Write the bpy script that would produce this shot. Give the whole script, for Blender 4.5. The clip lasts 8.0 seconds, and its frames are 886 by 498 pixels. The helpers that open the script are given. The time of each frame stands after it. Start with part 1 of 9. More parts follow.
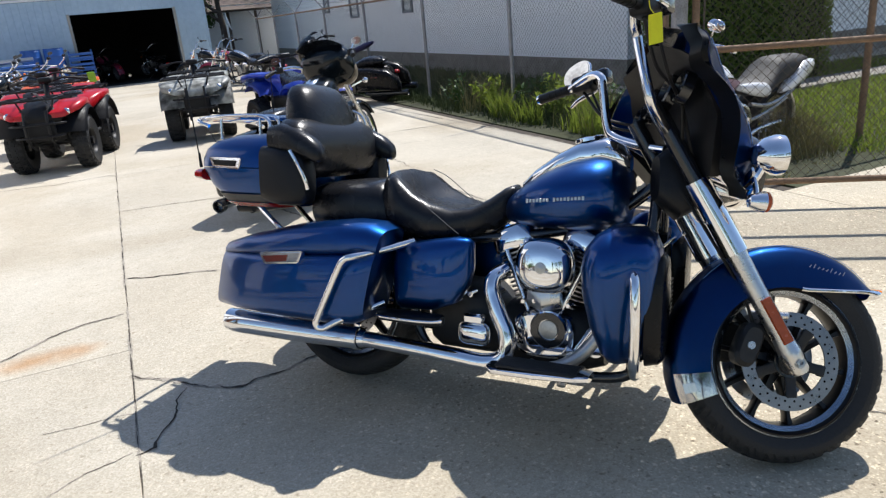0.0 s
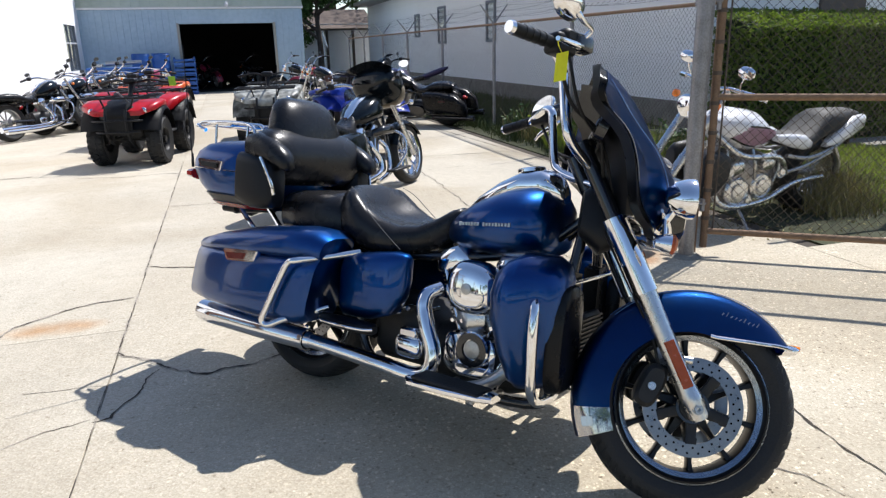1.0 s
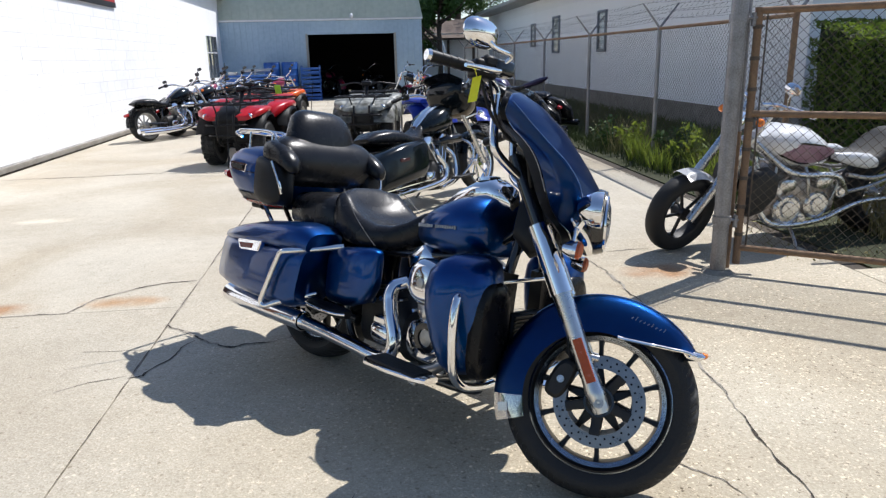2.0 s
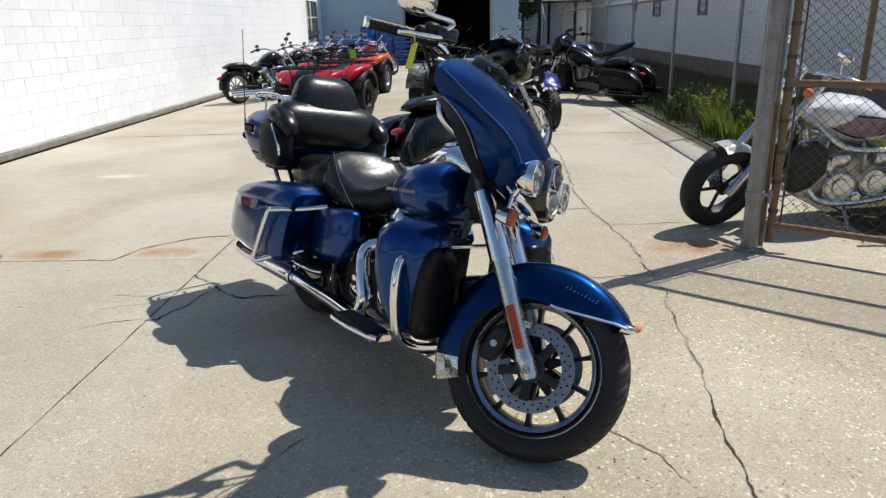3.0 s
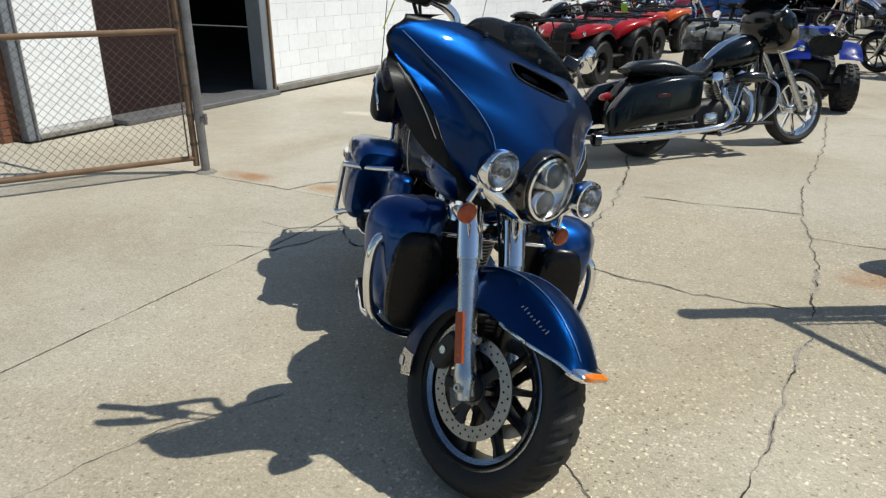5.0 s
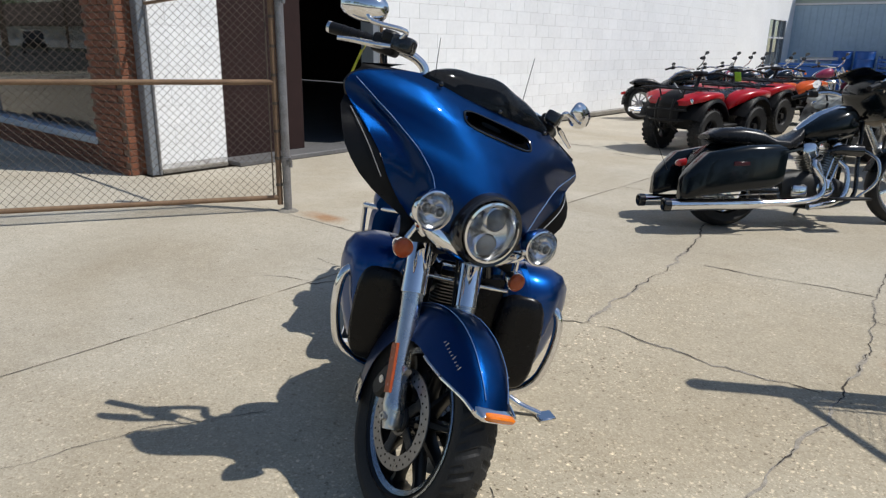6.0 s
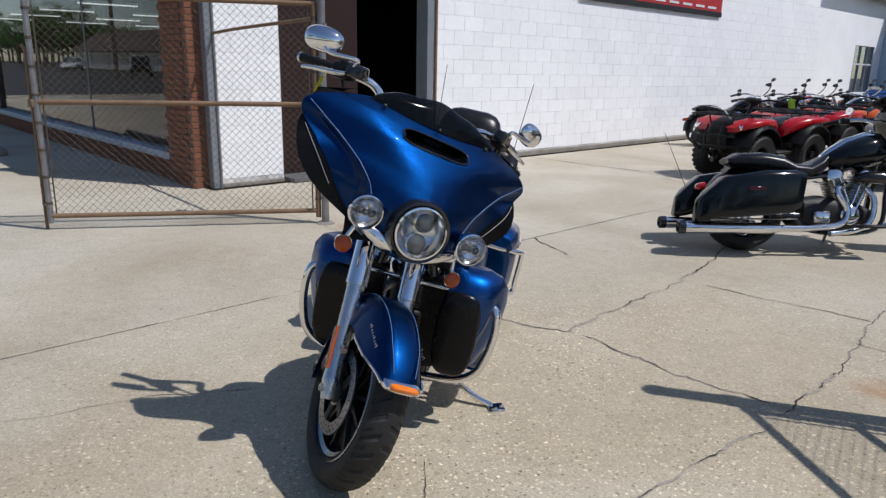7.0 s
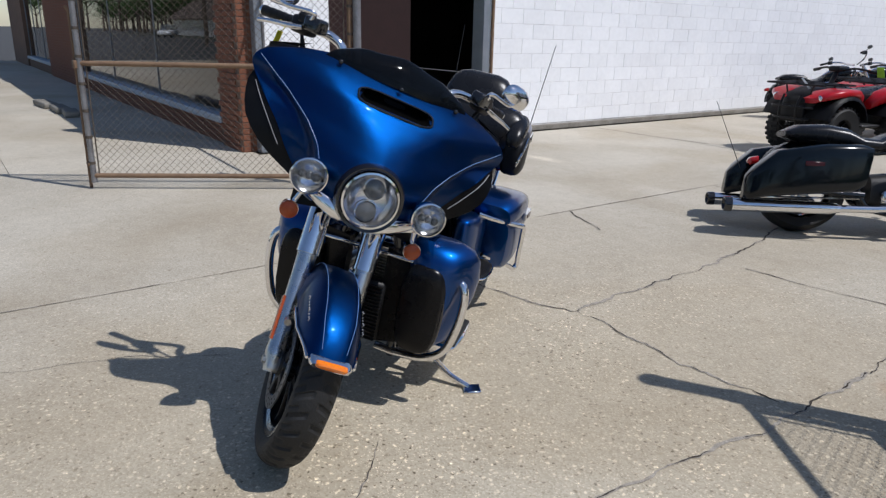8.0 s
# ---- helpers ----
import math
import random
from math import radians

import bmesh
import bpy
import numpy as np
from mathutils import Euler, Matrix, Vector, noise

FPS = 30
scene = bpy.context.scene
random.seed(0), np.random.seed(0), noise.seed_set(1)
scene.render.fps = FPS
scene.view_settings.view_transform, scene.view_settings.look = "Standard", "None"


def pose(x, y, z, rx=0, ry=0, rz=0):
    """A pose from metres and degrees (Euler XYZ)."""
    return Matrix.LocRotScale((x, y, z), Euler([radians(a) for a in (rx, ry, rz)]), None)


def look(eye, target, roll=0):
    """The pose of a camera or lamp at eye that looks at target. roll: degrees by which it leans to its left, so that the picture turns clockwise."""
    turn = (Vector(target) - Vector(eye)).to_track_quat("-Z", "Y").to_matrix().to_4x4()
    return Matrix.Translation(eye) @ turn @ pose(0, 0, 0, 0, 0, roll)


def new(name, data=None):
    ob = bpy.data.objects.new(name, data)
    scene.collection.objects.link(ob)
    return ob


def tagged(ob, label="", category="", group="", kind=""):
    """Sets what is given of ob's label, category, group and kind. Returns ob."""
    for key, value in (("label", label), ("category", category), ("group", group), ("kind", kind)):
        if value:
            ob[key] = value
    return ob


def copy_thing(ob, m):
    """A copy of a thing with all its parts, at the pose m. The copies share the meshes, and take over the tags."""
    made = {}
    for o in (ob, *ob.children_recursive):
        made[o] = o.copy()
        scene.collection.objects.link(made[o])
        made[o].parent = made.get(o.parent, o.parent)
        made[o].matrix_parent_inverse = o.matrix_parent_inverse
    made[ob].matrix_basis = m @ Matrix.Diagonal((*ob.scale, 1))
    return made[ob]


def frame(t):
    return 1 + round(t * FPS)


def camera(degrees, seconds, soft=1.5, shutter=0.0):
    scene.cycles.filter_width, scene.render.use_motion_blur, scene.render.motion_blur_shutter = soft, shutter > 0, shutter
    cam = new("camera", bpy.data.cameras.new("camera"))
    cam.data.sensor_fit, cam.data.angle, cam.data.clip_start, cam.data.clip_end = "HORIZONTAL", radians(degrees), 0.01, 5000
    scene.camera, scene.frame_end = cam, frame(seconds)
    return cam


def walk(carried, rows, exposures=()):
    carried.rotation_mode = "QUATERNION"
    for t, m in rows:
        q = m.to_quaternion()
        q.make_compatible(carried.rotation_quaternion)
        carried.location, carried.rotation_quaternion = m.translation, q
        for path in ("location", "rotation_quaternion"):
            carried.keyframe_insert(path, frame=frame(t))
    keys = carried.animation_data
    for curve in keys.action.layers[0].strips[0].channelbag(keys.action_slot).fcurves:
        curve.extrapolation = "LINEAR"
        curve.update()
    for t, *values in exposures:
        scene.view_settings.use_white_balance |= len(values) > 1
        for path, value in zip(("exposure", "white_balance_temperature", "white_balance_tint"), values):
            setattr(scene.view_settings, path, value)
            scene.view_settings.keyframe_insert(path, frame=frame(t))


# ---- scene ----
cam = camera(65.3, 8.0, soft=1.3)
PATH = [
    (0, (0.113, -0.034, 1.425), (0.02, 1.856, 0.777), -5.2),
    (0.5, (0.363, -0.145, 1.37), (0.243, 1.758, 0.767), -0.9),
    (1, (0.619, -0.101, 1.397), (0.301, 1.792, 0.833), -1.4),
    (1.5, (0.919, -0.241, 1.428), (0.423, 1.622, 0.896), -2.3),
    (2.8, (1.74, -0.154, 1.436), (0.868, 1.543, 0.839), -0.8),
    (3, (1.795, -0.084, 1.43), (0.881, 1.583, 0.81), -1.5),
    (3.5, (1.911, 0.144, 1.445), (0.82, 1.686, 0.789), -0.9),
    (4, (2.22, 0.34, 1.428), (0.931, 1.748, 0.835), -0.8),
    (4.5, (2.349, 0.567, 1.413), (0.921, 1.803, 0.757), -1.5),
    (5, (2.398, 0.819, 1.432), (0.873, 1.886, 0.7), -0.1),
    (5.2, (2.442, 0.946, 1.423), (0.839, 1.952, 0.776), -0.4),
    (6.3, (2.894, 1.291, 1.399), (1.123, 2.004, 0.803), 1.7),
    (6.5, (2.978, 1.325, 1.416), (1.196, 2.006, 0.814), 1.7),
    (7, (3.232, 1.58, 1.416), (1.38, 2.137, 0.906), 1.2),
    (7.5, (3.313, 1.821, 1.403), (1.42, 2.223, 0.897), 0.1),
    (8, (3.16, 2.028, 1.378), (1.28, 2.358, 0.781), 1.3),
]
EXPOSURES = [(0.0, 0.40, 6300, 11), (1.0, 0.43, 6300, 12), (1.7, 0.36, 6250, 12), (3.0, 0.0, 6500, 8), (4.0, -0.08, 6550, 6), (5.2, -0.19, 6550, 5), (6.5, -0.31, 6300, 12), (8.0, -0.37, 6050, 13)]
walk(cam, [(t, look(eye, target, roll)) for t, eye, target, roll in PATH], EXPOSURES)

# ---- light ----
SUN_TO = Vector((0.52, 0.81, 1.438)).normalized()
world = bpy.data.worlds.new("sky")
world.use_nodes = True
scene.world = world
wn = world.node_tree
sky = wn.nodes.new("ShaderNodeTexSky")
sky.sky_type = "NISHITA"
sky.sun_disc = False
sky.sun_elevation = math.asin(SUN_TO.z)
sky.sun_rotation = math.atan2(SUN_TO.x, SUN_TO.y)
sky.altitude, sky.air_density, sky.dust_density, sky.ozone_density = 200, 1.0, 0.4, 1.5
wn.nodes["Background"].inputs["Strength"].default_value = 0.118
wn.links.new(sky.outputs[0], wn.nodes["Background"].inputs["Color"])
sun_data = bpy.data.lights.new("sun", "SUN")
sun_data.energy, sun_data.angle, sun_data.color = 4.8, radians(0.53), (1.0, 0.965, 0.91)
sun = new("sun", sun_data)
sun.matrix_world = look(SUN_TO * 60, (0, 0, 0))

# ---- materials ----
def material(name, a, b=None, rough=0.5, metal=0.0, scale=6.0, bump=0.0, bump_scale=60.0, coat=0.0, coat_rough=0.04,
             spread=0.0, emit=0.0, transmission=0.0, ior=1.45, alpha=1.0, fine=0.5, rough_vary=0.08, placed=False):
    """A surface whose colour wanders between a and b at two scales, with fine relief; spread: change from piece to piece;
    placed: the pattern runs on from piece to piece."""
    m = bpy.data.materials.new(name)
    m.use_nodes = True
    nt = m.node_tree
    N, L = nt.nodes, nt.links
    p = N["Principled BSDF"]
    b = b or tuple(c * 0.75 for c in a)
    where = N.new("ShaderNodeNewGeometry").outputs["Position"] if placed else N.new("ShaderNodeTexCoord").outputs["Object"]
    n1 = N.new("ShaderNodeTexNoise")
    n1.inputs["Scale"].default_value, n1.inputs["Detail"].default_value = scale, 6.0
    n2 = N.new("ShaderNodeTexNoise")
    n2.inputs["Scale"].default_value, n2.inputs["Detail"].default_value = scale * 11, 4.0
    L.new(where, n1.inputs["Vector"])
    L.new(where, n2.inputs["Vector"])
    mixn = N.new("ShaderNodeMix")
    mixn.inputs[0].default_value = fine
    L.new(n1.outputs["Fac"], mixn.inputs[2])
    L.new(n2.outputs["Fac"], mixn.inputs[3])
    ramp = N.new("ShaderNodeValToRGB")
    ramp.color_ramp.elements[0].position, ramp.color_ramp.elements[1].position = 0.36, 0.64
    ramp.color_ramp.elements[0].color, ramp.color_ramp.elements[1].color = (*b, 1), (*a, 1)
    L.new(mixn.outputs[0], ramp.inputs["Fac"])
    colour = ramp.outputs["Color"]
    if spread:
        info = N.new("ShaderNodeObjectInfo")
        hsv = N.new("ShaderNodeHueSaturation")
        mr = N.new("ShaderNodeMapRange")
        mr.inputs["To Min"].default_value, mr.inputs["To Max"].default_value = 1 - spread, 1 + spread
        L.new(info.outputs["Random"], mr.inputs["Value"])
        L.new(mr.outputs[0], hsv.inputs["Value"])
        L.new(colour, hsv.inputs["Color"])
        colour = hsv.outputs["Color"]
    L.new(colour, p.inputs["Base Color"])
    rr = N.new("ShaderNodeMapRange")
    rr.inputs["To Min"].default_value, rr.inputs["To Max"].default_value = max(rough - rough_vary, 0.0), rough + rough_vary
    L.new(n1.outputs["Fac"], rr.inputs["Value"])
    L.new(rr.outputs[0], p.inputs["Roughness"])
    p.inputs["Metallic"].default_value = metal
    p.inputs["IOR"].default_value = ior
    p.inputs["Coat Weight"].default_value, p.inputs["Coat Roughness"].default_value = coat, coat_rough
    p.inputs["Transmission Weight"].default_value, p.inputs["Alpha"].default_value = transmission, alpha
    if emit:
        p.inputs["Emission Color"].default_value, p.inputs["Emission Strength"].default_value = (*a, 1), emit
    if bump:
        n3 = N.new("ShaderNodeTexNoise")
        n3.inputs["Scale"].default_value, n3.inputs["Detail"].default_value = bump_scale, 5.0
        L.new(where, n3.inputs["Vector"])
        bp = N.new("ShaderNodeBump")
        bp.inputs["Strength"].default_value, bp.inputs["Distance"].default_value = bump, 0.01
        L.new(n3.outputs["Fac"], bp.inputs["Height"])
        L.new(bp.outputs["Normal"], p.inputs["Normal"])
    return m


M_BLUE = material("blue_pearl_paint", (0.0012, 0.046, 0.200), (0.0011, 0.042, 0.185), 0.40, 1.0, 30, 0.0, coat=0.65, coat_rough=0.025, rough_vary=0.03)
M_DARKRED = material("dark_red_reflector", (0.05, 0.005, 0.008), None, 0.25)
M_NAVY = material("dark_charcoal_pearl", (0.035, 0.035, 0.042), (0.03, 0.03, 0.036), 0.3, 0.4, 30, coat=1.0, rough_vary=0.03)
M_PIN = material("pale_blue_pinstripe", (0.12, 0.25, 0.55), None, 0.4)
M_CHROME = material("chrome", (0.82, 0.82, 0.83), (0.78, 0.78, 0.80), 0.05, 1.0, 12, rough_vary=0.02)
M_SATIN = material("polished_aluminium", (0.62, 0.62, 0.62), (0.55, 0.55, 0.55), 0.28, 1.0, 20, bump=0.05, bump_scale=150)
M_STEEL = material("brushed_steel", (0.45, 0.45, 0.44), (0.36, 0.36, 0.36), 0.35, 1.0, 14)
M_VINYL = material("black_seat_vinyl", (0.014, 0.014, 0.0155), (0.010, 0.010, 0.011), 0.27, 0.0, 12, bump=0.08, bump_scale=260, ior=1.36)
M_BLACK = material("gloss_black", (0.012, 0.012, 0.013), (0.009, 0.009, 0.010), 0.18, 0.0, 16, coat=0.6)
M_JET = material("satin_jet_black", (0.006, 0.006, 0.007), (0.004, 0.004, 0.005), 0.28, 0.0, 16, ior=1.3)
M_WHEEL = material("black_wheel_enamel", (0.010, 0.010, 0.011), (0.007, 0.007, 0.008), 0.3, 0.0, 16, ior=1.36)
M_MATT = material("matt_black_plastic", (0.009, 0.009, 0.010), (0.006, 0.006, 0.007), 0.45, 0.0, 18, bump=0.08, bump_scale=300, ior=1.35)
M_ENGINE = material("wrinkle_black_engine", (0.022, 0.022, 0.022), (0.014, 0.014, 0.014), 0.5, 0.2, 25, bump=0.2, bump_scale=300)
M_RUBBER = material("tyre_rubber", (0.016, 0.016, 0.016), (0.010, 0.010, 0.010), 0.66, 0.0, 14, bump=0.2, bump_scale=120)
M_AMBER = material("amber_lens", (0.85, 0.22, 0.01), (0.75, 0.17, 0.01), 0.15, 0.0, 40, coat=0.6)
M_RED = material("red_lens", (0.45, 0.015, 0.012), (0.35, 0.01, 0.01), 0.15, 0.0, 40, coat=0.6)
M_ORANGE = material("orange_reflector", (0.40, 0.075, 0.018), (0.30, 0.055, 0.014), 0.25, 0.0, 60, bump=0.15, bump_scale=400)
M_LENS = material("clear_lamp_lens", (0.9, 0.92, 0.93), (0.85, 0.87, 0.9), 0.01, 0.0, 20, transmission=1.0, rough_vary=0.01)
M_GLASSY = material("dark_tinted_screen", (0.008, 0.010, 0.014), (0.006, 0.008, 0.010), 0.06, 0.0, 20, alpha=0.985, ior=1.3, coat=0.0, rough_vary=0.01)
M_MIRROR = material("mirror_glass", (0.9, 0.9, 0.9), (0.88, 0.88, 0.88), 0.02, 1.0, 10, rough_vary=0.01)
M_TAG = material("yellow_tag_card", (0.85, 0.80, 0.015), (0.78, 0.72, 0.015), 0.6)
M_RIM = material("pale_machined_rim", (0.55, 0.60, 0.66), (0.48, 0.53, 0.6), 0.25, 1.0, 20)
M_DISC = material("brake_disc_steel", (0.30, 0.30, 0.31), (0.22, 0.22, 0.23), 0.3, 1.0, 40)
# near-black colour that stands in for shade inside openings
M_HOLE = material("hole_shade", (0.006, 0.006, 0.006), None, 0.9, ior=1.05)
M_EDGE = material("pale_edge_line", (0.30, 0.30, 0.31), None, 0.5)
M_BADGE = material("silver_badge", (0.5, 0.52, 0.55), None, 0.3, 0.9)


def concrete_material():
    m = material("weathered_concrete", (0.505, 0.462, 0.380), (0.42, 0.382, 0.310), 0.88, 0.0, 0.8, 0.0, spread=0.05, fine=0.35)
    nt = m.node_tree
    N, L = nt.nodes, nt.links
    p = N["Principled BSDF"]
    colour = p.inputs["Base Color"].links[0].from_socket
    tex = next(n for n in N if n.bl_idname == "ShaderNodeTexCoord")
    # exposed sand grains and small stones
    vor = N.new("ShaderNodeTexVoronoi")
    vor.inputs["Scale"].default_value = 130
    L.new(tex.outputs["Object"], vor.inputs["Vector"])
    mixv = N.new("ShaderNodeMix")
    mixv.data_type, mixv.blend_type = "RGBA", "SOFT_LIGHT"
    mixv.inputs[0].default_value = 0.22
    L.new(colour, mixv.inputs[6])
    sep = N.new("ShaderNodeSeparateColor")
    L.new(vor.outputs["Color"], sep.inputs[0])
    L.new(sep.outputs[0], mixv.inputs[7])
    # dark pits
    n4 = N.new("ShaderNodeTexNoise")
    n4.inputs["Scale"].default_value, n4.inputs["Detail"].default_value = 34, 3
    L.new(tex.outputs["Object"], n4.inputs["Vector"])
    pit = N.new("ShaderNodeValToRGB")
    pit.color_ramp.elements[0].position, pit.color_ramp.elements[1].position = 0.26, 0.36
    pit.color_ramp.elements[0].color, pit.color_ramp.elements[1].color = (0.62, 0.59, 0.54, 1), (1, 1, 1, 1)
    L.new(n4.outputs["Fac"], pit.inputs["Fac"])
    # pale and dark chips of aggregate
    warp = N.new("ShaderNodeTexNoise")
    warp.inputs["Scale"].default_value, warp.inputs["Detail"].default_value = 70, 2
    L.new(tex.outputs["Object"], warp.inputs["Vector"])
    bend = N.new("ShaderNodeVectorMath")
    bend.operation = "MULTIPLY_ADD"
    bend.inputs[1].default_value = (0.022, 0.022, 0.022)
    L.new(warp.outputs["Color"], bend.inputs[0])
    L.new(tex.outputs["Object"], bend.inputs[2])
    where = N.new("ShaderNodeTexNoise")
    where.inputs["Scale"].default_value, where.inputs["Detail"].default_value = 1.1, 4
    L.new(tex.outputs["Object"], where.inputs["Vector"])
    patch = N.new("ShaderNodeMapRange")
    patch.inputs["From Min"].default_value, patch.inputs["From Max"].default_value, patch.inputs["To Min"].default_value = 0.38, 0.60, 0.45
    L.new(where.outputs["Fac"], patch.inputs["Value"])
    # the drive's outer slabs have lost more of their skin
    axes = N.new("ShaderNodeSeparateXYZ")
    L.new(tex.outputs["Object"], axes.inputs[0])
    bare = []
    for axis, far_end, near_end in ((0, -0.2, 1.8), (1, 5.0, 2.6)):
        worn = N.new("ShaderNodeMapRange")
        worn.inputs["From Min"].default_value, worn.inputs["From Max"].default_value, worn.inputs["To Min"].default_value = far_end, near_end, 0.30
        L.new(axes.outputs[axis], worn.inputs["Value"])
        times = N.new("ShaderNodeMath")
        times.operation = "MULTIPLY"
        L.new(patch.outputs[0], times.inputs[0])
        L.new(worn.outputs[0], times.inputs[1])
        patch = times
        bare.append(worn)
    # where the skin is gone the warm sand shows
    both_worn = N.new("ShaderNodeMath")
    both_worn.operation = "MULTIPLY"
    L.new(bare[0].outputs[0], both_worn.inputs[0])
    L.new(bare[1].outputs[0], both_worn.inputs[1])
    sand = N.new("ShaderNodeMix")
    sand.data_type, sand.blend_type = "RGBA", "MULTIPLY"
    L.new(both_worn.outputs[0], sand.inputs[0])
    L.new(mixv.outputs[2], sand.inputs[6])
    sand.inputs[7].default_value = (1.01, 0.98, 0.91, 1)
    last = sand
    for size, channel, lo, hi, tint in ((50, 0, 0.74, 0.78, (1.75, 1.75, 1.72)), (60, 1, 0.88, 0.91, (0.33, 0.30, 0.26)), (115, 0, 0.66, 0.70, (1.65, 1.65, 1.63)), (115, 1, 0.78, 0.82, (0.55, 0.51, 0.46))):
        vc = N.new("ShaderNodeTexVoronoi")
        vc.inputs["Scale"].default_value = size
        L.new(bend.outputs[0], vc.inputs["Vector"])
        sc = N.new("ShaderNodeSeparateColor")
        L.new(vc.outputs["Color"], sc.inputs[0])
        near_c = N.new("ShaderNodeMapRange")
        near_c.inputs["From Min"].default_value, near_c.inputs["From Max"].default_value = 0.42, 0.26
        L.new(vc.outputs["Distance"], near_c.inputs["Value"])
        pick = N.new("ShaderNodeMapRange")
        pick.inputs["From Min"].default_value, pick.inputs["From Max"].default_value = lo, hi
        L.new(sc.outputs[channel], pick.inputs["Value"])
        both = N.new("ShaderNodeMath")
        both.operation = "MULTIPLY"
        L.new(pick.outputs[0], both.inputs[0])
        L.new(near_c.outputs[0], both.inputs[1])
        some = N.new("ShaderNodeMath")
        some.operation = "MULTIPLY"
        L.new(both.outputs[0], some.inputs[0])
        L.new(patch.outputs[0], some.inputs[1])
        both = some
        chip = N.new("ShaderNodeMix")
        chip.data_type, chip.blend_type = "RGBA", "MULTIPLY"
        L.new(both.outputs[0], chip.inputs[0])
        L.new(last.outputs[2], chip.inputs[6])
        chip.inputs[7].default_value = (*tint, 1)
        last = chip
    mixv = last
    mul = N.new("ShaderNodeMix")
    mul.data_type, mul.blend_type = "RGBA", "MULTIPLY"
    mul.inputs[0].default_value = 1.0
    L.new(mixv.outputs[2], mul.inputs[6])
    L.new(pit.outputs["Color"], mul.inputs[7])
    # broad water stains
    n5 = N.new("ShaderNodeTexNoise")
    n5.inputs["Scale"].default_value, n5.inputs["Detail"].default_value, n5.inputs["Distortion"].default_value = 0.45, 5, 0.8
    L.new(tex.outputs["Object"], n5.inputs["Vector"])
    st = N.new("ShaderNodeValToRGB")
    st.color_ramp.elements[0].position, st.color_ramp.elements[1].position = 0.35, 0.6
    st.color_ramp.elements[0].color, st.color_ramp.elements[1].color = (0.84, 0.80, 0.74, 1), (1, 1, 1, 1)
    L.new(n5.outputs["Fac"], st.inputs["Fac"])
    mul2 = N.new("ShaderNodeMix")
    mul2.data_type, mul2.blend_type = "RGBA", "MULTIPLY"
    mul2.inputs[0].default_value = 1.0
    L.new(mul.outputs[2], mul2.inputs[6])
    L.new(st.outputs["Color"], mul2.inputs[7])
    L.new(mul2.outputs[2], p.inputs["Base Color"])
    bp = N.new("ShaderNodeBump")
    bp.inputs["Strength"].default_value, bp.inputs["Distance"].default_value = 0.35, 0.006
    mh = N.new("ShaderNodeMix")
    mh.inputs[0].default_value = 0.5
    L.new(n4.outputs["Fac"], mh.inputs[2])
    L.new(vor.outputs["Distance"], mh.inputs[3])
    L.new(mh.outputs[0], bp.inputs["Height"])
    L.new(bp.outputs["Normal"], p.inputs["Normal"])
    return m


M_CONC = concrete_material()
M_DIRT = material("joint_dirt", (0.10, 0.08, 0.06), (0.05, 0.042, 0.032), 0.95, 0, 9)
M_CRACK = material("crack_dirt", (0.07, 0.055, 0.04), (0.03, 0.025, 0.02), 0.95, 0, 30)
M_WHITE = material("white_painted_block", (0.91, 0.91, 0.91), (0.84, 0.84, 0.84), 0.6, 0, 1.3, bump=0.25, bump_scale=45, spread=0.025, placed=True)
M_MORTAR = material("painted_mortar", (0.80, 0.79, 0.77), (0.36, 0.34, 0.32), 0.8, 0, 1.6, placed=True)
M_FOOT = material("grey_footing", (0.30, 0.28, 0.24), (0.17, 0.15, 0.12), 0.9, 0, 5, bump=0.3)
M_BRICK = material("brown_red_brick", (0.225, 0.083, 0.041), (0.150, 0.053, 0.030), 0.8, 0, 14, bump=0.3, spread=0.16)
M_BMORTAR = material("dark_mortar", (0.19, 0.12, 0.085), (0.13, 0.085, 0.06), 0.9)
# near-black colour that gives unlit rooms their shade
M_ROOMSHADE = material("room_shade", (0.012, 0.011, 0.011), (0.008, 0.008, 0.008), 0.9, 0, 2)
M_FLOORIN = material("worn_grey_shop_floor", (0.16, 0.155, 0.155), (0.10, 0.10, 0.10), 0.6, 0, 2)
M_TUBE = material("fluorescent_tube", (1.0, 0.97, 0.92), None, 0.4, emit=1.1)
M_GALV = material("galvanised_pipe", (0.33, 0.33, 0.34), (0.20, 0.19, 0.19), 0.5, 0.7, 9, bump=0.1)
M_RUSTY = material("rusty_pipe", (0.27, 0.175, 0.105), (0.17, 0.105, 0.065), 0.8, 0.15, 9, bump=0.3, bump_scale=90)
M_WIRE = material("old_galvanised_wire", (0.14, 0.115, 0.09), (0.08, 0.06, 0.045), 0.65, 0.4, 9)
M_BLUEMETAL = material("blue_grey_sheet_metal", (0.42, 0.55, 0.66), (0.34, 0.46, 0.57), 0.5, 0.1, 0.7, bump=0.05, spread=0.05)
M_ROOFMETAL = material("weathered_roof_sheet", (0.40, 0.39, 0.34), (0.33, 0.32, 0.28), 0.6, 0.1, 0.6)
M_GABLE = material("pale_weathered_sheet", (0.47, 0.52, 0.45), (0.38, 0.43, 0.37), 0.6, 0.0, 0.6)
M_SPALL = material("crumbled_crack_edge", (0.42, 0.38, 0.32), (0.24, 0.21, 0.165), 0.95, 0, 30, bump=0.6, bump_scale=90)
M_SIDING = material("pale_siding", (0.95, 0.94, 0.92), (0.91, 0.90, 0.87), 0.6, 0, 1.2, bump=0.05, spread=0.03)
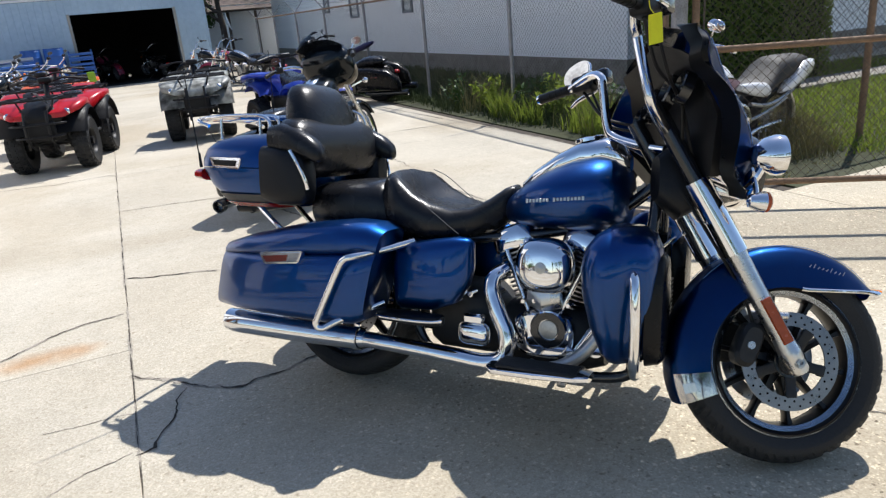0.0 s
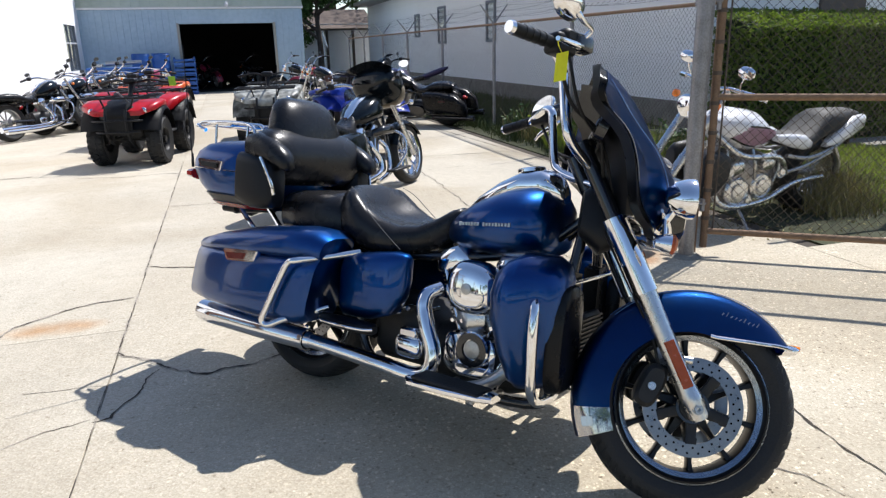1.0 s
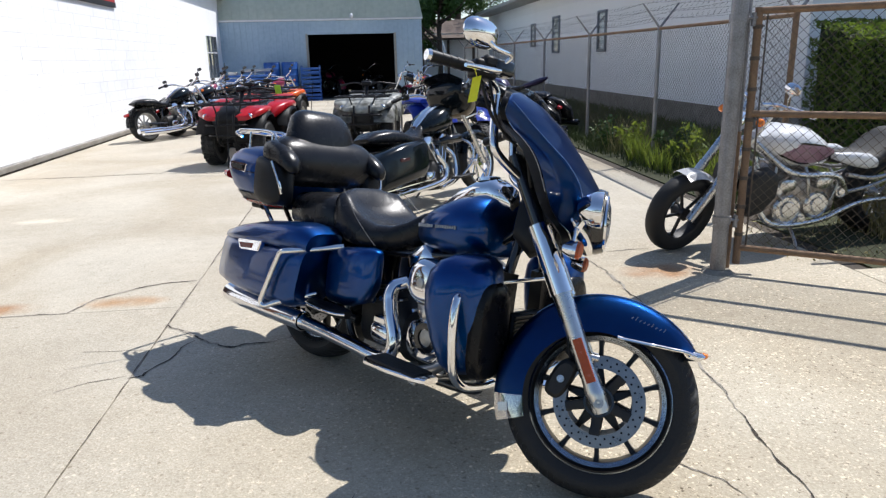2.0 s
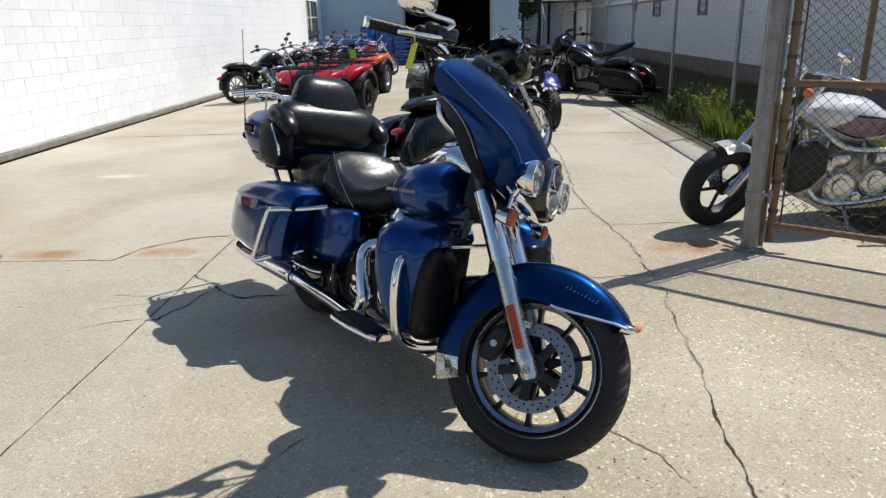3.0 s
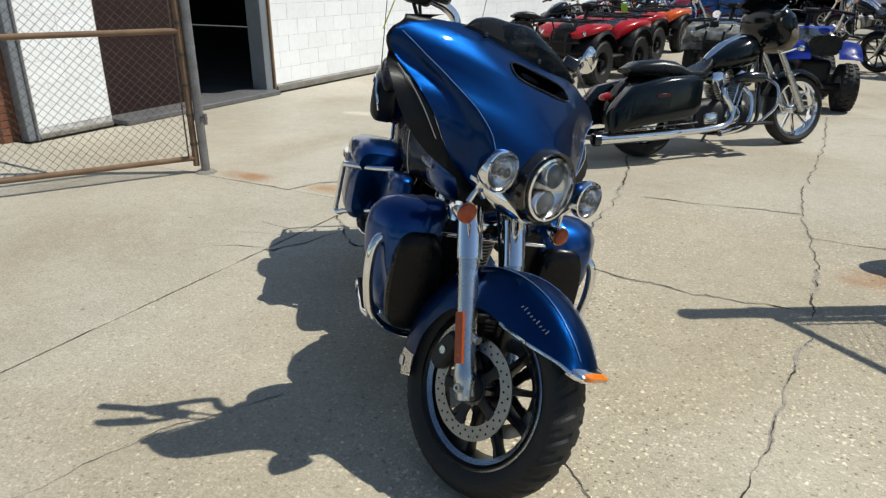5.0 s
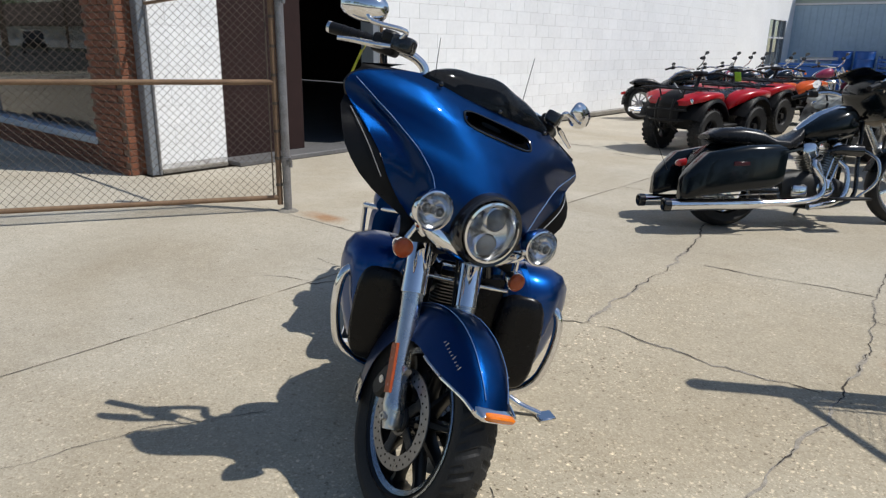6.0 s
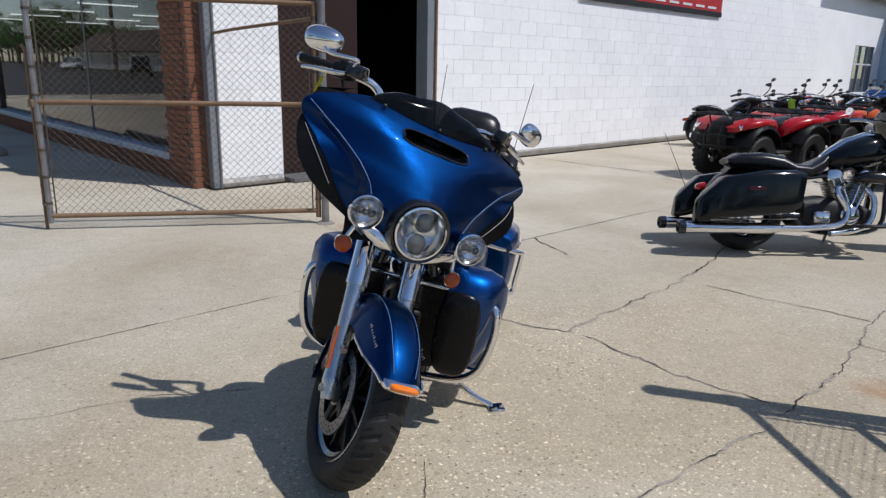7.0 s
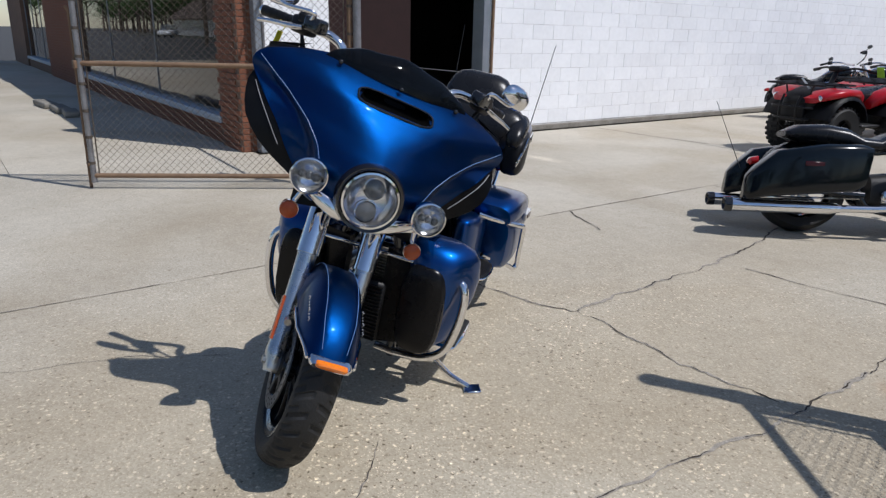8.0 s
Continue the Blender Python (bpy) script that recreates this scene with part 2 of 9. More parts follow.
M_FRAME = material("grey_window_frame", (0.25, 0.27, 0.30), (0.2, 0.22, 0.24), 0.5, 0.3)
M_GLASS = material("shop_window_glass", (0.80, 0.84, 0.84), (0.78, 0.82, 0.82), 0.0, 0.0, 2, ior=1.22, transmission=1.0, rough_vary=0.0)
M_SILL = material("pale_blue_sill", (0.45, 0.50, 0.55), (0.36, 0.40, 0.45), 0.6, 0, 4)
M_GRASS = material("grass_blades", (0.165, 0.215, 0.035), (0.09, 0.14, 0.022), 0.75, 0, 2.5, spread=0.1)
# darker copy of the grass, with the shade put into its colour
M_GRASSDARK = material("shade_dark_grass", (0.075, 0.10, 0.024), (0.042, 0.06, 0.015), 0.8, 0, 2.5, spread=0.1)
M_SOIL = material("soil_and_turf", (0.060, 0.066, 0.026), (0.035, 0.038, 0.018), 0.95, 0, 1.5, bump=0.4)
M_STRAW = material("dry_grass", (0.30, 0.26, 0.10), (0.20, 0.18, 0.07), 0.7, 0, 3)
M_HEDGE = material("hedge_leaves", (0.13, 0.18, 0.03), (0.06, 0.095, 0.018), 0.78, 0, 3)


def thin_leaf(m, share, tint):
    """Lets some of the light pass through thin leaves and blades."""
    N, L = m.node_tree.nodes, m.node_tree.links
    out = next(n for n in N if n.bl_idname == "ShaderNodeOutputMaterial")
    glow = N.new("ShaderNodeBsdfTranslucent")
    glow.inputs["Color"].default_value = (*tint, 1)
    mix = N.new("ShaderNodeMixShader")
    mix.inputs[0].default_value = share
    L.new(N["Principled BSDF"].outputs[0], mix.inputs[1])
    L.new(glow.outputs[0], mix.inputs[2])
    L.new(mix.outputs[0], out.inputs["Surface"])


thin_leaf(M_GRASS, 0.4, (0.26, 0.33, 0.045))
thin_leaf(M_HEDGE, 0.3, (0.22, 0.32, 0.035))
M_LEAF = material("tree_leaves", (0.07, 0.14, 0.022), (0.03, 0.07, 0.012), 0.55, 0, 2)
M_BARK = material("bark", (0.12, 0.09, 0.065), (0.07, 0.05, 0.04), 0.9, 0, 8, bump=0.5)
M_ASPHALT = material("asphalt", (0.075, 0.073, 0.07), (0.05, 0.05, 0.048), 0.9, 0, 2, bump=0.3, bump_scale=90)
M_ATVRED = material("red_atv_plastic", (0.46, 0.006, 0.012), (0.38, 0.005, 0.01), 0.3, 0, 8, coat=0.3)
M_ATVORANGE = material("orange_atv_plastic", (0.75, 0.12, 0.015), None, 0.3, 0, 8, coat=0.3)
M_ATVGREY = material("grey_camo_plastic", (0.42, 0.43, 0.40), (0.07, 0.07, 0.06), 0.45, 0, 9, fine=0.1)
M_QBLUE = material("blue_sport_plastic", (0.015, 0.05, 0.45), None, 0.3, 0, 8, coat=0.3)
M_WHITEP = material("white_paint", (0.75, 0.75, 0.75), (0.68, 0.68, 0.69), 0.25, 0, 5, coat=0.6)
M_MAROON = material("maroon_graphic", (0.30, 0.03, 0.08), None, 0.3, 0, 6, coat=0.5)
M_DKBLUE = material("dark_teal_black_paint", (0.005, 0.008, 0.010), (0.003, 0.005, 0.007), 0.16, 0.0, 10, ior=1.36, coat=0.15)
M_GREEN = material("lime_plastic", (0.25, 0.55, 0.05), None, 0.4)
M_BIN = material("blue_barrel_plastic", (0.02, 0.10, 0.38), (0.015, 0.08, 0.30), 0.45)
M_SIGNRED = material("red_banner", (0.45, 0.03, 0.03), None, 0.6)
M_SIGNDK = material("dark_banner_edge", (0.02, 0.02, 0.022), None, 0.6)
# colour for the concrete mirrored in a glossy black fairing
M_TAN = material("tan_ground_reflection", (0.20, 0.165, 0.11), (0.15, 0.12, 0.085), 0.35)
M_NAVY = material("dark_purple_paint", (0.016, 0.010, 0.075), None, 0.3, 0, 6, coat=0.6)
M_DULL = material("oxidised_engine_alloy", (0.55, 0.51, 0.47), (0.22, 0.19, 0.17), 0.5, 0.7, 22, bump=0.3, bump_scale=60, spread=0.12)
M_ROSE = material("faded_rose_graphic", (0.42, 0.20, 0.30), (0.58, 0.42, 0.48), 0.35, 0, 14, coat=0.4)
M_ROOFBROWN = material("brown_shingle", (0.14, 0.105, 0.085), (0.10, 0.075, 0.06), 0.9, 0, 3, bump=0.3)

# ---- mesh tools ----
def vec(*a):
    return Vector(a)


def add_box(bm, c, s, m=None, bevel=0.0):
    """A box of size s round the centre c."""
    r = bmesh.ops.create_cube(bm, size=1.0, matrix=(m or Matrix()) @ Matrix.LocRotScale(c, None, s))
    if bevel:
        edges = {e for v in r["verts"] for e in v.link_edges}
        bmesh.ops.bevel(bm, geom=list(edges), offset=bevel, segments=1 if bevel < 0.012 else 3, profile=0.5, affect="EDGES")


def loft(bm, rings, caps=True, closed=True):
    """A skin over rings of equal length."""
    rows = [[bm.verts.new(p) for p in ring] for ring in rings]
    k = len(rows[0])
    for r0, r1 in zip(rows, rows[1:]):
        for i in range(k if closed else k - 1):
            j = (i + 1) % k
            bm.faces.new((r0[i], r0[j], r1[j], r1[i]))
    if caps and closed:
        bm.faces.new(rows[0][::-1])
        bm.faces.new(rows[-1])


def oval(c, u, v, a, b, n=2.0, k=20):
    """A ring round c: half axes a along u and b along v; n over 2 squares it off."""
    out = []
    for i in range(k):
        t = 2 * math.pi * (i + 0.5) / k
        cx, sx = math.cos(t), math.sin(t)
        out.append(Vector(c) + Vector(u) * (a * math.copysign(abs(cx) ** (2 / n), cx)) + Vector(v) * (b * math.copysign(abs(sx) ** (2 / n), sx)))
    return out


def smooth_line(pts, step=6):
    """Points of a soft curve through pts."""
    pts = [Vector(p) for p in pts]
    if len(pts) < 3:
        return pts
    out = []
    ext = [2 * pts[0] - pts[1]] + pts + [2 * pts[-1] - pts[-2]]
    for p0, p1, p2, p3 in zip(ext, ext[1:], ext[2:], ext[3:]):
        for i in range(step):
            t = i / step
            out.append(0.5 * (2 * p1 + (p2 - p0) * t + (2 * p0 - 5 * p1 + 4 * p2 - p3) * t * t + (3 * p1 - 3 * p2 + p3 - p0) * t ** 3))
    return out + [pts[-1]]


def tube(bm, pts, r, k=10, soft=True, step=6):
    """A pipe along pts; r is one radius or one for each given point."""
    line = smooth_line(pts, step) if soft else [Vector(p) for p in pts]
    radii = list(r) if hasattr(r, "__len__") else [r] * 2
    rings, side = [], None
    for i, p in enumerate(line):
        d = (line[min(i + 1, len(line) - 1)] - line[max(i - 1, 0)]).normalized()
        if side is None:
            side = d.cross(Vector((0, 0, 1)) if abs(d.z) < 0.9 else Vector((1, 0, 0))).normalized()
        side = (side - d * side.dot(d)).normalized()
        up = d.cross(side)
        f = i / max(len(line) - 1, 1) * (len(radii) - 1)
        j = min(int(f), len(radii) - 2)
        rad = radii[j] + (radii[j + 1] - radii[j]) * (f - j)
        rings.append(oval(p, side, up, rad, rad, 2, k))
    loft(bm, rings)


def rod(bm, p0, p1, r0, r1=None, k=12):
    tube(bm, [p0, p1], [r0, r0 if r1 is None else r1], k, soft=False)


def lathe(bm, profile, m=None, k=32, caps=False):
    """A profile of (radius, height) turned round the z axis of m."""
    m = m or Matrix()
    rings = [[m @ Vector((max(r, 1e-4) * math.cos(2 * math.pi * i / k), max(r, 1e-4) * math.sin(2 * math.pi * i / k), h)) for i in range(k)] for r, h in profile]
    loft(bm, rings, caps)


def ball(bm, c, s, k=16, m=None):
    """An egg of half sizes s round c."""
    bmesh.ops.create_uvsphere(bm, u_segments=k, v_segments=max(k // 2, 6), radius=1.0, matrix=(m or Matrix()) @ Matrix.LocRotScale(c, None, s))


def sections(bm, rows, n=2.6, k=24):
    """A body along x. Rows: x, half width, bottom, top (and the squareness)."""
    rings = []
    for row in rows:
        x, w, z0, z1 = row[:4]
        nn = row[4] if len(row) > 4 else n
        rings.append(oval((x, 0, (z0 + z1) / 2), (0, 1, 0), (0, 0, 1), w, (z1 - z0) / 2, nn, k))
    loft(bm, rings)


def shift(bm, m):
    bmesh.ops.transform(bm, matrix=m, verts=bm.verts)


def finish(bm, name, mat, angle=40):
    me = bpy.data.meshes.new(name)
    bmesh.ops.recalc_face_normals(bm, faces=bm.faces)
    bm.to_mesh(me)
    bm.free()
    me.shade_smooth()
    me.set_sharp_from_angle(angle=radians(angle))
    me.materials.append(mat)
    return me


def part(name, bm, mat, parent, label="", angle=40, m=None):
    """One mesh under a thing or under a part."""
    if m:
        shift(bm, m)
    ob = new(name, finish(bm, name, mat, angle))
    ob.parent = parent
    return tagged(ob, label)


def thing(name, label, category, m=None, group="", kind=""):
    ob = new(name)
    ob.empty_display_size = 0.2
    if m:
        ob.matrix_basis = m
    return tagged(ob, label, category, group, kind)


def solid(name, bm, mat, label, category, m=None, kind="", angle=40, group=""):
    """A thing of one mesh."""
    ob = new(name, finish(bm, name, mat, angle))
    if m:
        ob.matrix_basis = m
    return tagged(ob, label, category, group, kind)


def piece(name, mesh, parent, m):
    ob = new(name, mesh)
    ob.parent = parent
    ob.matrix_basis = m
    return ob


def ALONG(p, d):
    """A turn that lays the z axis along d at p."""
    return Matrix.Translation(p) @ Vector(d).to_track_quat("Z", "Y").to_matrix().to_4x4()


LOT = pose(0, 0, 0, 0, 0, 26.3)          # x across the yard, y into it
BIKE = pose(-0.419, 2.584, 0, 0, 0, -25.0) @ pose(0, 0, 0, -11.0, 0, 0)
AXIS_AT, AXIS = Vector((1.797, 0, 0)), Vector((-math.sin(radians(26)), 0, math.cos(radians(26))))
STEER = Matrix.Translation(AXIS_AT) @ Matrix.Rotation(radians(31), 4, AXIS) @ Matrix.Translation(-AXIS_AT)

# ---- ground ----
bm = bmesh.new()
add_box(bm, (0, 0, -0.08), (700, 700, 0.1))
ground = solid("ground", bm, M_ASPHALT, "grey asphalt street and open ground round the yard", "ground", LOT, "structure")

# rust stains in the concrete beside the gate posts
def stain(m, x, y, rx, ry, colour):
    nt = m.node_tree
    N, L = nt.nodes, nt.links
    p = N["Principled BSDF"]
    src = p.inputs["Base Color"].links[0].from_socket
    tex = next(n for n in N if n.bl_idname == "ShaderNodeTexCoord")
    mp = N.new("ShaderNodeMapping")
    mp.inputs["Location"].default_value = (-x / rx, -y / ry, 0)
    mp.inputs["Scale"].default_value = (1 / rx, 1 / ry, 0)
    L.new(tex.outputs["Object"], mp.inputs["Vector"])
    gr = N.new("ShaderNodeTexGradient")
    gr.gradient_type = "SPHERICAL"
    L.new(mp.outputs[0], gr.inputs["Vector"])
    nz = N.new("ShaderNodeTexNoise")
    nz.inputs["Scale"].default_value, nz.inputs["Detail"].default_value = 7, 5
    L.new(tex.outputs["Object"], nz.inputs["Vector"])
    mu = N.new("ShaderNodeMath")
    mu.operation = "MULTIPLY"
    L.new(gr.outputs["Fac"], mu.inputs[0])
    L.new(nz.outputs["Fac"], mu.inputs[1])
    mr = N.new("ShaderNodeMapRange")
    mr.inputs["From Min"].default_value, mr.inputs["From Max"].default_value, mr.inputs["To Max"].default_value = 0.08, 0.42, 0.8
    L.new(mu.outputs[0], mr.inputs["Value"])
    mx = N.new("ShaderNodeMix")
    mx.data_type, mx.blend_type = "RGBA", "MULTIPLY"
    L.new(mr.outputs[0], mx.inputs[0])
    L.new(src, mx.inputs[6])
    mx.inputs[7].default_value = (*colour, 1)
    L.new(mx.outputs[2], p.inputs["Base Color"])


stain(M_CONC, -1.30, 3.50, 0.42, 0.16, (0.75, 0.42, 0.22))
stain(M_CONC, -0.50, 3.52, 0.36, 0.16, (0.85, 0.55, 0.32))
stain(M_CONC, 3.02, 3.50, 0.42, 0.26, (0.75, 0.42, 0.22))
stain(M_CONC, 2.2, 10.2, 1.1, 0.35, (0.55, 0.5, 0.45))
stain(M_CONC, 2.5, 9.2, 0.8, 0.3, (0.6, 0.55, 0.5))
stain(M_CONC, -2.05, 6.1, 0.35, 0.2, (1.5, 1.5, 1.5))

bm = bmesh.new()
add_box(bm, (-0.2, 8.0, -0.022), (9.3, 38.0, 0.016))
add_box(bm, (-16.5, -3.2, -0.022), (24, 13.2, 0.016))
add_box(bm, (13.0, -4.0, -0.022), (17.0, 14.2, 0.016))
pavement = solid("pavement", bm, M_DIRT, "cracked pale concrete yard and drive", "pavement", LOT, "structure")


def slab(x0, x1, y0, y1):
    z = random.uniform(-0.0012, 0.0012)
    bm = bmesh.new()
    add_box(bm, ((x0 + x1) / 2, (y0 + y1) / 2, -0.01 + z), (x1 - x0 - 0.0035, y1 - y0 - 0.0035, 0.02), bevel=0.003)
    part("slab", bm, M_CONC, pavement, angle=20)


for y0, y1 in ((-8.5, -2.2), (-2.2, 3.36), (3.36, 8.86), (8.86, 14.6), (14.6, 20.4), (20.4, 26.45)):
    slab(-3.86, -0.12, y0, y1)
for y0, y1 in ((-8.5, -2.2), (-2.2, 8.42), (8.42, 14.3), (14.3, 20.4), (20.4, 26.45)):
    slab(-0.12, 4.25, y0, y1)
for y0, y1 in ((-8.5, 3.3),):
    slab(4.25, 21.0, y0, y1)
for x0, x1 in ((-28, -16), (-16, -9.2), (-9.2, -3.86)):
    slab(x0, x1, -8.5, 0.9)
    slab(x0, x1, 0.9, 3.36)

crack_rng = random.Random(5)


def crack(pts, width=0.012, wander=0.022):
    """A ragged crack along pts, filled with dirt."""
    line = [Vector((x, y, 0)) for x, y in pts]
    fine = []
    for p, q in zip(line, line[1:]):
        n = max(int((q - p).length / 0.016), 1)
        fine += [p.lerp(q, i / n) for i in range(n)]
    fine.append(line[-1])
    bm, rough = bmesh.new(), bmesh.new()
    prev, prev2, was, seed = None, None, 0.0, crack_rng.uniform(0, 90)
    for i, p in enumerate(fine):
        d = (fine[min(i + 1, len(fine) - 1)] - fine[max(i - 1, 0)]).normalized()
        side = Vector((-d.y, d.x, 0))
        off = wander * (1.1 * noise.noise(Vector((i * 0.10, seed, 0))) + 0.45 * noise.noise(Vector((i * 0.37, seed, 5))))
        thick = 0.34 + 1.15 * noise.noise(Vector((i * 0.13, seed, 9))) + 0.5 * noise.noise(Vector((i * 0.03, seed, 21)))
        w = width * max(0.0, thick + crack_rng.uniform(-0.30, 0.30)) * (0.3 if i in (0, len(fine) - 1) else 1)
        wide = width * max(0.0, 0.9 + 2.8 * noise.noise(Vector((i * 0.05, seed, 14)))) + width * crack_rng.uniform(0, 0.7)
        pair = [rough.verts.new(p + side * (off + s * wide * crack_rng.uniform(0.6, 1.2)) + Vector((0, 0, 0.0018))) for s in (-0.5, 0.5)]
        if prev2:
            rough.faces.new((prev2[0], pair[0], pair[1], prev2[1]))
        prev2 = pair
        pair = [bm.verts.new(p + side * (off + s * w) + Vector((0, 0, 0.0026))) for s in (-0.5, 0.5)]
        if prev and w + was > 0.0005:
            bm.faces.new((prev[0], pair[0], pair[1], prev[1]))
        prev, was = pair, w
    for v in [v for v in bm.verts if not v.link_faces]:
        bm.verts.remove(v)
    part("crack", bm, M_CRACK, pavement)
    part("crumbled_edge", rough, M_SPALL, pavement)


crack([(2.56, 8.29), (2.58, 6.8), (2.52, 5.6), (2.48, 5.12), (2.52, 4.4), (2.58, 4.05), (2.64, 3.54)], 0.010, 0.028)
crack([(2.64, 3.54), (2.62, 3.08), (2.63, 2.7), (2.58, 2.25), (2.53, 1.78), (2.48, 1.4), (2.45, 0.6), (2.5, -0.6)], 0.010, 0.024)
crack([(2.56, 4.05), (2.78, 4.03), (3.15, 4.07)], 0.008)
crack([(1.52, 4.41), (1.9, 4.42), (2.2, 4.48), (2.5, 4.5)], 0.008)
crack([(1.05, 2.84), (1.28, 2.88), (1.44, 2.98), (1.7, 2.97), (1.95, 2.94), (2.3, 2.93), (2.62, 2.98)], 0.010, 0.03)
crack([(1.44, 2.99), (1.40, 3.31), (1.40, 3.55), (1.38, 4.13), (1.24, 5.04), (1.1, 5.6)], 0.013, 0.035)
crack([(-0.13, 3.06), (0.03, 2.91), (0.17, 2.74), (0.30, 2.67), (0.43, 2.72), (0.62, 2.74), (1.05, 2.84)], 0.018, 0.03)
crack([(-1.9, 3.37), (-0.78, 3.36), (-0.71, 3.6), (-0.5, 3.78), (-0.34, 3.86), (-0.14, 3.88)], 0.014, 0.018)
crack([(-0.13, 2.36), (-0.05, 2.37), (0.0, 2.58), (0.08, 2.80)], 0.010, 0.03)
crack([(-0.10, 6.51), (0.30, 6.46), (0.76, 6.35)], 0.012)
crack([(-0.11, 4.50), (0.14, 4.41), (0.42, 4.29)], 0.018)
crack([(-1.28, 8.58), (-0.72, 8.44), (-0.21, 8.50), (-0.10, 8.36)], 0.014, 0.03)
crack([(-0.46, 2.73), (-0.31, 2.72), (-0.13, 2.70)], 0.005)
crack([(-0.42, 2.27), (-0.30, 2.35), (-0.14, 2.40)], 0.005)
crack([(0.50, 0.30), (0.65, 0.56), (0.70, 0.88), (0.95, 1.3)], 0.0025)
crack([(-0.12, -2.0), (-0.12, 1.0), (-0.12, 3.1)], 0.005, 0.003)
crack([(-0.12, 3.1), (-0.12, 6.0), (-0.12, 9.4)], 0.008, 0.006)
crack([(-3.7, 8.84), (-2.7, 8.85), (-1.8, 8.95)], 0.022, 0.012)
crack([(3.95, 13.0), (4.05, 10.6), (4.2, 7.7), (4.28, 5.6)], 0.018, 0.008)
crack([(3.3, 8.4), (4.2, 8.3)], 0.010, 0.01)
crack([(2.6, 7.4), (3.1, 7.5), (3.5, 7.3)], 0.006)
crack([(1.9, 1.5), (2.2, 1.2), (2.4, 0.7)], 0.004)

# turf strip and lawn on the right, and the gravelly edge
bm = bmesh.new()
add_box(bm, (13.0, 15.0, -0.02), (17.2, 23.4, 0.04))
solid("lawn", bm, M_SOIL, "rough turf beside the yard under the fence", "lawn", LOT, "structure")
bm = bmesh.new()
add_box(bm, (11.0, 8.9, 0.005), (8.0, 1.1, 0.03), bevel=0.006)
solid("path", bm, M_CONC, "pale concrete garden path behind the fence", "path", LOT, "structure")

# ---- white block building on the west ----
WX = -3.965
bm = bmesh.new()
add_box(bm, (WX - 0.1, 3.92, 2.5), (0.2, 0.82, 5.0))
add_box(bm, (WX - 0.1, 5.54, 3.85), (0.2, 2.42, 2.3))
add_box(bm, (WX - 0.1, 13.88, 2.5), (0.2, 14.26, 5.0))
wall_west = solid("wall_west", bm, M_MORTAR, "white painted concrete block wall, joints showing", "wall", LOT, "structure")
bm = bmesh.new()
add_box(bm, (WX - 0.1, 22.5, 1.85), (0.2, 2.98, 3.7))
add_box(bm, (WX - 0.1, 26.3, 1.85), (0.2, 1.0, 3.7))
add_box(bm, (WX - 0.1, 24.9, 0.45), (0.2, 1.82, 0.9))
add_box(bm, (WX - 0.1, 24.9, 3.0), (0.2, 1.82, 1.4))
solid("wall_west_rear", bm, M_WHITE, "lower white wall of the rear annexe with a window", "wall", LOT, "structure")


def block_mesh(w):
    bm = bmesh.new()
    add_box(bm, (0, 0, 0), (0.012, w, 0.1992), bevel=0.0015)
    return finish(bm, "block", M_WHITE, 20)


full_block = block_mesh(0.4022)
half_block = block_mesh(0.1992)
brick_rng = random.Random(11)
far_blocks = bmesh.new()
near = 0
for row in range(21):
    z = 0.10 + 0.203 * (row + 0.5)
    spans = ((3.51, 4.33), (6.77, 21.0)) if z < 2.72 else ((3.51, 21.0),)
    for y0, y1 in spans:
        y = y0
        first = 0.203 if row % 2 else 0.406
        while y < y1 - 0.02:
            w = min(first, y1 - y)
            first = 0.406
            m = pose(WX - 0.0015 + brick_rng.uniform(-0.0012, 0.0012), y + w / 2, z)
            mesh = full_block if abs(w - 0.406) < 0.01 else half_block if abs(w - 0.203) < 0.01 else None
            if mesh and near < 300 and z < 2.55 and y < 17.5:
                piece("block", mesh, wall_west, m)
                near += 1
            else:
                add_box(far_blocks, m.translation, (0.012, w - 0.0038, 0.1992))
            y += w
ob = part("blockwork", far_blocks, M_WHITE, wall_west)
tagged(ob, "white painted blocks higher up the wall", kind="stuff")
bm = bmesh.new()
add_box(bm, (WX + 0.012, 3.92, 0.025), (0.05, 0.80, 0.05), bevel=0.01)
add_box(bm, (WX + 0.02, 17.25, 0.04), (0.05, 20.8, 0.08), bevel=0.01)
solid("footing", bm, M_FOOT, "weathered grey concrete footing under the white wall", "footing", LOT, "structure")
bm = bmesh.new()
add_box(bm, (WX - 0.05, 5.54, 0.03), (0.5, 2.36, 0.06), bevel=0.01)
solid("door_step", bm, M_FLOORIN, "worn pale concrete threshold of the shop door", "threshold", LOT, "structure")
door_frame = thing("door_1", "wide open shop doorway with grey steel jambs", "door", LOT, kind="structure")
for y, w in ((6.70, 0.12),):
    bm = bmesh.new()
    add_box(bm, (WX - 0.09, y, 1.36), (0.24, w, 2.72), bevel=0.006)
    part("jamb", bm, M_FRAME, door_frame)
bm = bmesh.new()
rod(bm, (WX + 0.03, 6.80, 0.05), (WX + 0.03, 6.80, 2.72), 0.022)
part("conduit", bm, M_RUSTY, door_frame, "rusty conduit beside the door")
bm = bmesh.new()
add_box(bm, (WX - 0.09, 5.54, 2.70), (0.22, 2.2, 0.1))
part("lintel", bm, M_FRAME, door_frame)
bm = bmesh.new()
add_box(bm, (WX - 0.20, 4.96, 1.36), (0.05, 1.26, 2.60), bevel=0.006)
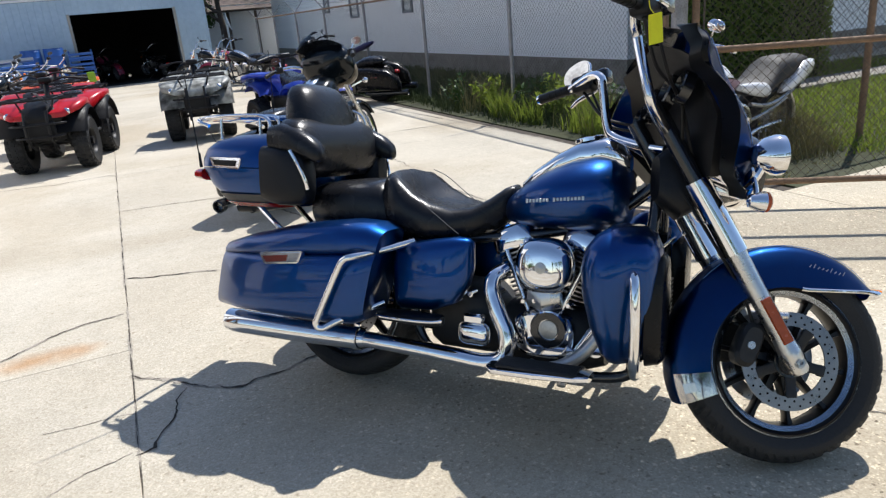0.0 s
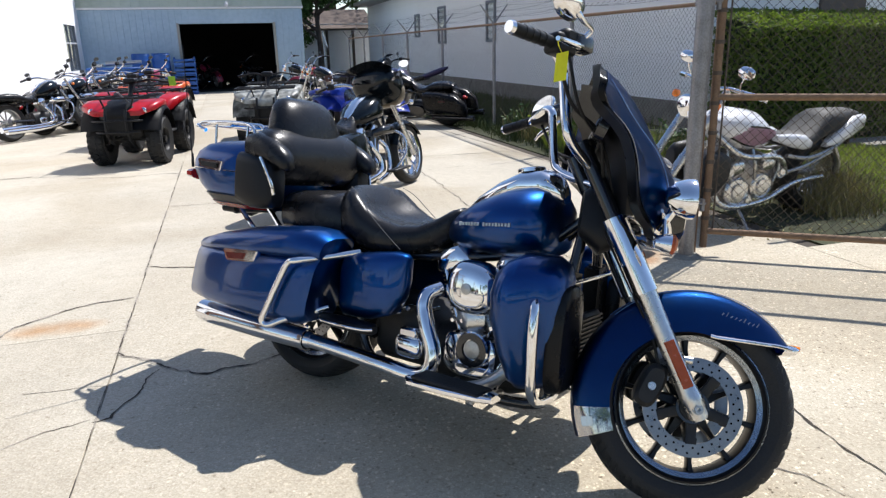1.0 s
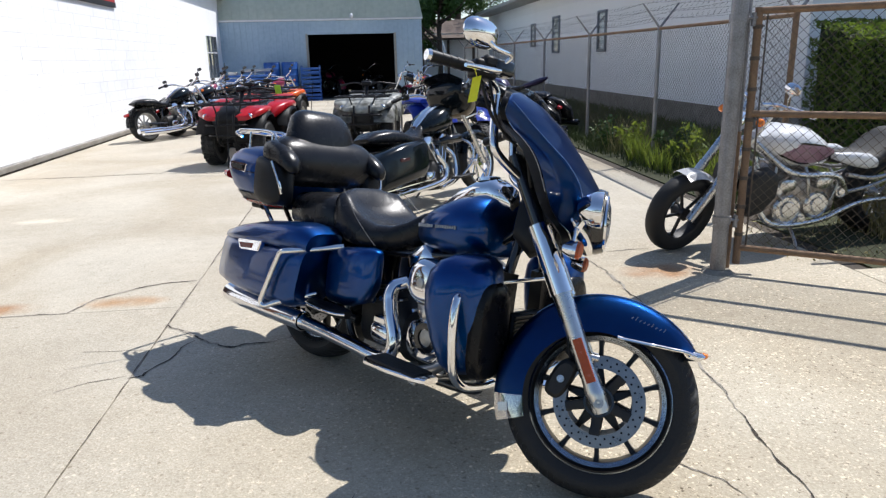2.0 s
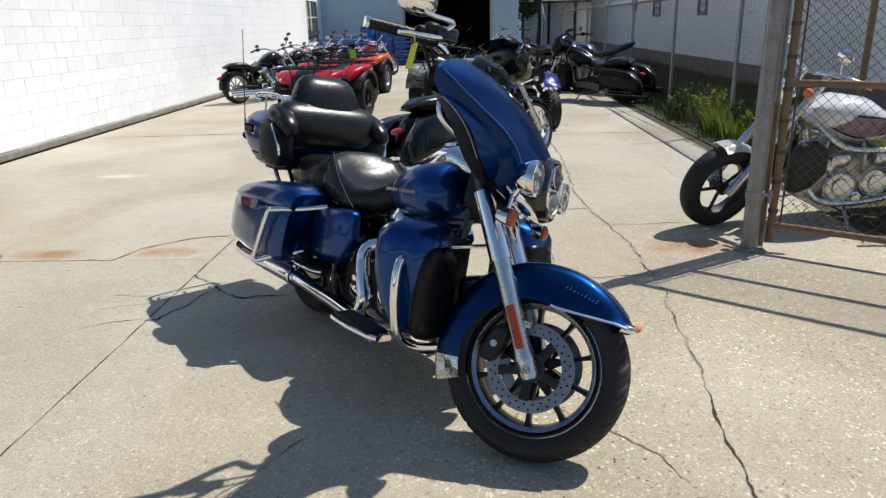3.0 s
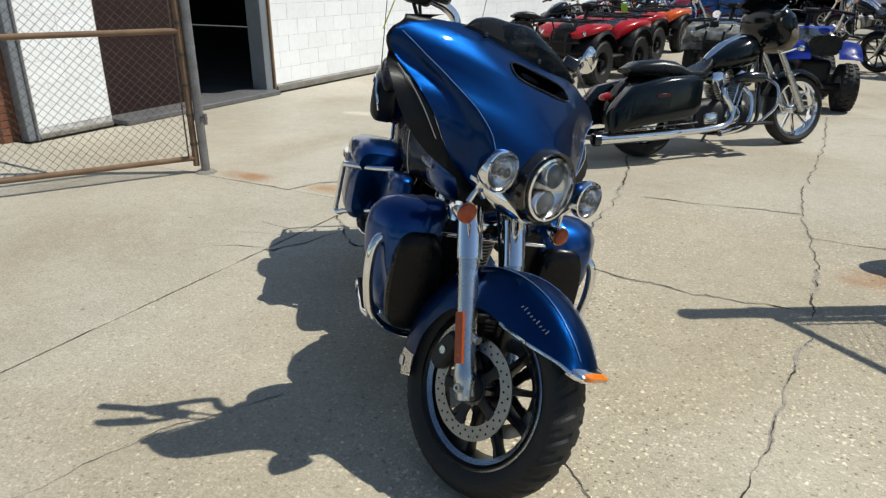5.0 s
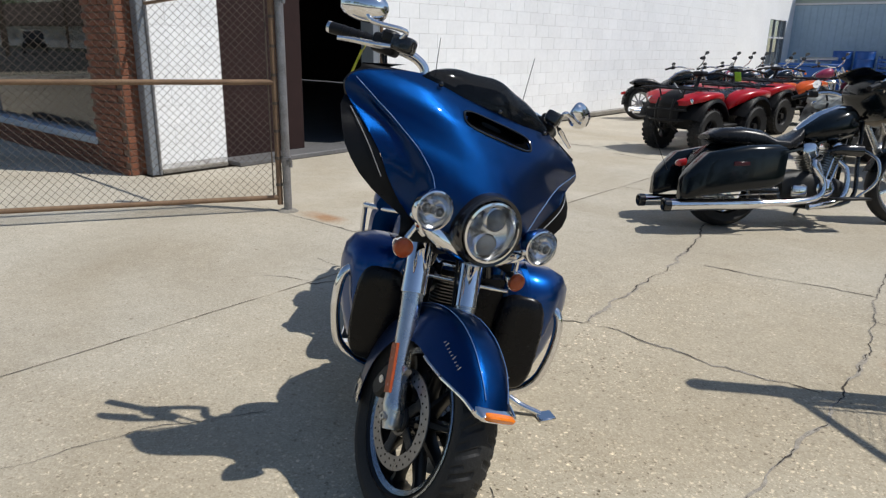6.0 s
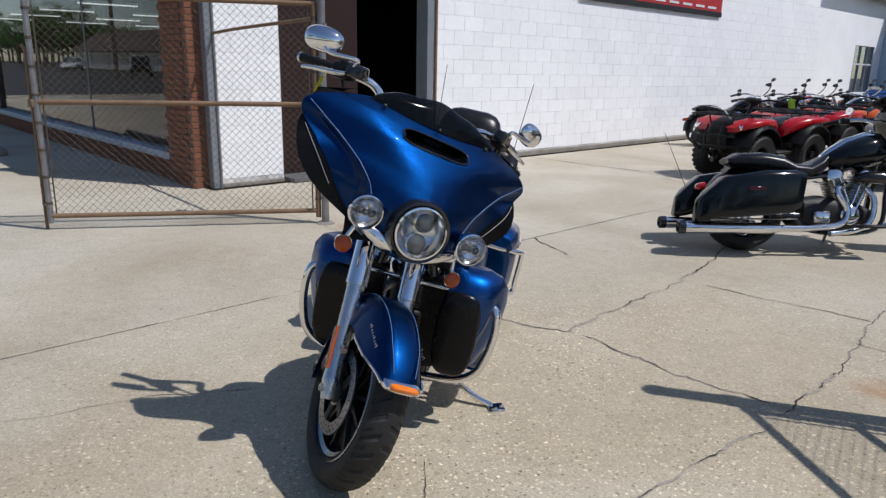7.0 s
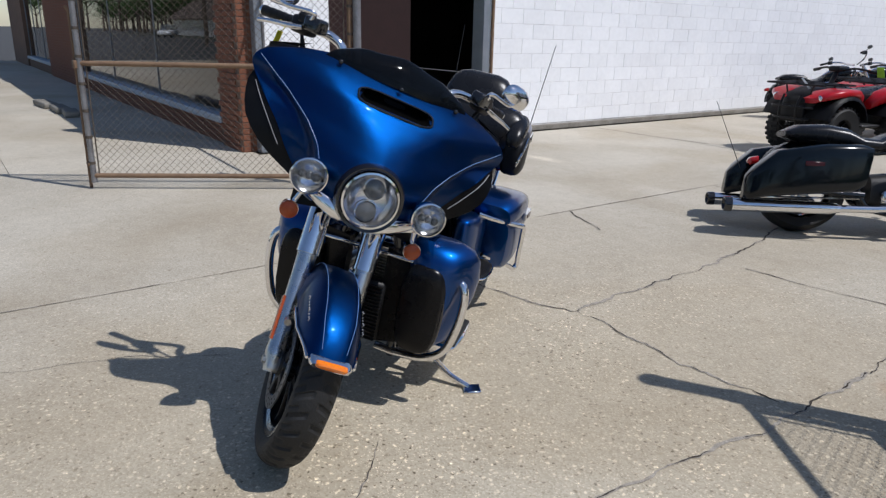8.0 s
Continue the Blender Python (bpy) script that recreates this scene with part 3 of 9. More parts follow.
part("sliding_panel", bm, material("dark_brown_panel", (0.030, 0.015, 0.014), (0.022, 0.011, 0.010), 0.7, ior=1.3), door_frame, "dark brown sliding panel half across the doorway")
bm = bmesh.new()
add_box(bm, (WX - 0.03, 3.455, 1.95), (0.12, 0.10, 3.9), bevel=0.008)
solid("corner_post", bm, M_FRAME, "blue-grey steel post at the building's corner", "post", LOT, "structure")
# shop interior; the room's shade is put into its walls' and ceiling's colour
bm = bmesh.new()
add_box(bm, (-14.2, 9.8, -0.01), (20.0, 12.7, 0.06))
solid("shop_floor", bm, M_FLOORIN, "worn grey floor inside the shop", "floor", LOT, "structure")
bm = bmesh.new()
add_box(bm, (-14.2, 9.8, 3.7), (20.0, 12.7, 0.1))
solid("ceiling", bm, M_ROOMSHADE, "shop ceiling, coloured near black for the unlit room", "ceiling", LOT, "structure")
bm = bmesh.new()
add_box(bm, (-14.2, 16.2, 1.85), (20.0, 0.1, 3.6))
solid("wall_shop_back", bm, M_ROOMSHADE, "back wall inside the shop, coloured near black for shade", "wall", LOT, "structure")
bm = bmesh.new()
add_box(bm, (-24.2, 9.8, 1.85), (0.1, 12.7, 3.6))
solid("wall_shop_side", bm, M_ROOMSHADE, "side wall inside the shop, coloured near black for shade", "wall", LOT, "structure")
strip = thing("ceiling_light", "bright fluorescent strip hanging from the shop ceiling", "lamp", LOT @ pose(-13.0, 5.4, 2.58, 0, 0, 82), "shop strips")
bm = bmesh.new()
add_box(bm, (0, 0, 0.03), (1.22, 0.12, 0.05), bevel=0.01)
part("housing", bm, M_FRAME, strip)
for x in (-0.4, 0.4):
    bm = bmesh.new()
    rod(bm, (x, 0, 0.04), (x, 0, 1.08), 0.006, 0.006, 6)
    part("hanger", bm, M_FRAME, strip)
bm = bmesh.new()
rod(bm, (-0.6, 0, -0.012), (0.6, 0, -0.012), 0.013)
part("tube", bm, M_TUBE, strip)
for x in (-13.0, -16.0, -19.0, -22.0):
    for y in (5.4, 7.6, 9.8):
        if (x, y) != (-13.0, 5.4):
            copy_thing(strip, LOT @ pose(x, y, 2.58, 0, 0, 82))

# banner on the white wall
banner = thing("banner", "red banner with a dark lower border on the white wall", "banner", LOT)
bm = bmesh.new()
add_box(bm, (WX + 0.03, 12.6, 2.98), (0.03, 5.0, 0.62))
part("cloth", bm, M_SIGNRED, banner)
bm = bmesh.new()
add_box(bm, (WX + 0.034, 12.6, 2.62), (0.03, 5.04, 0.10))
part("border", bm, M_SIGNDK, banner)
bm = bmesh.new()
for i in range(9):
    add_box(bm, (WX + 0.05, 10.5 + 0.52 * i, 2.74), (0.004, 0.36, 0.045))
part("lettering_bar", bm, M_WHITEP, banner, "pale bars of lettering")

# annexe roof and window
bm = bmesh.new()
add_box(bm, (0, 0, 0), (1.6, 6.2, 0.08), pose(WX - 0.5, 24.0, 3.85, 0, 12, 0))
add_box(bm, (WX + 0.16, 24.0, 3.65), (0.05, 6.2, 0.14), bevel=0.01)
solid("roof_annexe", bm, M_ROOFMETAL, "weathered sheet roof over the rear annexe", "roof", LOT, "structure")
win = thing("window_2", "small white-framed window in the annexe wall", "window", LOT, kind="structure")
bm = bmesh.new()
add_box(bm, (WX - 0.08, 24.9, 1.6), (0.02, 1.8, 1.4))
part("pane", bm, M_GLASS, win)
for y, w in ((24.02, 0.08), (24.6, 0.05), (25.2, 0.05), (25.78, 0.08)):
    bm = bmesh.new()
    add_box(bm, (WX - 0.05, y, 1.6), (0.08, w, 1.4))
    part("bar", bm, M_FRAME, win)
bm = bmesh.new()
add_box(bm, (WX - 0.05, 24.9, 1.75), (0.07, 1.8, 0.05))
part("bar", bm, M_WHITEP, win)

# ---- shop front facing the street ----
FY = 3.24
bm = bmesh.new()
add_box(bm, (-4.42, FY + 0.13, 1.9), (0.70, 0.24, 3.8))
add_box(bm, (-9.59, FY + 0.16, 0.13), (9.62, 0.20, 0.26))
add_box(bm, (-16.6, FY + 0.13, 1.9), (4.4, 0.24, 3.8))
add_box(bm, (-21.4, FY + 0.16, 0.13), (5.2, 0.20, 0.26))
add_box(bm, (-9.59, FY + 0.16, 3.5), (9.62, 0.20, 0.6))
add_box(bm, (-21.4, FY + 0.16, 3.5), (5.2, 0.20, 0.6))
add_box(bm, (-26.0, FY + 0.13, 1.9), (4.0, 0.24, 3.8))
shop_front = solid("wall_shop_front", bm, M_BMORTAR, "brown brick shop front with large display windows", "wall", LOT, "structure")
bm = bmesh.new()
add_box(bm, (0, 0, 0), (0.192, 0.024, 0.057), bevel=0.003)
brick_x = finish(bm, "brick", M_BRICK)
bm = bmesh.new()
add_box(bm, (0, 0, 0), (0.024, 0.110, 0.057), bevel=0.003)
brick_y = finish(bm, "brick", M_BRICK)
rest = bmesh.new()
for row in range(44):
    z = 0.035 + 0.068 * row
    for i in range(-1, 5):
        x = -4.08 - 0.097 - 0.203 * i - (0.1 if row % 2 else 0.0)
        if -4.80 < x - 0.09 and x + 0.09 < -4.06:
            piece("brick", brick_x, shop_front, pose(x, FY + 0.006, z))
    for i in range(2):
        piece("brick", brick_y, shop_front, pose(-4.076, FY + 0.07 + 0.118 * i, z))
    if row < 4:
        for i in range(46):
            add_box(rest, (-4.89 - 0.203 * i - (0.1 if row % 2 else 0), FY + 0.055, z), (0.192, 0.024, 0.057))
    for i in range(21):
        add_box(rest, (-14.52 - 0.203 * i - (0.1 if row % 2 else 0), FY + 0.006, z), (0.192, 0.024, 0.057))
tagged(part("brickwork", rest, M_BRICK, shop_front), "brown bricks below the window", kind="stuff")
for n, (x0, x1) in enumerate(((-14.4, -4.78), (-24.0, -18.8))):
    win = thing(f"window_{n + 3}", "large shop window mirroring the street, pale blue sill", "window", LOT, kind="structure")
    bm = bmesh.new()
    add_box(bm, ((x0 + x1) / 2, FY + 0.13, 0.30), (x1 - x0, 0.26, 0.09), bevel=0.012)
    part("window_sill", bm, M_SILL, win)
    k = 3
    for i in range(k):
        w = (x1 - x0) / k
        bm = bmesh.new()
        add_box(bm, (x0 + w * (i + 0.5), FY + 0.14, 1.78), (w - 0.02, 0.012, 2.85))
        ob = part("pane", bm, M_GLASS, win)
    for i in range(k + 1):
        bm = bmesh.new()
        add_box(bm, (min(max(x0 + (x1 - x0) / k * i, x0 + 0.03), x1 - 0.03), FY + 0.135, 1.78), (0.014 if 0 < i < k else 0.06, 0.03, 2.85), bevel=0.003)
        part("window_frame", bm, M_FRAME, win)

# ---- blue sheet-metal workshop across the end of the yard ----
NY = 26.5
workshop = thing("workshop", "blue-grey sheet metal workshop with a dark open door", "building", LOT, kind="structure")
for x0, x1, z0, z1 in ((-4.2, -0.80, 0, 2.82), (2.40, 3.46, 0, 2.82), (-0.80, 2.40, 2.34, 2.82)):
    bm = bmesh.new()
    add_box(bm, ((x0 + x1) / 2, NY + 0.08, (z0 + z1) / 2), (x1 - x0, 0.14, z1 - z0))
    n = int((x1 - x0) / 0.21)
    for i in range(n):
        add_box(bm, (x0 + (x1 - x0) * (i + 0.5) / n, NY + 0.005, (z0 + z1) / 2), (0.035, 0.02, z1 - z0 - 0.01), bevel=0.004)
    part("wall", bm, M_BLUEMETAL, workshop)
for x in (-0.84, 2.44):
    bm = bmesh.new()
    add_box(bm, (x, NY - 0.01, 1.18), (0.08, 0.06, 2.36), bevel=0.006)
    part("door_trim", bm, M_ROOFMETAL, workshop)
bm = bmesh.new()
add_box(bm, (-0.4, NY - 0.02, 2.86), (7.8, 0.10, 0.07), bevel=0.01)
part("gutter", bm, M_WHITEP, workshop, "pale gutter under the roof edge")
bm = bmesh.new()
loft(bm, [[vec(-4.2, NY - 0.05, 2.9), vec(3.50, NY - 0.05, 2.9), vec(3.50, NY + 0.1, 2.9), vec(-4.2, NY + 0.1, 2.9)],
          [vec(-4.2, NY + 0.55, 5.6), vec(3.0, NY + 0.55, 5.6), vec(3.0, NY + 0.7, 5.6), vec(-4.2, NY + 0.7, 5.6)]])
for i in range(24):
    x = -4.1 + 0.305 * i
    rod(bm, (x, NY - 0.045, 2.9), (x, NY + 0.55, 5.6), 0.014, k=6)
part("roof", bm, M_GABLE, workshop)
bm = bmesh.new()
add_box(bm, (3.38, NY + 4.6, 1.4), (0.12, 9.0, 2.8))
part("wall", bm, M_BLUEMETAL, workshop)
# lining coloured near black for the shade inside the workshop
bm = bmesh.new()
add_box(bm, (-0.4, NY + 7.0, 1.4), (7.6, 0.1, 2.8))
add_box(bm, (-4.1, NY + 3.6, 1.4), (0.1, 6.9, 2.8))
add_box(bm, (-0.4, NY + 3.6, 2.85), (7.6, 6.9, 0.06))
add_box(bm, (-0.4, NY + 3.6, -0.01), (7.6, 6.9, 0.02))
part("inside", bm, M_ROOMSHADE, workshop, "workshop interior, coloured near black for shade")
bm = bmesh.new()
rod(bm, (0.85, NY - 0.02, 2.95), (0.85, NY - 0.30, 3.05), 0.02)
ball(bm, (0.85, NY - 0.32, 2.95), (0.07, 0.09, 0.10))
part("yard_lamp", bm, M_WHITEP, workshop, "small white yard lamp over the door")

# ---- pale sided house on the right ----
house = thing("house", "long pale sided house with a grey foundation", "house", LOT, kind="structure")
bm = bmesh.new()
add_box(bm, (12.5, 22.0, 0.22), (9.9, 25.9, 0.44))
part("foundation", bm, M_FOOT, house, "grey concrete foundation")
bm = bmesh.new()
add_box(bm, (12.53, 22.0, 1.88), (9.9, 25.84, 2.9))
part("wall", bm, M_SIDING, house)
bm = bmesh.new()
loft(bm, [[vec(0, 0, 0), vec(0.014, 0, 0), vec(0.004, 0, 0.19), vec(0, 0, 0.19)], [vec(0, 25.86, 0), vec(0.014, 25.86, 0), vec(0.004, 25.86, 0.19), vec(0, 25.86, 0.19)]])
board = finish(bm, "siding_board", M_SIDING)
bm = bmesh.new()
loft(bm, [[vec(0, 0, 0), vec(0, -0.014, 0), vec(0, -0.004, 0.19), vec(0, 0, 0.19)], [vec(9.9, 0, 0), vec(9.9, -0.014, 0), vec(9.9, -0.004, 0.19), vec(9.9, 0, 0.19)]])
board2 = finish(bm, "siding_board", M_SIDING)
for i in range(15):
    ob = piece("siding_board", board, house, pose(7.58, 9.07, 0.44 + 0.19 * i) @ Matrix.Diagonal((-1, 1, 1, 1)))
    piece("siding_board", board2, house, pose(7.58, 9.08, 0.44 + 0.19 * i))
bm = bmesh.new()
loft(bm, [[vec(6.75, 8.6, 3.30), vec(6.75, 8.6, 3.42), vec(12.5, 8.6, 5.2), vec(18, 8.6, 3.42), vec(18, 8.6, 3.30)], [vec(6.75, 35.4, 3.30), vec(6.75, 35.4, 3.42), vec(12.5, 35.4, 5.2), vec(18, 35.4, 3.42), vec(18, 35.4, 3.30)]])
part("roof", bm, M_ROOFMETAL, house)
for y, z0, z1, w in ((22.5, 1.5, 2.6, 0.75), (25.6, 1.75, 2.5, 0.55), (18.0, 1.5, 2.5, 0.6)):
    bm = bmesh.new()
    for s in (-1, 1):
        add_box(bm, (7.55, y + s * w / 2, (z0 + z1) / 2), (0.07, 0.07, z1 - z0 + 0.07), bevel=0.006)
        add_box(bm, (7.55, y, (z0 + z1) / 2 + s * (z1 - z0) / 2), (0.07, w, 0.07), bevel=0.006)
    win = part("window", bm, M_FRAME, house)
    bm = bmesh.new()
    add_box(bm, (7.565, y, (z0 + z1) / 2), (0.012, w - 0.06, z1 - z0 - 0.06))
    part("pane", bm, M_GLASS, win)
bm = bmesh.new()
add_box(bm, (10.2, 9.05, 1.55), (0.9, 0.08, 2.2), bevel=0.01)
part("door", bm, material("grey_brown_door", (0.11, 0.09, 0.08), None, 0.5), house)
bm = bmesh.new()
add_box(bm, (9.2, 9.0, 2.75), (4.0, 0.12, 0.14), bevel=0.01)
part("door_trim", bm, material("red_brown_trim", (0.25, 0.07, 0.05), None, 0.6), house)

# a brown shed with a porch roof behind the yard
shed = thing("shed", "weathered brown shed with a lean-to roof behind the yard", "shed", LOT, kind="structure")
bm = bmesh.new()
add_box(bm, (6.2, 37.5, 1.3), (3.8, 2.5, 2.6))
part("wall", bm, M_SIDING, shed)
bm = bmesh.new()
loft(bm, [[vec(3.9, 35.4, 2.25), vec(8.4, 35.4, 2.25), vec(8.4, 35.4, 2.35), vec(3.9, 35.4, 2.35)], [vec(4.2, 37.0, 2.6), vec(8.2, 37.0, 2.6), vec(8.2, 37.0, 2.7), vec(4.2, 37.0, 2.7)], [vec(4.2, 38.9, 3.3), vec(8.2, 38.9, 3.3), vec(8.2, 38.9, 3.4), vec(4.2, 38.9, 3.4)]])
part("roof", bm, M_ROOFBROWN, shed)
for x in (4.3, 5.6, 6.9, 8.2):
    bm = bmesh.new()
    add_box(bm, (x, 35.6, 1.12), (0.12, 0.12, 2.24), bevel=0.01)
    part("post", bm, M_BARK, shed)
bm = bmesh.new()
lathe(bm, [(0.0, 0.0), (0.38, 0.10), (0.40, 0.13), (0.37, 0.12), (0.0, 0.03)], pose(4.75, 31.0, 1.75, 75, 0, 80), 24)
rod(bm, (4.80, 31.0, 0), (4.80, 31.0, 1.75), 0.03)
solid("satellite_dish", bm, M_WHITEP, "white satellite dish on a pole", "dish", LOT)

# ---- the blue touring motorcycle ----
RIDE = thing("motorcycle", "metallic blue touring motorcycle leaning on its side stand on the concrete", "motorcycle", BIKE)


def B(name, bm, mat, label="", parent=None, steer=False, angle=40):
    parent = parent or RIDE
    while parent.parent and parent.parent.parent:
        parent = parent.parent
    return part(name, bm, mat, parent, label, angle, STEER if steer else None)


def make_wheel(name, c, radius, width, steer, spokes=10):
    """A cast wheel on the y axis at c: spokes and hub, with tyre, rim and discs under it."""
    M = Matrix.Translation(c) @ Matrix.Rotation(radians(-90), 4, "X")
    h = width / 2
    bm = bmesh.new()
    lathe(bm, [(0.02, -0.075), (0.05, -0.075), (0.055, -0.04), (0.045, 0.0), (0.055, 0.04), (0.05, 0.075), (0.02, 0.075)], M, 24, True)
    wheel = B(name, bm, M_BLACK, "gloss black cast wheel with slim spokes", None, steer)
    rr = radius - 0.115
    for i in range(spokes):
        a = 2 * math.pi * (i + 0.25) / spokes
        R = M @ Matrix.Rotation(a, 4, "Z")
        bm = bmesh.new()
        loft(bm, [[R @ p for p in oval((r, 0, 0), (0, 1, 0), (0, 0, 1), w, d, 5, 8)] for r, w, d in ((0.045, 0.020, 0.030), (0.10, 0.011, 0.024), (rr - 0.03, 0.008, 0.020), (rr + 0.012, 0.013, 0.028))])
        B("spoke", bm, M_WHEEL, "", wheel, steer)
    bead = radius - 0.088
    bm = bmesh.new()
    pitch, n = 10, 300
    marks = [-1.0] + [-0.98 + 0.07 * i for i in range(29)] + [1.0]
    rings = []
    for k in range(n):
        ring = [M @ Vector((bead * math.cos(2 * math.pi * k / n), bead * math.sin(2 * math.pi * k / n), -h * 0.72))]
        for v in marks:
            t = math.pi / 2 * (1 + v)
            rad = radius - 0.055 + 0.055 * max(math.sin(t), 0.0) ** 0.75
            w = abs(v)
            step = (k + (pitch // 2 if v > 0 else 0)) % pitch
            cut = 0.0
            if 0.10 < w < 0.72 and step in (0, 1, 2) and not (0.36 < w < 0.40 and step != 1):
                cut = 0.006
            if 0.42 < w < 0.84 and step in (6, 7):
                cut = 0.005
            a = 2 * math.pi * (k + 7.5 * w ** 1.2 * (1 if v > 0 else 1)) / n
            rad -= cut
            ring.append(M @ Vector((rad * math.cos(a), rad * math.sin(a), -h * math.cos(t))))
        ring.append(M @ Vector((bead * math.cos(2 * math.pi * k / n), bead * math.sin(2 * math.pi * k / n), h * 0.72)))
        rings.append(ring)
    rings.append(rings[0])
    loft(bm, rings, False, False)
    bmesh.ops.remove_doubles(bm, verts=bm.verts[:], dist=1e-5)
    tyre = B("tyre", bm, M_RUBBER, "black rubber tyre with slanted tread grooves", wheel, steer, 30)
    bm = bmesh.new()
    lathe(bm, [(bead + 0.003, -h * 0.80), (bead - 0.006, -h * 0.83), (bead - 0.010, -h * 0.72), (bead - 0.03, -h * 0.55), (bead - 0.036, 0), (bead - 0.03, h * 0.55), (bead - 0.010, h * 0.72), (bead - 0.006, h * 0.83), (bead + 0.003, h * 0.80)], M, 64)
    B("rim", bm, M_WHEEL, "black rim", wheel, steer, 50)
    for s in (-1, 1):
        bm = bmesh.new()
        lathe(bm, [(bead - 0.031, s * h * 0.60), (bead - 0.016, s * h * 0.72)], M, 64)
        lathe(bm, [(bead + 0.0036, s * h * 0.81), (bead - 0.001, s * h * 0.845)], M, 64)
        bmesh.ops.solidify(bm, geom=bm.faces[:], thickness=0.002)
        B("rim_band", bm, M_RIM, "pale machined band round the rim", wheel, steer, 50)
    return wheel, M


def make_disc(wheel, M, side, r0, r1, steer):
    bm = bmesh.new()
    z = side * 0.072
    lathe(bm, [(r0, z - 0.0025), (r1, z - 0.0025), (r1, z + 0.0025), (r0, z + 0.0025), (r0, z - 0.0025)], M, 56)
    disc = B("brake_disc", bm, M_DISC, "drilled steel brake disc", None, steer, 30)
    # dots coloured near black in place of the dark depth of drilled holes
    bm = bmesh.new()
    for ring, n, off in ((0.30, 26, 0.0), (0.70, 26, 0.5)):
        for i in range(n):
            a = 2 * math.pi * (i + off) / n
            r = r0 + (r1 - r0) * ring
            lathe(bm, [(0.0, 0), (0.0036, 0), (0.0036, 0.0004), (0.0, 0.0004)], M @ pose(r * math.cos(a), r * math.sin(a), z + side * 0.0026 - (0.0 if side > 0 else 0.0004)), 8)
    B("disc_holes", bm, M_HOLE, "", disc, steer)
    for i in range(5):
        a = 2 * math.pi * (i + 0.2) / 5
        R = M @ Matrix.Rotation(a, 4, "Z")
        bm = bmesh.new()
        loft(bm, [[R @ p for p in oval((r, 0, z * 0.96), (0, 1, 0), (0, 0, 1), w, d, 5, 12)] for r, w, d in ((0.040, 0.018, 0.005), (0.088, 0.015, 0.005), (0.092, 0.018, 0.007), (0.110, 0.018, 0.007))])
        B("carrier_arm", bm, M_ENGINE, "", disc, steer)
    bm = bmesh.new()
    lathe(bm, [(0.0, z * 0.9), (0.044, z * 0.9), (0.04, z * 1.15), (0.0, z * 1.15)], M, 20)
    B("disc_carrier", bm, M_ENGINE, "dark disc carrier hub", disc, steer)


front_wheel, FM = make_wheel("front_wheel", (1.587, 0, 0.296), 0.320, 0.130, True)
for s in (-1, 1):
    make_disc(front_wheel, FM, s, 0.108, 0.150, True)
rear_wheel, RM = make_wheel("rear_wheel", (0.0, 0, 0.325), 0.325, 0.180, False)
make_disc(rear_wheel, RM, -1, 0.105, 0.146, False)

# front fork: y half spacing 0.105
FD = Matrix.Rotation(radians(-4.5), 3, "Y") @ AXIS
FK = Vector((1.587, 0, 0.296))
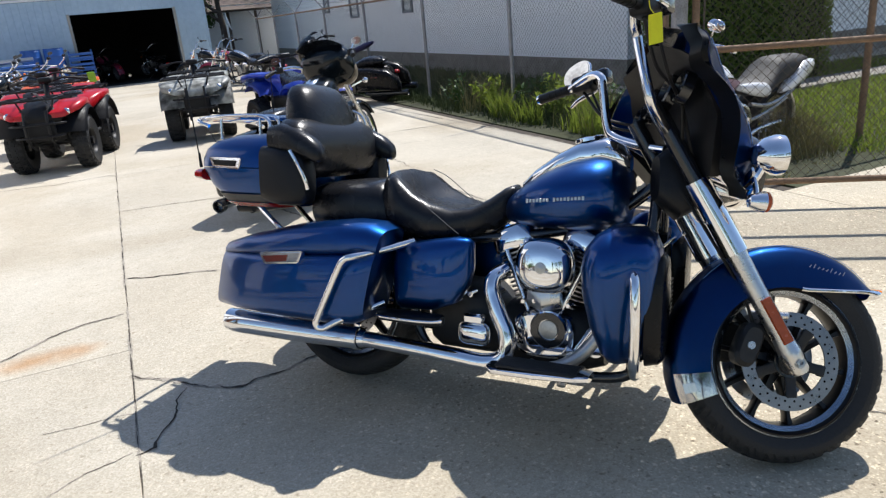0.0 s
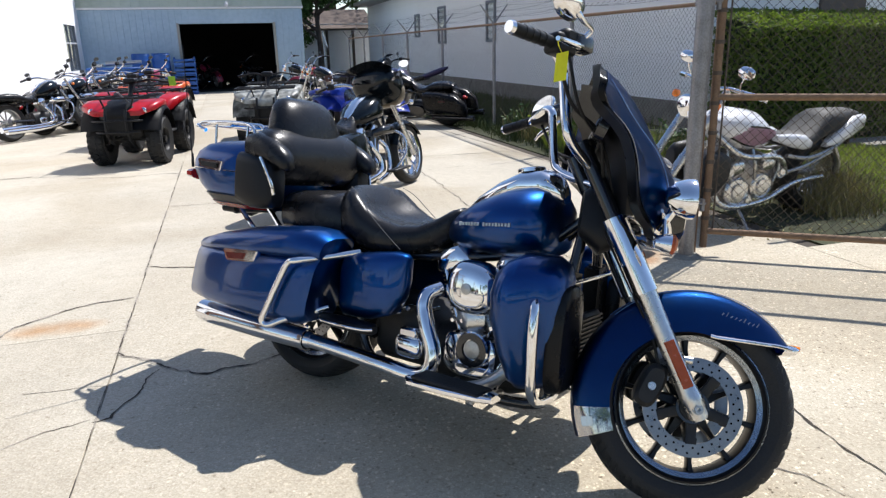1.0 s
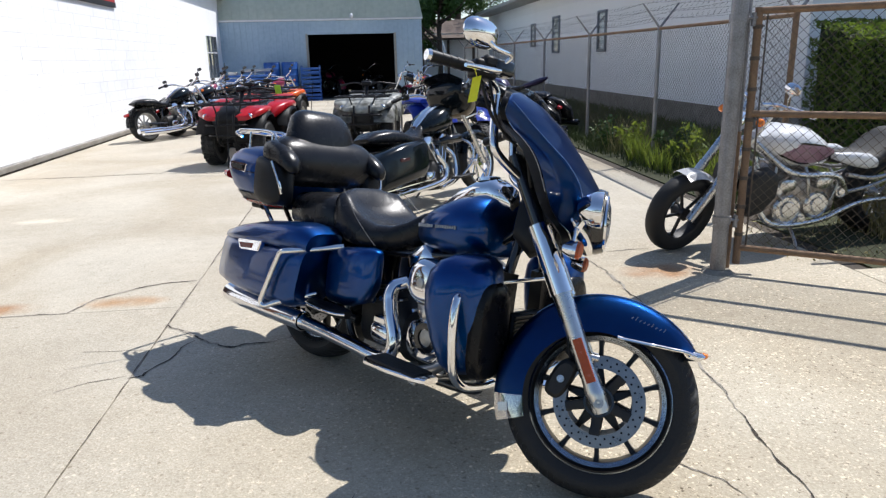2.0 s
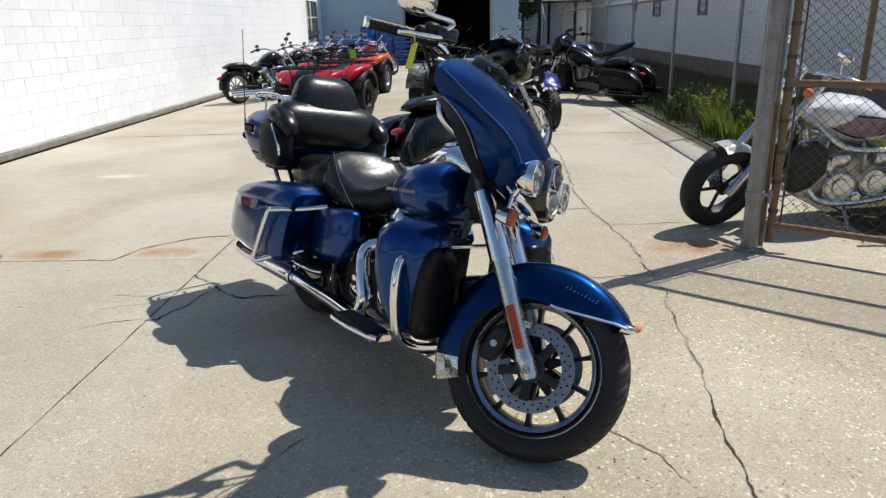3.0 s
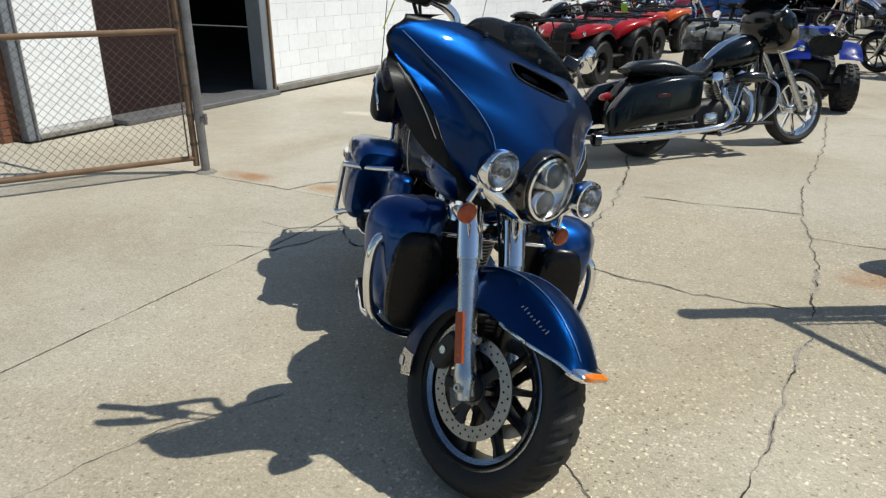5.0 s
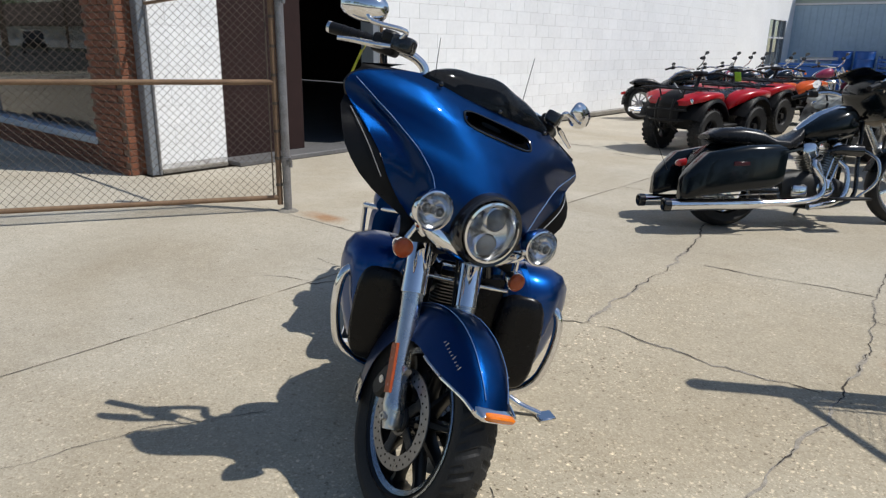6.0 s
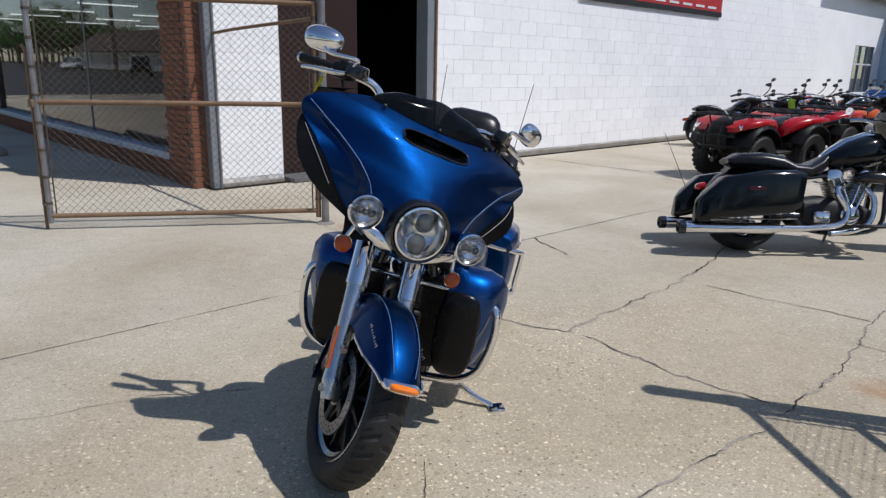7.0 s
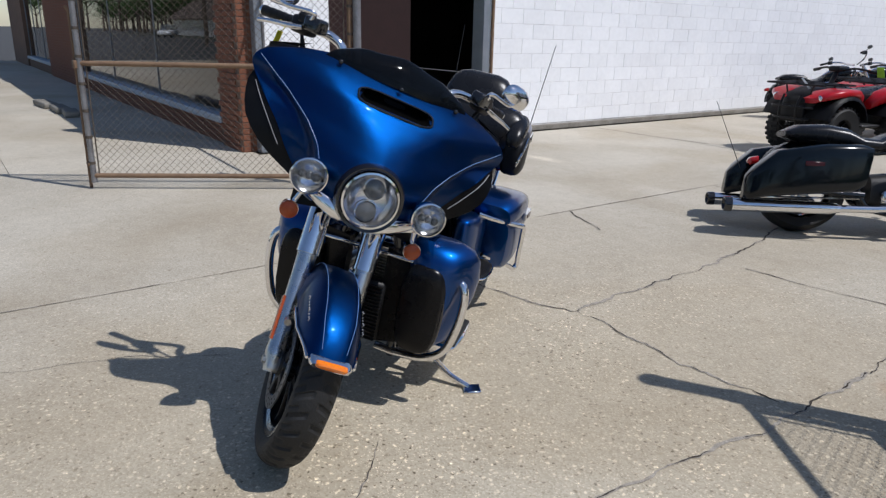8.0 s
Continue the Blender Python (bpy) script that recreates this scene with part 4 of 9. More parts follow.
for s in (-1, 1):
    y = 0.102 * s
    at = lambda d, dy=0.0, dx=0.0: FK + FD * d + Vector((dx, y + dy * s, 0))
    bm = bmesh.new()
    tube(bm, [at(-0.035), at(0.03), at(0.10), at(0.30), at(0.385)], [0.024, 0.034, 0.029, 0.031, 0.034], 18)
    add_box(bm, (0, 0, 0), (0.05, 0.055, 0.07), ALONG(at(0.0, -0.005), FD), 0.012)
    rod(bm, at(0.16, 0, 0.02), at(0.16, 0, 0.055), 0.012)
    leg = B("fork_leg", bm, M_SATIN, "polished aluminium fork slider", None, True)
    bm = bmesh.new()
    rod(bm, at(0.0, 0.01), at(0.0, 0.027), 0.017, 0.017, 12)
    lathe(bm, [(0.0, 0.0), (0.013, 0.0), (0.013, 0.012), (0.006, 0.012), (0.006, 0.002), (0.0, 0.002)], ALONG(at(0.0, 0.024), (0, s, 0)), 6)
    B("axle_nut", bm, M_STEEL, "steel axle end", leg, True)
    bm = bmesh.new()
    rings = [oval(at(d), (0, 1, 0), FD.cross(Vector((0, 1, 0))), 0.039, 0.039, 2, 20) for d in (0.372, 0.380, 0.60, 0.62)]
    loft(bm, rings)
    B("fork_cover", bm, M_CHROME, "chrome upper fork cover", None, True)
    bm = bmesh.new()
    rod(bm, at(0.60), at(0.88), 0.027, 0.027, 14)
    B("fork_tube", bm, M_BLACK, "black upper fork tube", None, True)
    bm = bmesh.new()
    side = Vector((0, s, 0))
    fwd = side.cross(FD)
    rings = [[at(d) + side * (0.030 + o) + fwd * e for o, e in ((-0.004, -0.016), (0.004, -0.014), (0.004, 0.014), (-0.004, 0.016))] for d in (0.068, 0.215)]
    loft(bm, rings)
    B("reflector", bm, M_ORANGE, "long orange reflector on the fork slider", None, True)
    # brake caliper behind the leg
    bm = bmesh.new()
    cpos = FK + Vector((-0.135, 0.072 * s, 0.045))
    rings = [oval(cpos + Vector((0, o * s, 0)), (0.35, 0, 0.94), (-0.94, 0, 0.35), a, b, 3, 20) for o, a, b in ((-0.03, 0.058, 0.028), (-0.02, 0.068, 0.036), (0.02, 0.068, 0.036), (0.032, 0.055, 0.026))]
    loft(bm, rings)
    add_box(bm, cpos + Vector((0.05, 0.0, 0.05)), (0.07, 0.02, 0.03), None, 0.006)
    cal = B("brake_caliper", bm, M_ENGINE, "black brake caliper", None, True)
    bm = bmesh.new()
    lathe(bm, [(0, 0), (0.013, 0), (0.012, 0.004), (0, 0.004)], ALONG(cpos + Vector((0, 0.031 * s, 0)), (0, s, 0)), 16)
    B("caliper_badge", bm, M_SATIN, "", cal, True)
    bm = bmesh.new()
    tube(bm, [cpos + Vector((0.02, 0.0, 0.06)), at(0.24, -0.025, -0.035), at(0.45, -0.03, -0.04), at(0.62, -0.05, -0.04)], 0.005, 8)
    B("brake_hose", bm, M_MATT, "", None, True)

# front fender: a deep skirt round the tyre
def fender_ring(a, w, r_out, depth, k=11):
    """One cross section at the angle a round the axle, from hem to hem."""
    c = Vector((math.cos(a), 0, math.sin(a)))
    pts = []
    for i in range(k):
        u = -1 + 2 * i / (k - 1)
        y = w * math.copysign(abs(u) ** 0.75, u) if abs(u) > 1e-6 else 0.0
        drop = depth * max(0.0, (abs(u) - 0.30) / 0.70) ** 2.2 + 0.010 * abs(u)
        pts.append(FK + c * (r_out - drop) + Vector((0, y * (1 + 0.04 * abs(u)), 0)))
    return pts


bm = bmesh.new()
rows = []
for i in range(33):
    f = i / 32
    deg = 39 + 166 * f
    a = radians(deg)
    w = 0.090 + 0.010 * math.sin(math.pi * min(f * 1.4, 1.0)) - 0.006 * f
    if f < 0.12:
        w *= 0.74 + 2.17 * f
    hem = 0.229 / math.sin(a) if deg < 82 else 0.231 + 0.030 * min((deg - 82) / 90, 1.0)
    rows.append(fender_ring(a, w, 0.359, max(0.359 - hem, 0.004)))
loft(bm, rows, False, False)
bmesh.ops.solidify(bm, geom=bm.faces[:], thickness=0.004)
fender = B("front_fender", bm, M_BLUE, "blue front fender with a chrome hem", None, True, 60)
for side in (0, -1):
    bm = bmesh.new()
    tube(bm, [r[side] + Vector((0, 0.003 * (-1 if side == 0 else 1), 0)) for r in rows[:10]], 0.0055, 8)
    B("hem_trim", bm, M_CHROME, "chrome strip along the fender hem", fender, True)
    s = -1 if side == 0 else 1
    bm = bmesh.new()
    loft(bm, [[rows[i][j] + Vector((math.cos(0) * 0.0, s * 0.0045, 0)) for j in ((0, 1, 2, 3) if side == 0 else (-1, -2, -3, -4))] for i in (29, 30, 31, 32)], False, False)
    bmesh.ops.solidify(bm, geom=bm.faces[:], thickness=0.005)
    tip = B("fender_tip", bm, M_CHROME, "chrome corner plate on the fender skirt", fender, True)
    bm = bmesh.new()
    q = [rows[i][j] + Vector((0, s * 0.0060, 0)) for i, j in ((30, 1), (31, 1), (31, 2), (30, 2))] if side == 0 else [rows[i][j] + Vector((0, s * 0.0060, 0)) for i, j in ((30, -2), (31, -2), (31, -3), (30, -3))]
    loft(bm, [q, [p + Vector((0, s * 0.001, 0)) for p in q]])
    B("tip_inlay", bm, M_RIM, "", tip, True)
    # script badge as short slanted strokes
    bm = bmesh.new()
    for i in range(9):
        f = i / 8
        r0 = rows[3 + int(f * 3)][2 if side == 0 else -3]
        base = rows[4][1 if side == 0 else -2].lerp(rows[8][1 if side == 0 else -2], f) + Vector((0, s * 0.0035, 0.004))
        hgt = 0.012 if i in (0, 3, 7) else 0.006
        rod(bm, base, base + Vector((0.006, 0, hgt)), 0.0016, 0.0014, 6)
    B("script_bar", bm, M_BADGE, "small silver script badge as strokes", fender, True)
for j in (3, 7):
    bm = bmesh.new()
    tube(bm, [rows[i][j] + (rows[i][j] - FK).normalized() * 0.0026 for i in range(1, 20)], 0.0011, 6)
    B("pinstripe", bm, M_PIN, "", fender, True)
# amber marker light and chrome nose at the fender's front
nose = rows[0][5]
bm = bmesh.new()
rings = [oval(nose + Vector((0.002 + o, 0, -0.012)), (0, 1, 0), (0.45, 0, 0.9), a, b, 3.5, 20) for o, a, b in ((-0.03, 0.066, 0.022), (0.0, 0.064, 0.020), (0.012, 0.058, 0.014))]
loft(bm, rings)
B("nose_trim", bm, M_CHROME, "chrome nose round the marker light", fender, True)
bm = bmesh.new()
rings = [oval(nose + Vector((0.006 + o, 0, -0.004)), (0, 1, 0), (0.35, 0, 0.94), a, b, 4, 20) for o, a, b in ((0.0, 0.050, 0.013), (0.016, 0.048, 0.012), (0.022, 0.040, 0.007))]
loft(bm, rings)
B("marker_light", bm, M_AMBER, "amber marker light", fender, True)

# fork bridge, turn signals and lamps
bm = bmesh.new()
rings = []
for i in range(13):
    u = -1 + i / 6
    rings.append(oval((1.440 - 0.05 * u * u, 0.222 * u, 0.800 + 0.05 * abs(u) ** 1.5), (0.94, 0, 0.34), (-0.34, 0, 0.94), 0.004 + 0.022 * (1 - abs(u) ** 3), 0.006 + 0.026 * (1 - abs(u) ** 3), 2.5, 14))
loft(bm, rings)
B("lamp_bar", bm, M_CHROME, "chrome bar that carries the lamps", None, True)
bm = bmesh.new()
sections(bm, [(1.30, 0.135, 0.845, 0.875), (1.37, 0.145, 0.80, 0.87), (1.42, 0.12, 0.775, 0.84), (1.435, 0.09, 0.785, 0.82)], 3.5, 24)
B("lower_bridge", bm, M_CHROME, "chrome panel over the fork bridge", None, True)
for s in (-1, 1):
    c = Vector((1.437, 0.220 * s, 0.757))
    d = Vector((1, 0.05 * s, -0.02)).normalized()
    bm = bmesh.new()
    lathe(bm, [(0.0, -0.052), (0.018, -0.044), (0.028, -0.02), (0.031, 0.0)], ALONG(c - d * 0.012, d), 24, True)
    rod(bm, c - d * 0.03, Vector((1.406, 0.195 * s, 0.840)), 0.008)
    sig = B("turn_signal", bm, M_CHROME, "chrome turn signal with an amber lens", None, True)
    bm = bmesh.new()
    lathe(bm, [(0.0295, 0.0), (0.029, 0.010), (0.019, 0.018), (0.0, 0.021)], ALONG(c - d * 0.012, d), 24, True)
    B("lens", bm, M_ORANGE, "dark amber lens", sig, True)
M_PROJECTOR = material("projector_glass", (0.10, 0.11, 0.13), (0.07, 0.08, 0.09), 0.06, 0.0, 20, coat=0.5)
M_LED = material("lamp_reflector", (0.75, 0.77, 0.8), (0.6, 0.62, 0.66), 0.18, 1.0, 60)


def lamp(name, c, d, r, depth, label, eyes):
    d = Vector(d).normalized()
    A = ALONG(c, d)
    bm = bmesh.new()
    lathe(bm, [(0.0, -depth), (r * 0.45, -depth * 0.95), (r * 0.82, -depth * 0.6), (r * 1.0, -depth * 0.22), (r * 1.02, -0.004), (r * 1.0, 0.008), (r * 0.93, 0.010), (r * 0.90, 0.0)], A, 40)
    lp = B(name, bm, M_CHROME, label, None, True)
    bm = bmesh.new()
    lathe(bm, [(0.0, -r * 0.38), (r * 0.5, -r * 0.34), (r * 0.80, -r * 0.16), (r * 0.905, -0.004)], A, 40)
    B("reflector_bowl", bm, M_LED, "", lp, True)
    bm = bmesh.new()
    for ex, ey, er in eyes:
        lathe(bm, [(er * 1.0, -r * 0.30), (er * 1.02, -r * 0.12), (er * 0.93, -r * 0.10), (er * 0.80, -r * 0.16), (0.0, -r * 0.12)], A @ pose(ex, ey, 0), 24)
    B("projector", bm, M_CHROME, "bright projector barrel", lp, True)
    for ex, ey, er in eyes:
        bm = bmesh.new()
        lathe(bm, [(er * 0.86, -r * 0.13), (er * 0.60, -r * 0.04), (0.0, 0.0)], A @ pose(ex, ey, 0), 20)
        B("projector_lens", bm, M_PROJECTOR, "dark glass bull's eye", lp, True)
    bm = bmesh.new()
    lathe(bm, [(r * 0.925, 0.0), (r * 0.85, r * 0.10), (r * 0.55, r * 0.19), (0.0, r * 0.225)], A, 40)
    ob = B("lens", bm, M_LENS, "clear lens", lp, True)
    ob.visible_shadow = False
    return lp


HD = Vector((1, 0, 0.10))
lamp("headlamp", (1.482, 0, 0.896), HD, 0.094, 0.10, "round chrome headlamp with two projector lenses", [(0.0, 0.038, 0.034), (0.0, -0.038, 0.034)])
bm = bmesh.new()
lathe(bm, [(0.096, -0.045), (0.112, -0.05), (0.116, -0.02), (0.108, 0.006), (0.098, 0.002), (0.096, -0.02)], ALONG((1.478, 0, 0.896), HD), 48)
B("headlamp_ring", bm, M_BLACK, "black ring round the headlamp", None, True)
for s in (-1, 1):
    lamp("passing_lamp", (1.470, 0.207 * s, 0.900), (1, 0.02 * s, 0.06), 0.059, 0.075, "small round chrome passing lamp", [(-0.022, 0, 0.014), (0.0, 0.0, 0.012), (0.022, 0, 0.014)])
    bm = bmesh.new()
    tube(bm, [(1.43, 0.207 * s, 0.87), (1.41, 0.195 * s, 0.83), (1.40, 0.16 * s, 0.81)], 0.012, 8)
    B("lamp_bracket", bm, M_CHROME, "", None, True)

# batwing fairing
F_ROWS = ((0.790, 1.425, 0.099, 1.399), (0.825, 1.442, 0.187, 1.378), (0.862, 1.468, 0.241, 1.341), (0.915, 1.485, 0.295, 1.314), (0.970, 1.466, 0.340, 1.291), (1.020, 1.431, 0.394, 1.254), (1.058, 1.400, 0.438, 1.197),
          (1.090, 1.370, 0.467, 1.163), (1.115, 1.344, 0.475, 1.156), (1.142, 1.316, 0.463, 1.153), (1.168, 1.281, 0.428, 1.153), (1.193, 1.245, 0.369, 1.153), (1.214, 1.212, 0.305, 1.153), (1.230, 1.182, 0.236, 1.156))


def between(z, table):
    """The value at z in a table of (z, value), z rising."""
    if z <= table[0][0]:
        return table[0][1]
    for (z0, v0), (z1, v1) in zip(table, table[1:]):
        if z <= z1:
            return v0 + (v1 - v0) * (z - z0) / (z1 - z0)
    return table[-1][1]


PIN_LINE = ((0.88, 0.165), (0.93, 0.183), (0.98, 0.208), (1.03, 0.26), (1.08, 0.345), (1.11, 0.405), (1.135, 0.455))


def fairing_at(v, u):
    """A point of the shell: v from the bottom row to the top, u from -1 to 1 across."""
    f = v * (len(F_ROWS) - 1)
    i = min(int(f), len(F_ROWS) - 2)
    t = f - i
    p = [F_ROWS[max(i - 1, 0)], F_ROWS[i], F_ROWS[i + 1], F_ROWS[min(i + 2, len(F_ROWS) - 1)]]
    q = [0.5 * (2 * p[1][k] + (p[2][k] - p[0][k]) * t + (2 * p[0][k] - 5 * p[1][k] + 4 * p[2][k] - p[3][k]) * t * t + (3 * p[1][k] - 3 * p[2][k] + p[3][k] - p[0][k]) * t ** 3) for k in range(4)]
    z, xc, w, xe = q
    a = abs(u)
    y = w * u
    # a soft crease on either side of the hood, from which the wings sweep back
    half = min(0.045 + 0.24 * max(0.0, (z - 1.02) / 0.18) ** 1.4, 0.72 * w)
    bend = lambda v: 0.03 * math.log1p(math.exp(max(min(v / 0.03, 30), -30)))
    x = xc - (xc - xe) * (0.40 * a ** 2 + 0.60 * (bend(abs(y) - half) - bend(-half)) / (bend(w - half) - bend(-half)))
    # below the line the wing falls back a little
    d = min(max((abs(y) - between(z, PIN_LINE)) / 0.045, 0.0), 1.0)
    x -= 0.040 * d * d * (3 - 2 * d) * min(1.0, max(0.0, (1.125 - z) / 0.06)) * (1 - 0.6 * a ** 6)
    return Vector((x, y, z))


def row_of(z):
    """The v of the height z."""
    return next(i / 400 for i in range(401) if i == 400 or fairing_at(i / 400, 0).z >= z)


bm = bmesh.new()
NV, NU = 66, 84
grid = [[bm.verts.new(fairing_at(i / NV, -1 + 2 * j / NU)) for j in range(NU + 1)] for i in range(NV + 1)]
for i in range(NV):
    for j in range(NU):
        p = (grid[i][j].co + grid[i + 1][j + 1].co) / 2
        if math.hypot(p.y, p.z - 0.894) < 0.098 or ((abs(p.y) / 0.128) ** 4 + ((p.z - 1.166) / 0.019) ** 4 < 1):
            continue
        bm.faces.new((grid[i][j], grid[i][j + 1], grid[i + 1][j + 1], grid[i + 1][j]))
for v in [v for v in bm.verts if not v.link_faces]:
    bm.verts.remove(v)
bmesh.ops.solidify(bm, geom=bm.faces[:], thickness=0.006)
fairing = B("fairing", bm, M_BLUE, "blue batwing fairing round the headlamp", None, True, 60)
for s in (-1, 1):
    bm = bmesh.new()
    line = []
    for i in range(15):
        z = 1.135 - 0.252 * i / 14
        v = row_of(z)
        w = fairing_at(v, 1.0).y
        line.append(fairing_at(v, s * min(between(z, PIN_LINE) / w, 0.97)) + Vector((0.0024, 0, 0.001)))
    tube(bm, line, 0.0012, 6, step=3)
    B("pinstripe", bm, M_PIN, "", fairing, True)
    # black rear edge of the wing
    bm = bmesh.new()
    rows = [fairing_at(f, s * 0.995) for f in [i / 22 for i in range(23)]]
    flare = [max(0.0, between(p.z, ((0.83, 0.22), (0.87, 0.31), (0.92, 0.385), (0.97, 0.435), (1.02, 0.462), (1.055, 0.466), (1.08, 0.455), (1.10, 0.44))) - abs(p.y)) for p in rows]
    lip = [p + Vector((-0.022, (0.001 + w) * s, -0.25 * w)) for p, w in zip(rows, flare)]
    loft(bm, [[p + Vector((-0.004, 0, 0)) for p in rows], lip, [p + Vector((-0.034, (0.6 * w - 0.05) * s, -0.003)) for p, w in zip(rows, flare)]], False, False)
    bmesh.ops.solidify(bm, geom=bm.faces[:], thickness=0.004)
    B("wing_edge", bm, M_WHEEL, "black inner edge of the fairing", fairing, True)
    bm = bmesh.new()
    tube(bm, [p.lerp(q, 0.25) + Vector((0.003, 0.002 * s, 0)) for p, q in zip(rows, lip)][5:11], 0.0014, 6, step=2)
    B("edge_trim", bm, M_EDGE, "thin bright line along the wing edge", fairing, True)
# dash shell behind the fairing
bm = bmesh.new()
rings = []
for i in range(12):
    f = i / 11
    pts = [fairing_at(0.12 + 0.86 * f, -0.62 + 1.24 * j / 20) + Vector((-0.062, 0, -0.004)) for j in range(21)]
    back = []
    for j in range(20, -1, -1):
        u = -0.62 + 1.24 * j / 20
        p = fairing_at(0.12 + 0.86 * f, u)
        back.append(Vector((min(p.x - 0.07, 1.265 - 0.075 * f + 0.09 * u * u), p.y, p.z - 0.004)))
    rings.append(pts + back)
loft(bm, rings)
dash = B("dash", bm, M_MATT, "black inner fairing and dash", fairing, True)
for y, z, r in ((-0.20, 1.10, 0.050), (-0.075, 1.12, 0.058), (0.075, 1.12, 0.058), (0.20, 1.10, 0.050)):
    bm = bmesh.new()
    lathe(bm, [(r, 0), (r, 0.03), (r * 0.9, 0.034), (r * 0.85, 0.02), (0, 0.02)], ALONG((1.205, y, z - 0.02), (-1, 0, 0.35)), 28)
    B("gauge", bm, M_BLACK, "round gauge", dash, True)
# air vent slot
def vent_point(u, z, o):
    v = next(i / 200 for i in range(200) if fairing_at(i / 200, 0).z >= z)
    w = fairing_at(v, 1.0).y
    return Vector((fairing_at(v, 0.131 * u / w).x + o, 0.131 * u, z))


def vent_loop(k, o):
    """A rounded loop k times the slot's size, o in front of the shell."""
    out = []
    for i in range(36):
        t = 2 * math.pi * (i + 0.5) / 36
        cx, sx = math.cos(t), math.sin(t)
        out.append(vent_point(k * math.copysign(abs(cx) ** 0.45, cx), 1.166 + 0.021 * k * math.copysign(abs(sx) ** 0.6, sx), o))
    return out


bm = bmesh.new()
loft(bm, [vent_loop(1.06, 0.003), vent_loop(1.02, 0.004), vent_loop(0.90, -0.012), vent_loop(0.86, -0.05), vent_loop(0.3, -0.051)], False)
bmesh.ops.solidify(bm, geom=bm.faces[:], thickness=0.002)
B("air_vent", bm, M_HOLE, "dark air slot in the fairing", fairing, True)
bm = bmesh.new()
loop = vent_loop(1.03, 0.0035)
tube(bm, loop + loop[:1], 0.0035, 6, soft=False)
B("vent_rim", bm, M_BLACK, "", fairing, True)
# tinted windscreen
bm = bmesh.new()
rows = []
for i in range(9):
    f = i / 8
    row = []
    for j in range(25):
        u = -1 + j / 12
        w = 0.205
        top = Vector((1.152 - 0.02 * u * u, w * u, 1.304 - 0.048 * abs(u) ** 2.2 + 0.004 * math.cos(u * 7.5)))
        p = Vector((1.222 - 0.055 * u * u, 0.275 * u, 1.214 - 0.01 * u * u)).lerp(top, f)
        row.append(p + Vector((0.012 * math.sin(math.pi * f), 0, 0.012 * math.sin(math.pi * f))))
    rows.append(row)
loft(bm, rows, False, False)
bmesh.ops.solidify(bm, geom=bm.faces[:], thickness=0.005)
screen = B("windscreen", bm, M_GLASSY, "low dark tinted windscreen", fairing, True, 60)
for u in (-0.75, 0.0, 0.75):
    bm = bmesh.new()
    ball(bm, (1.236 - 0.05 * u * u, 0.285 * u, 1.220), (0.009, 0.009, 0.009), 10)
    B("screen_bolt", bm, M_BLACK, "", screen, True)

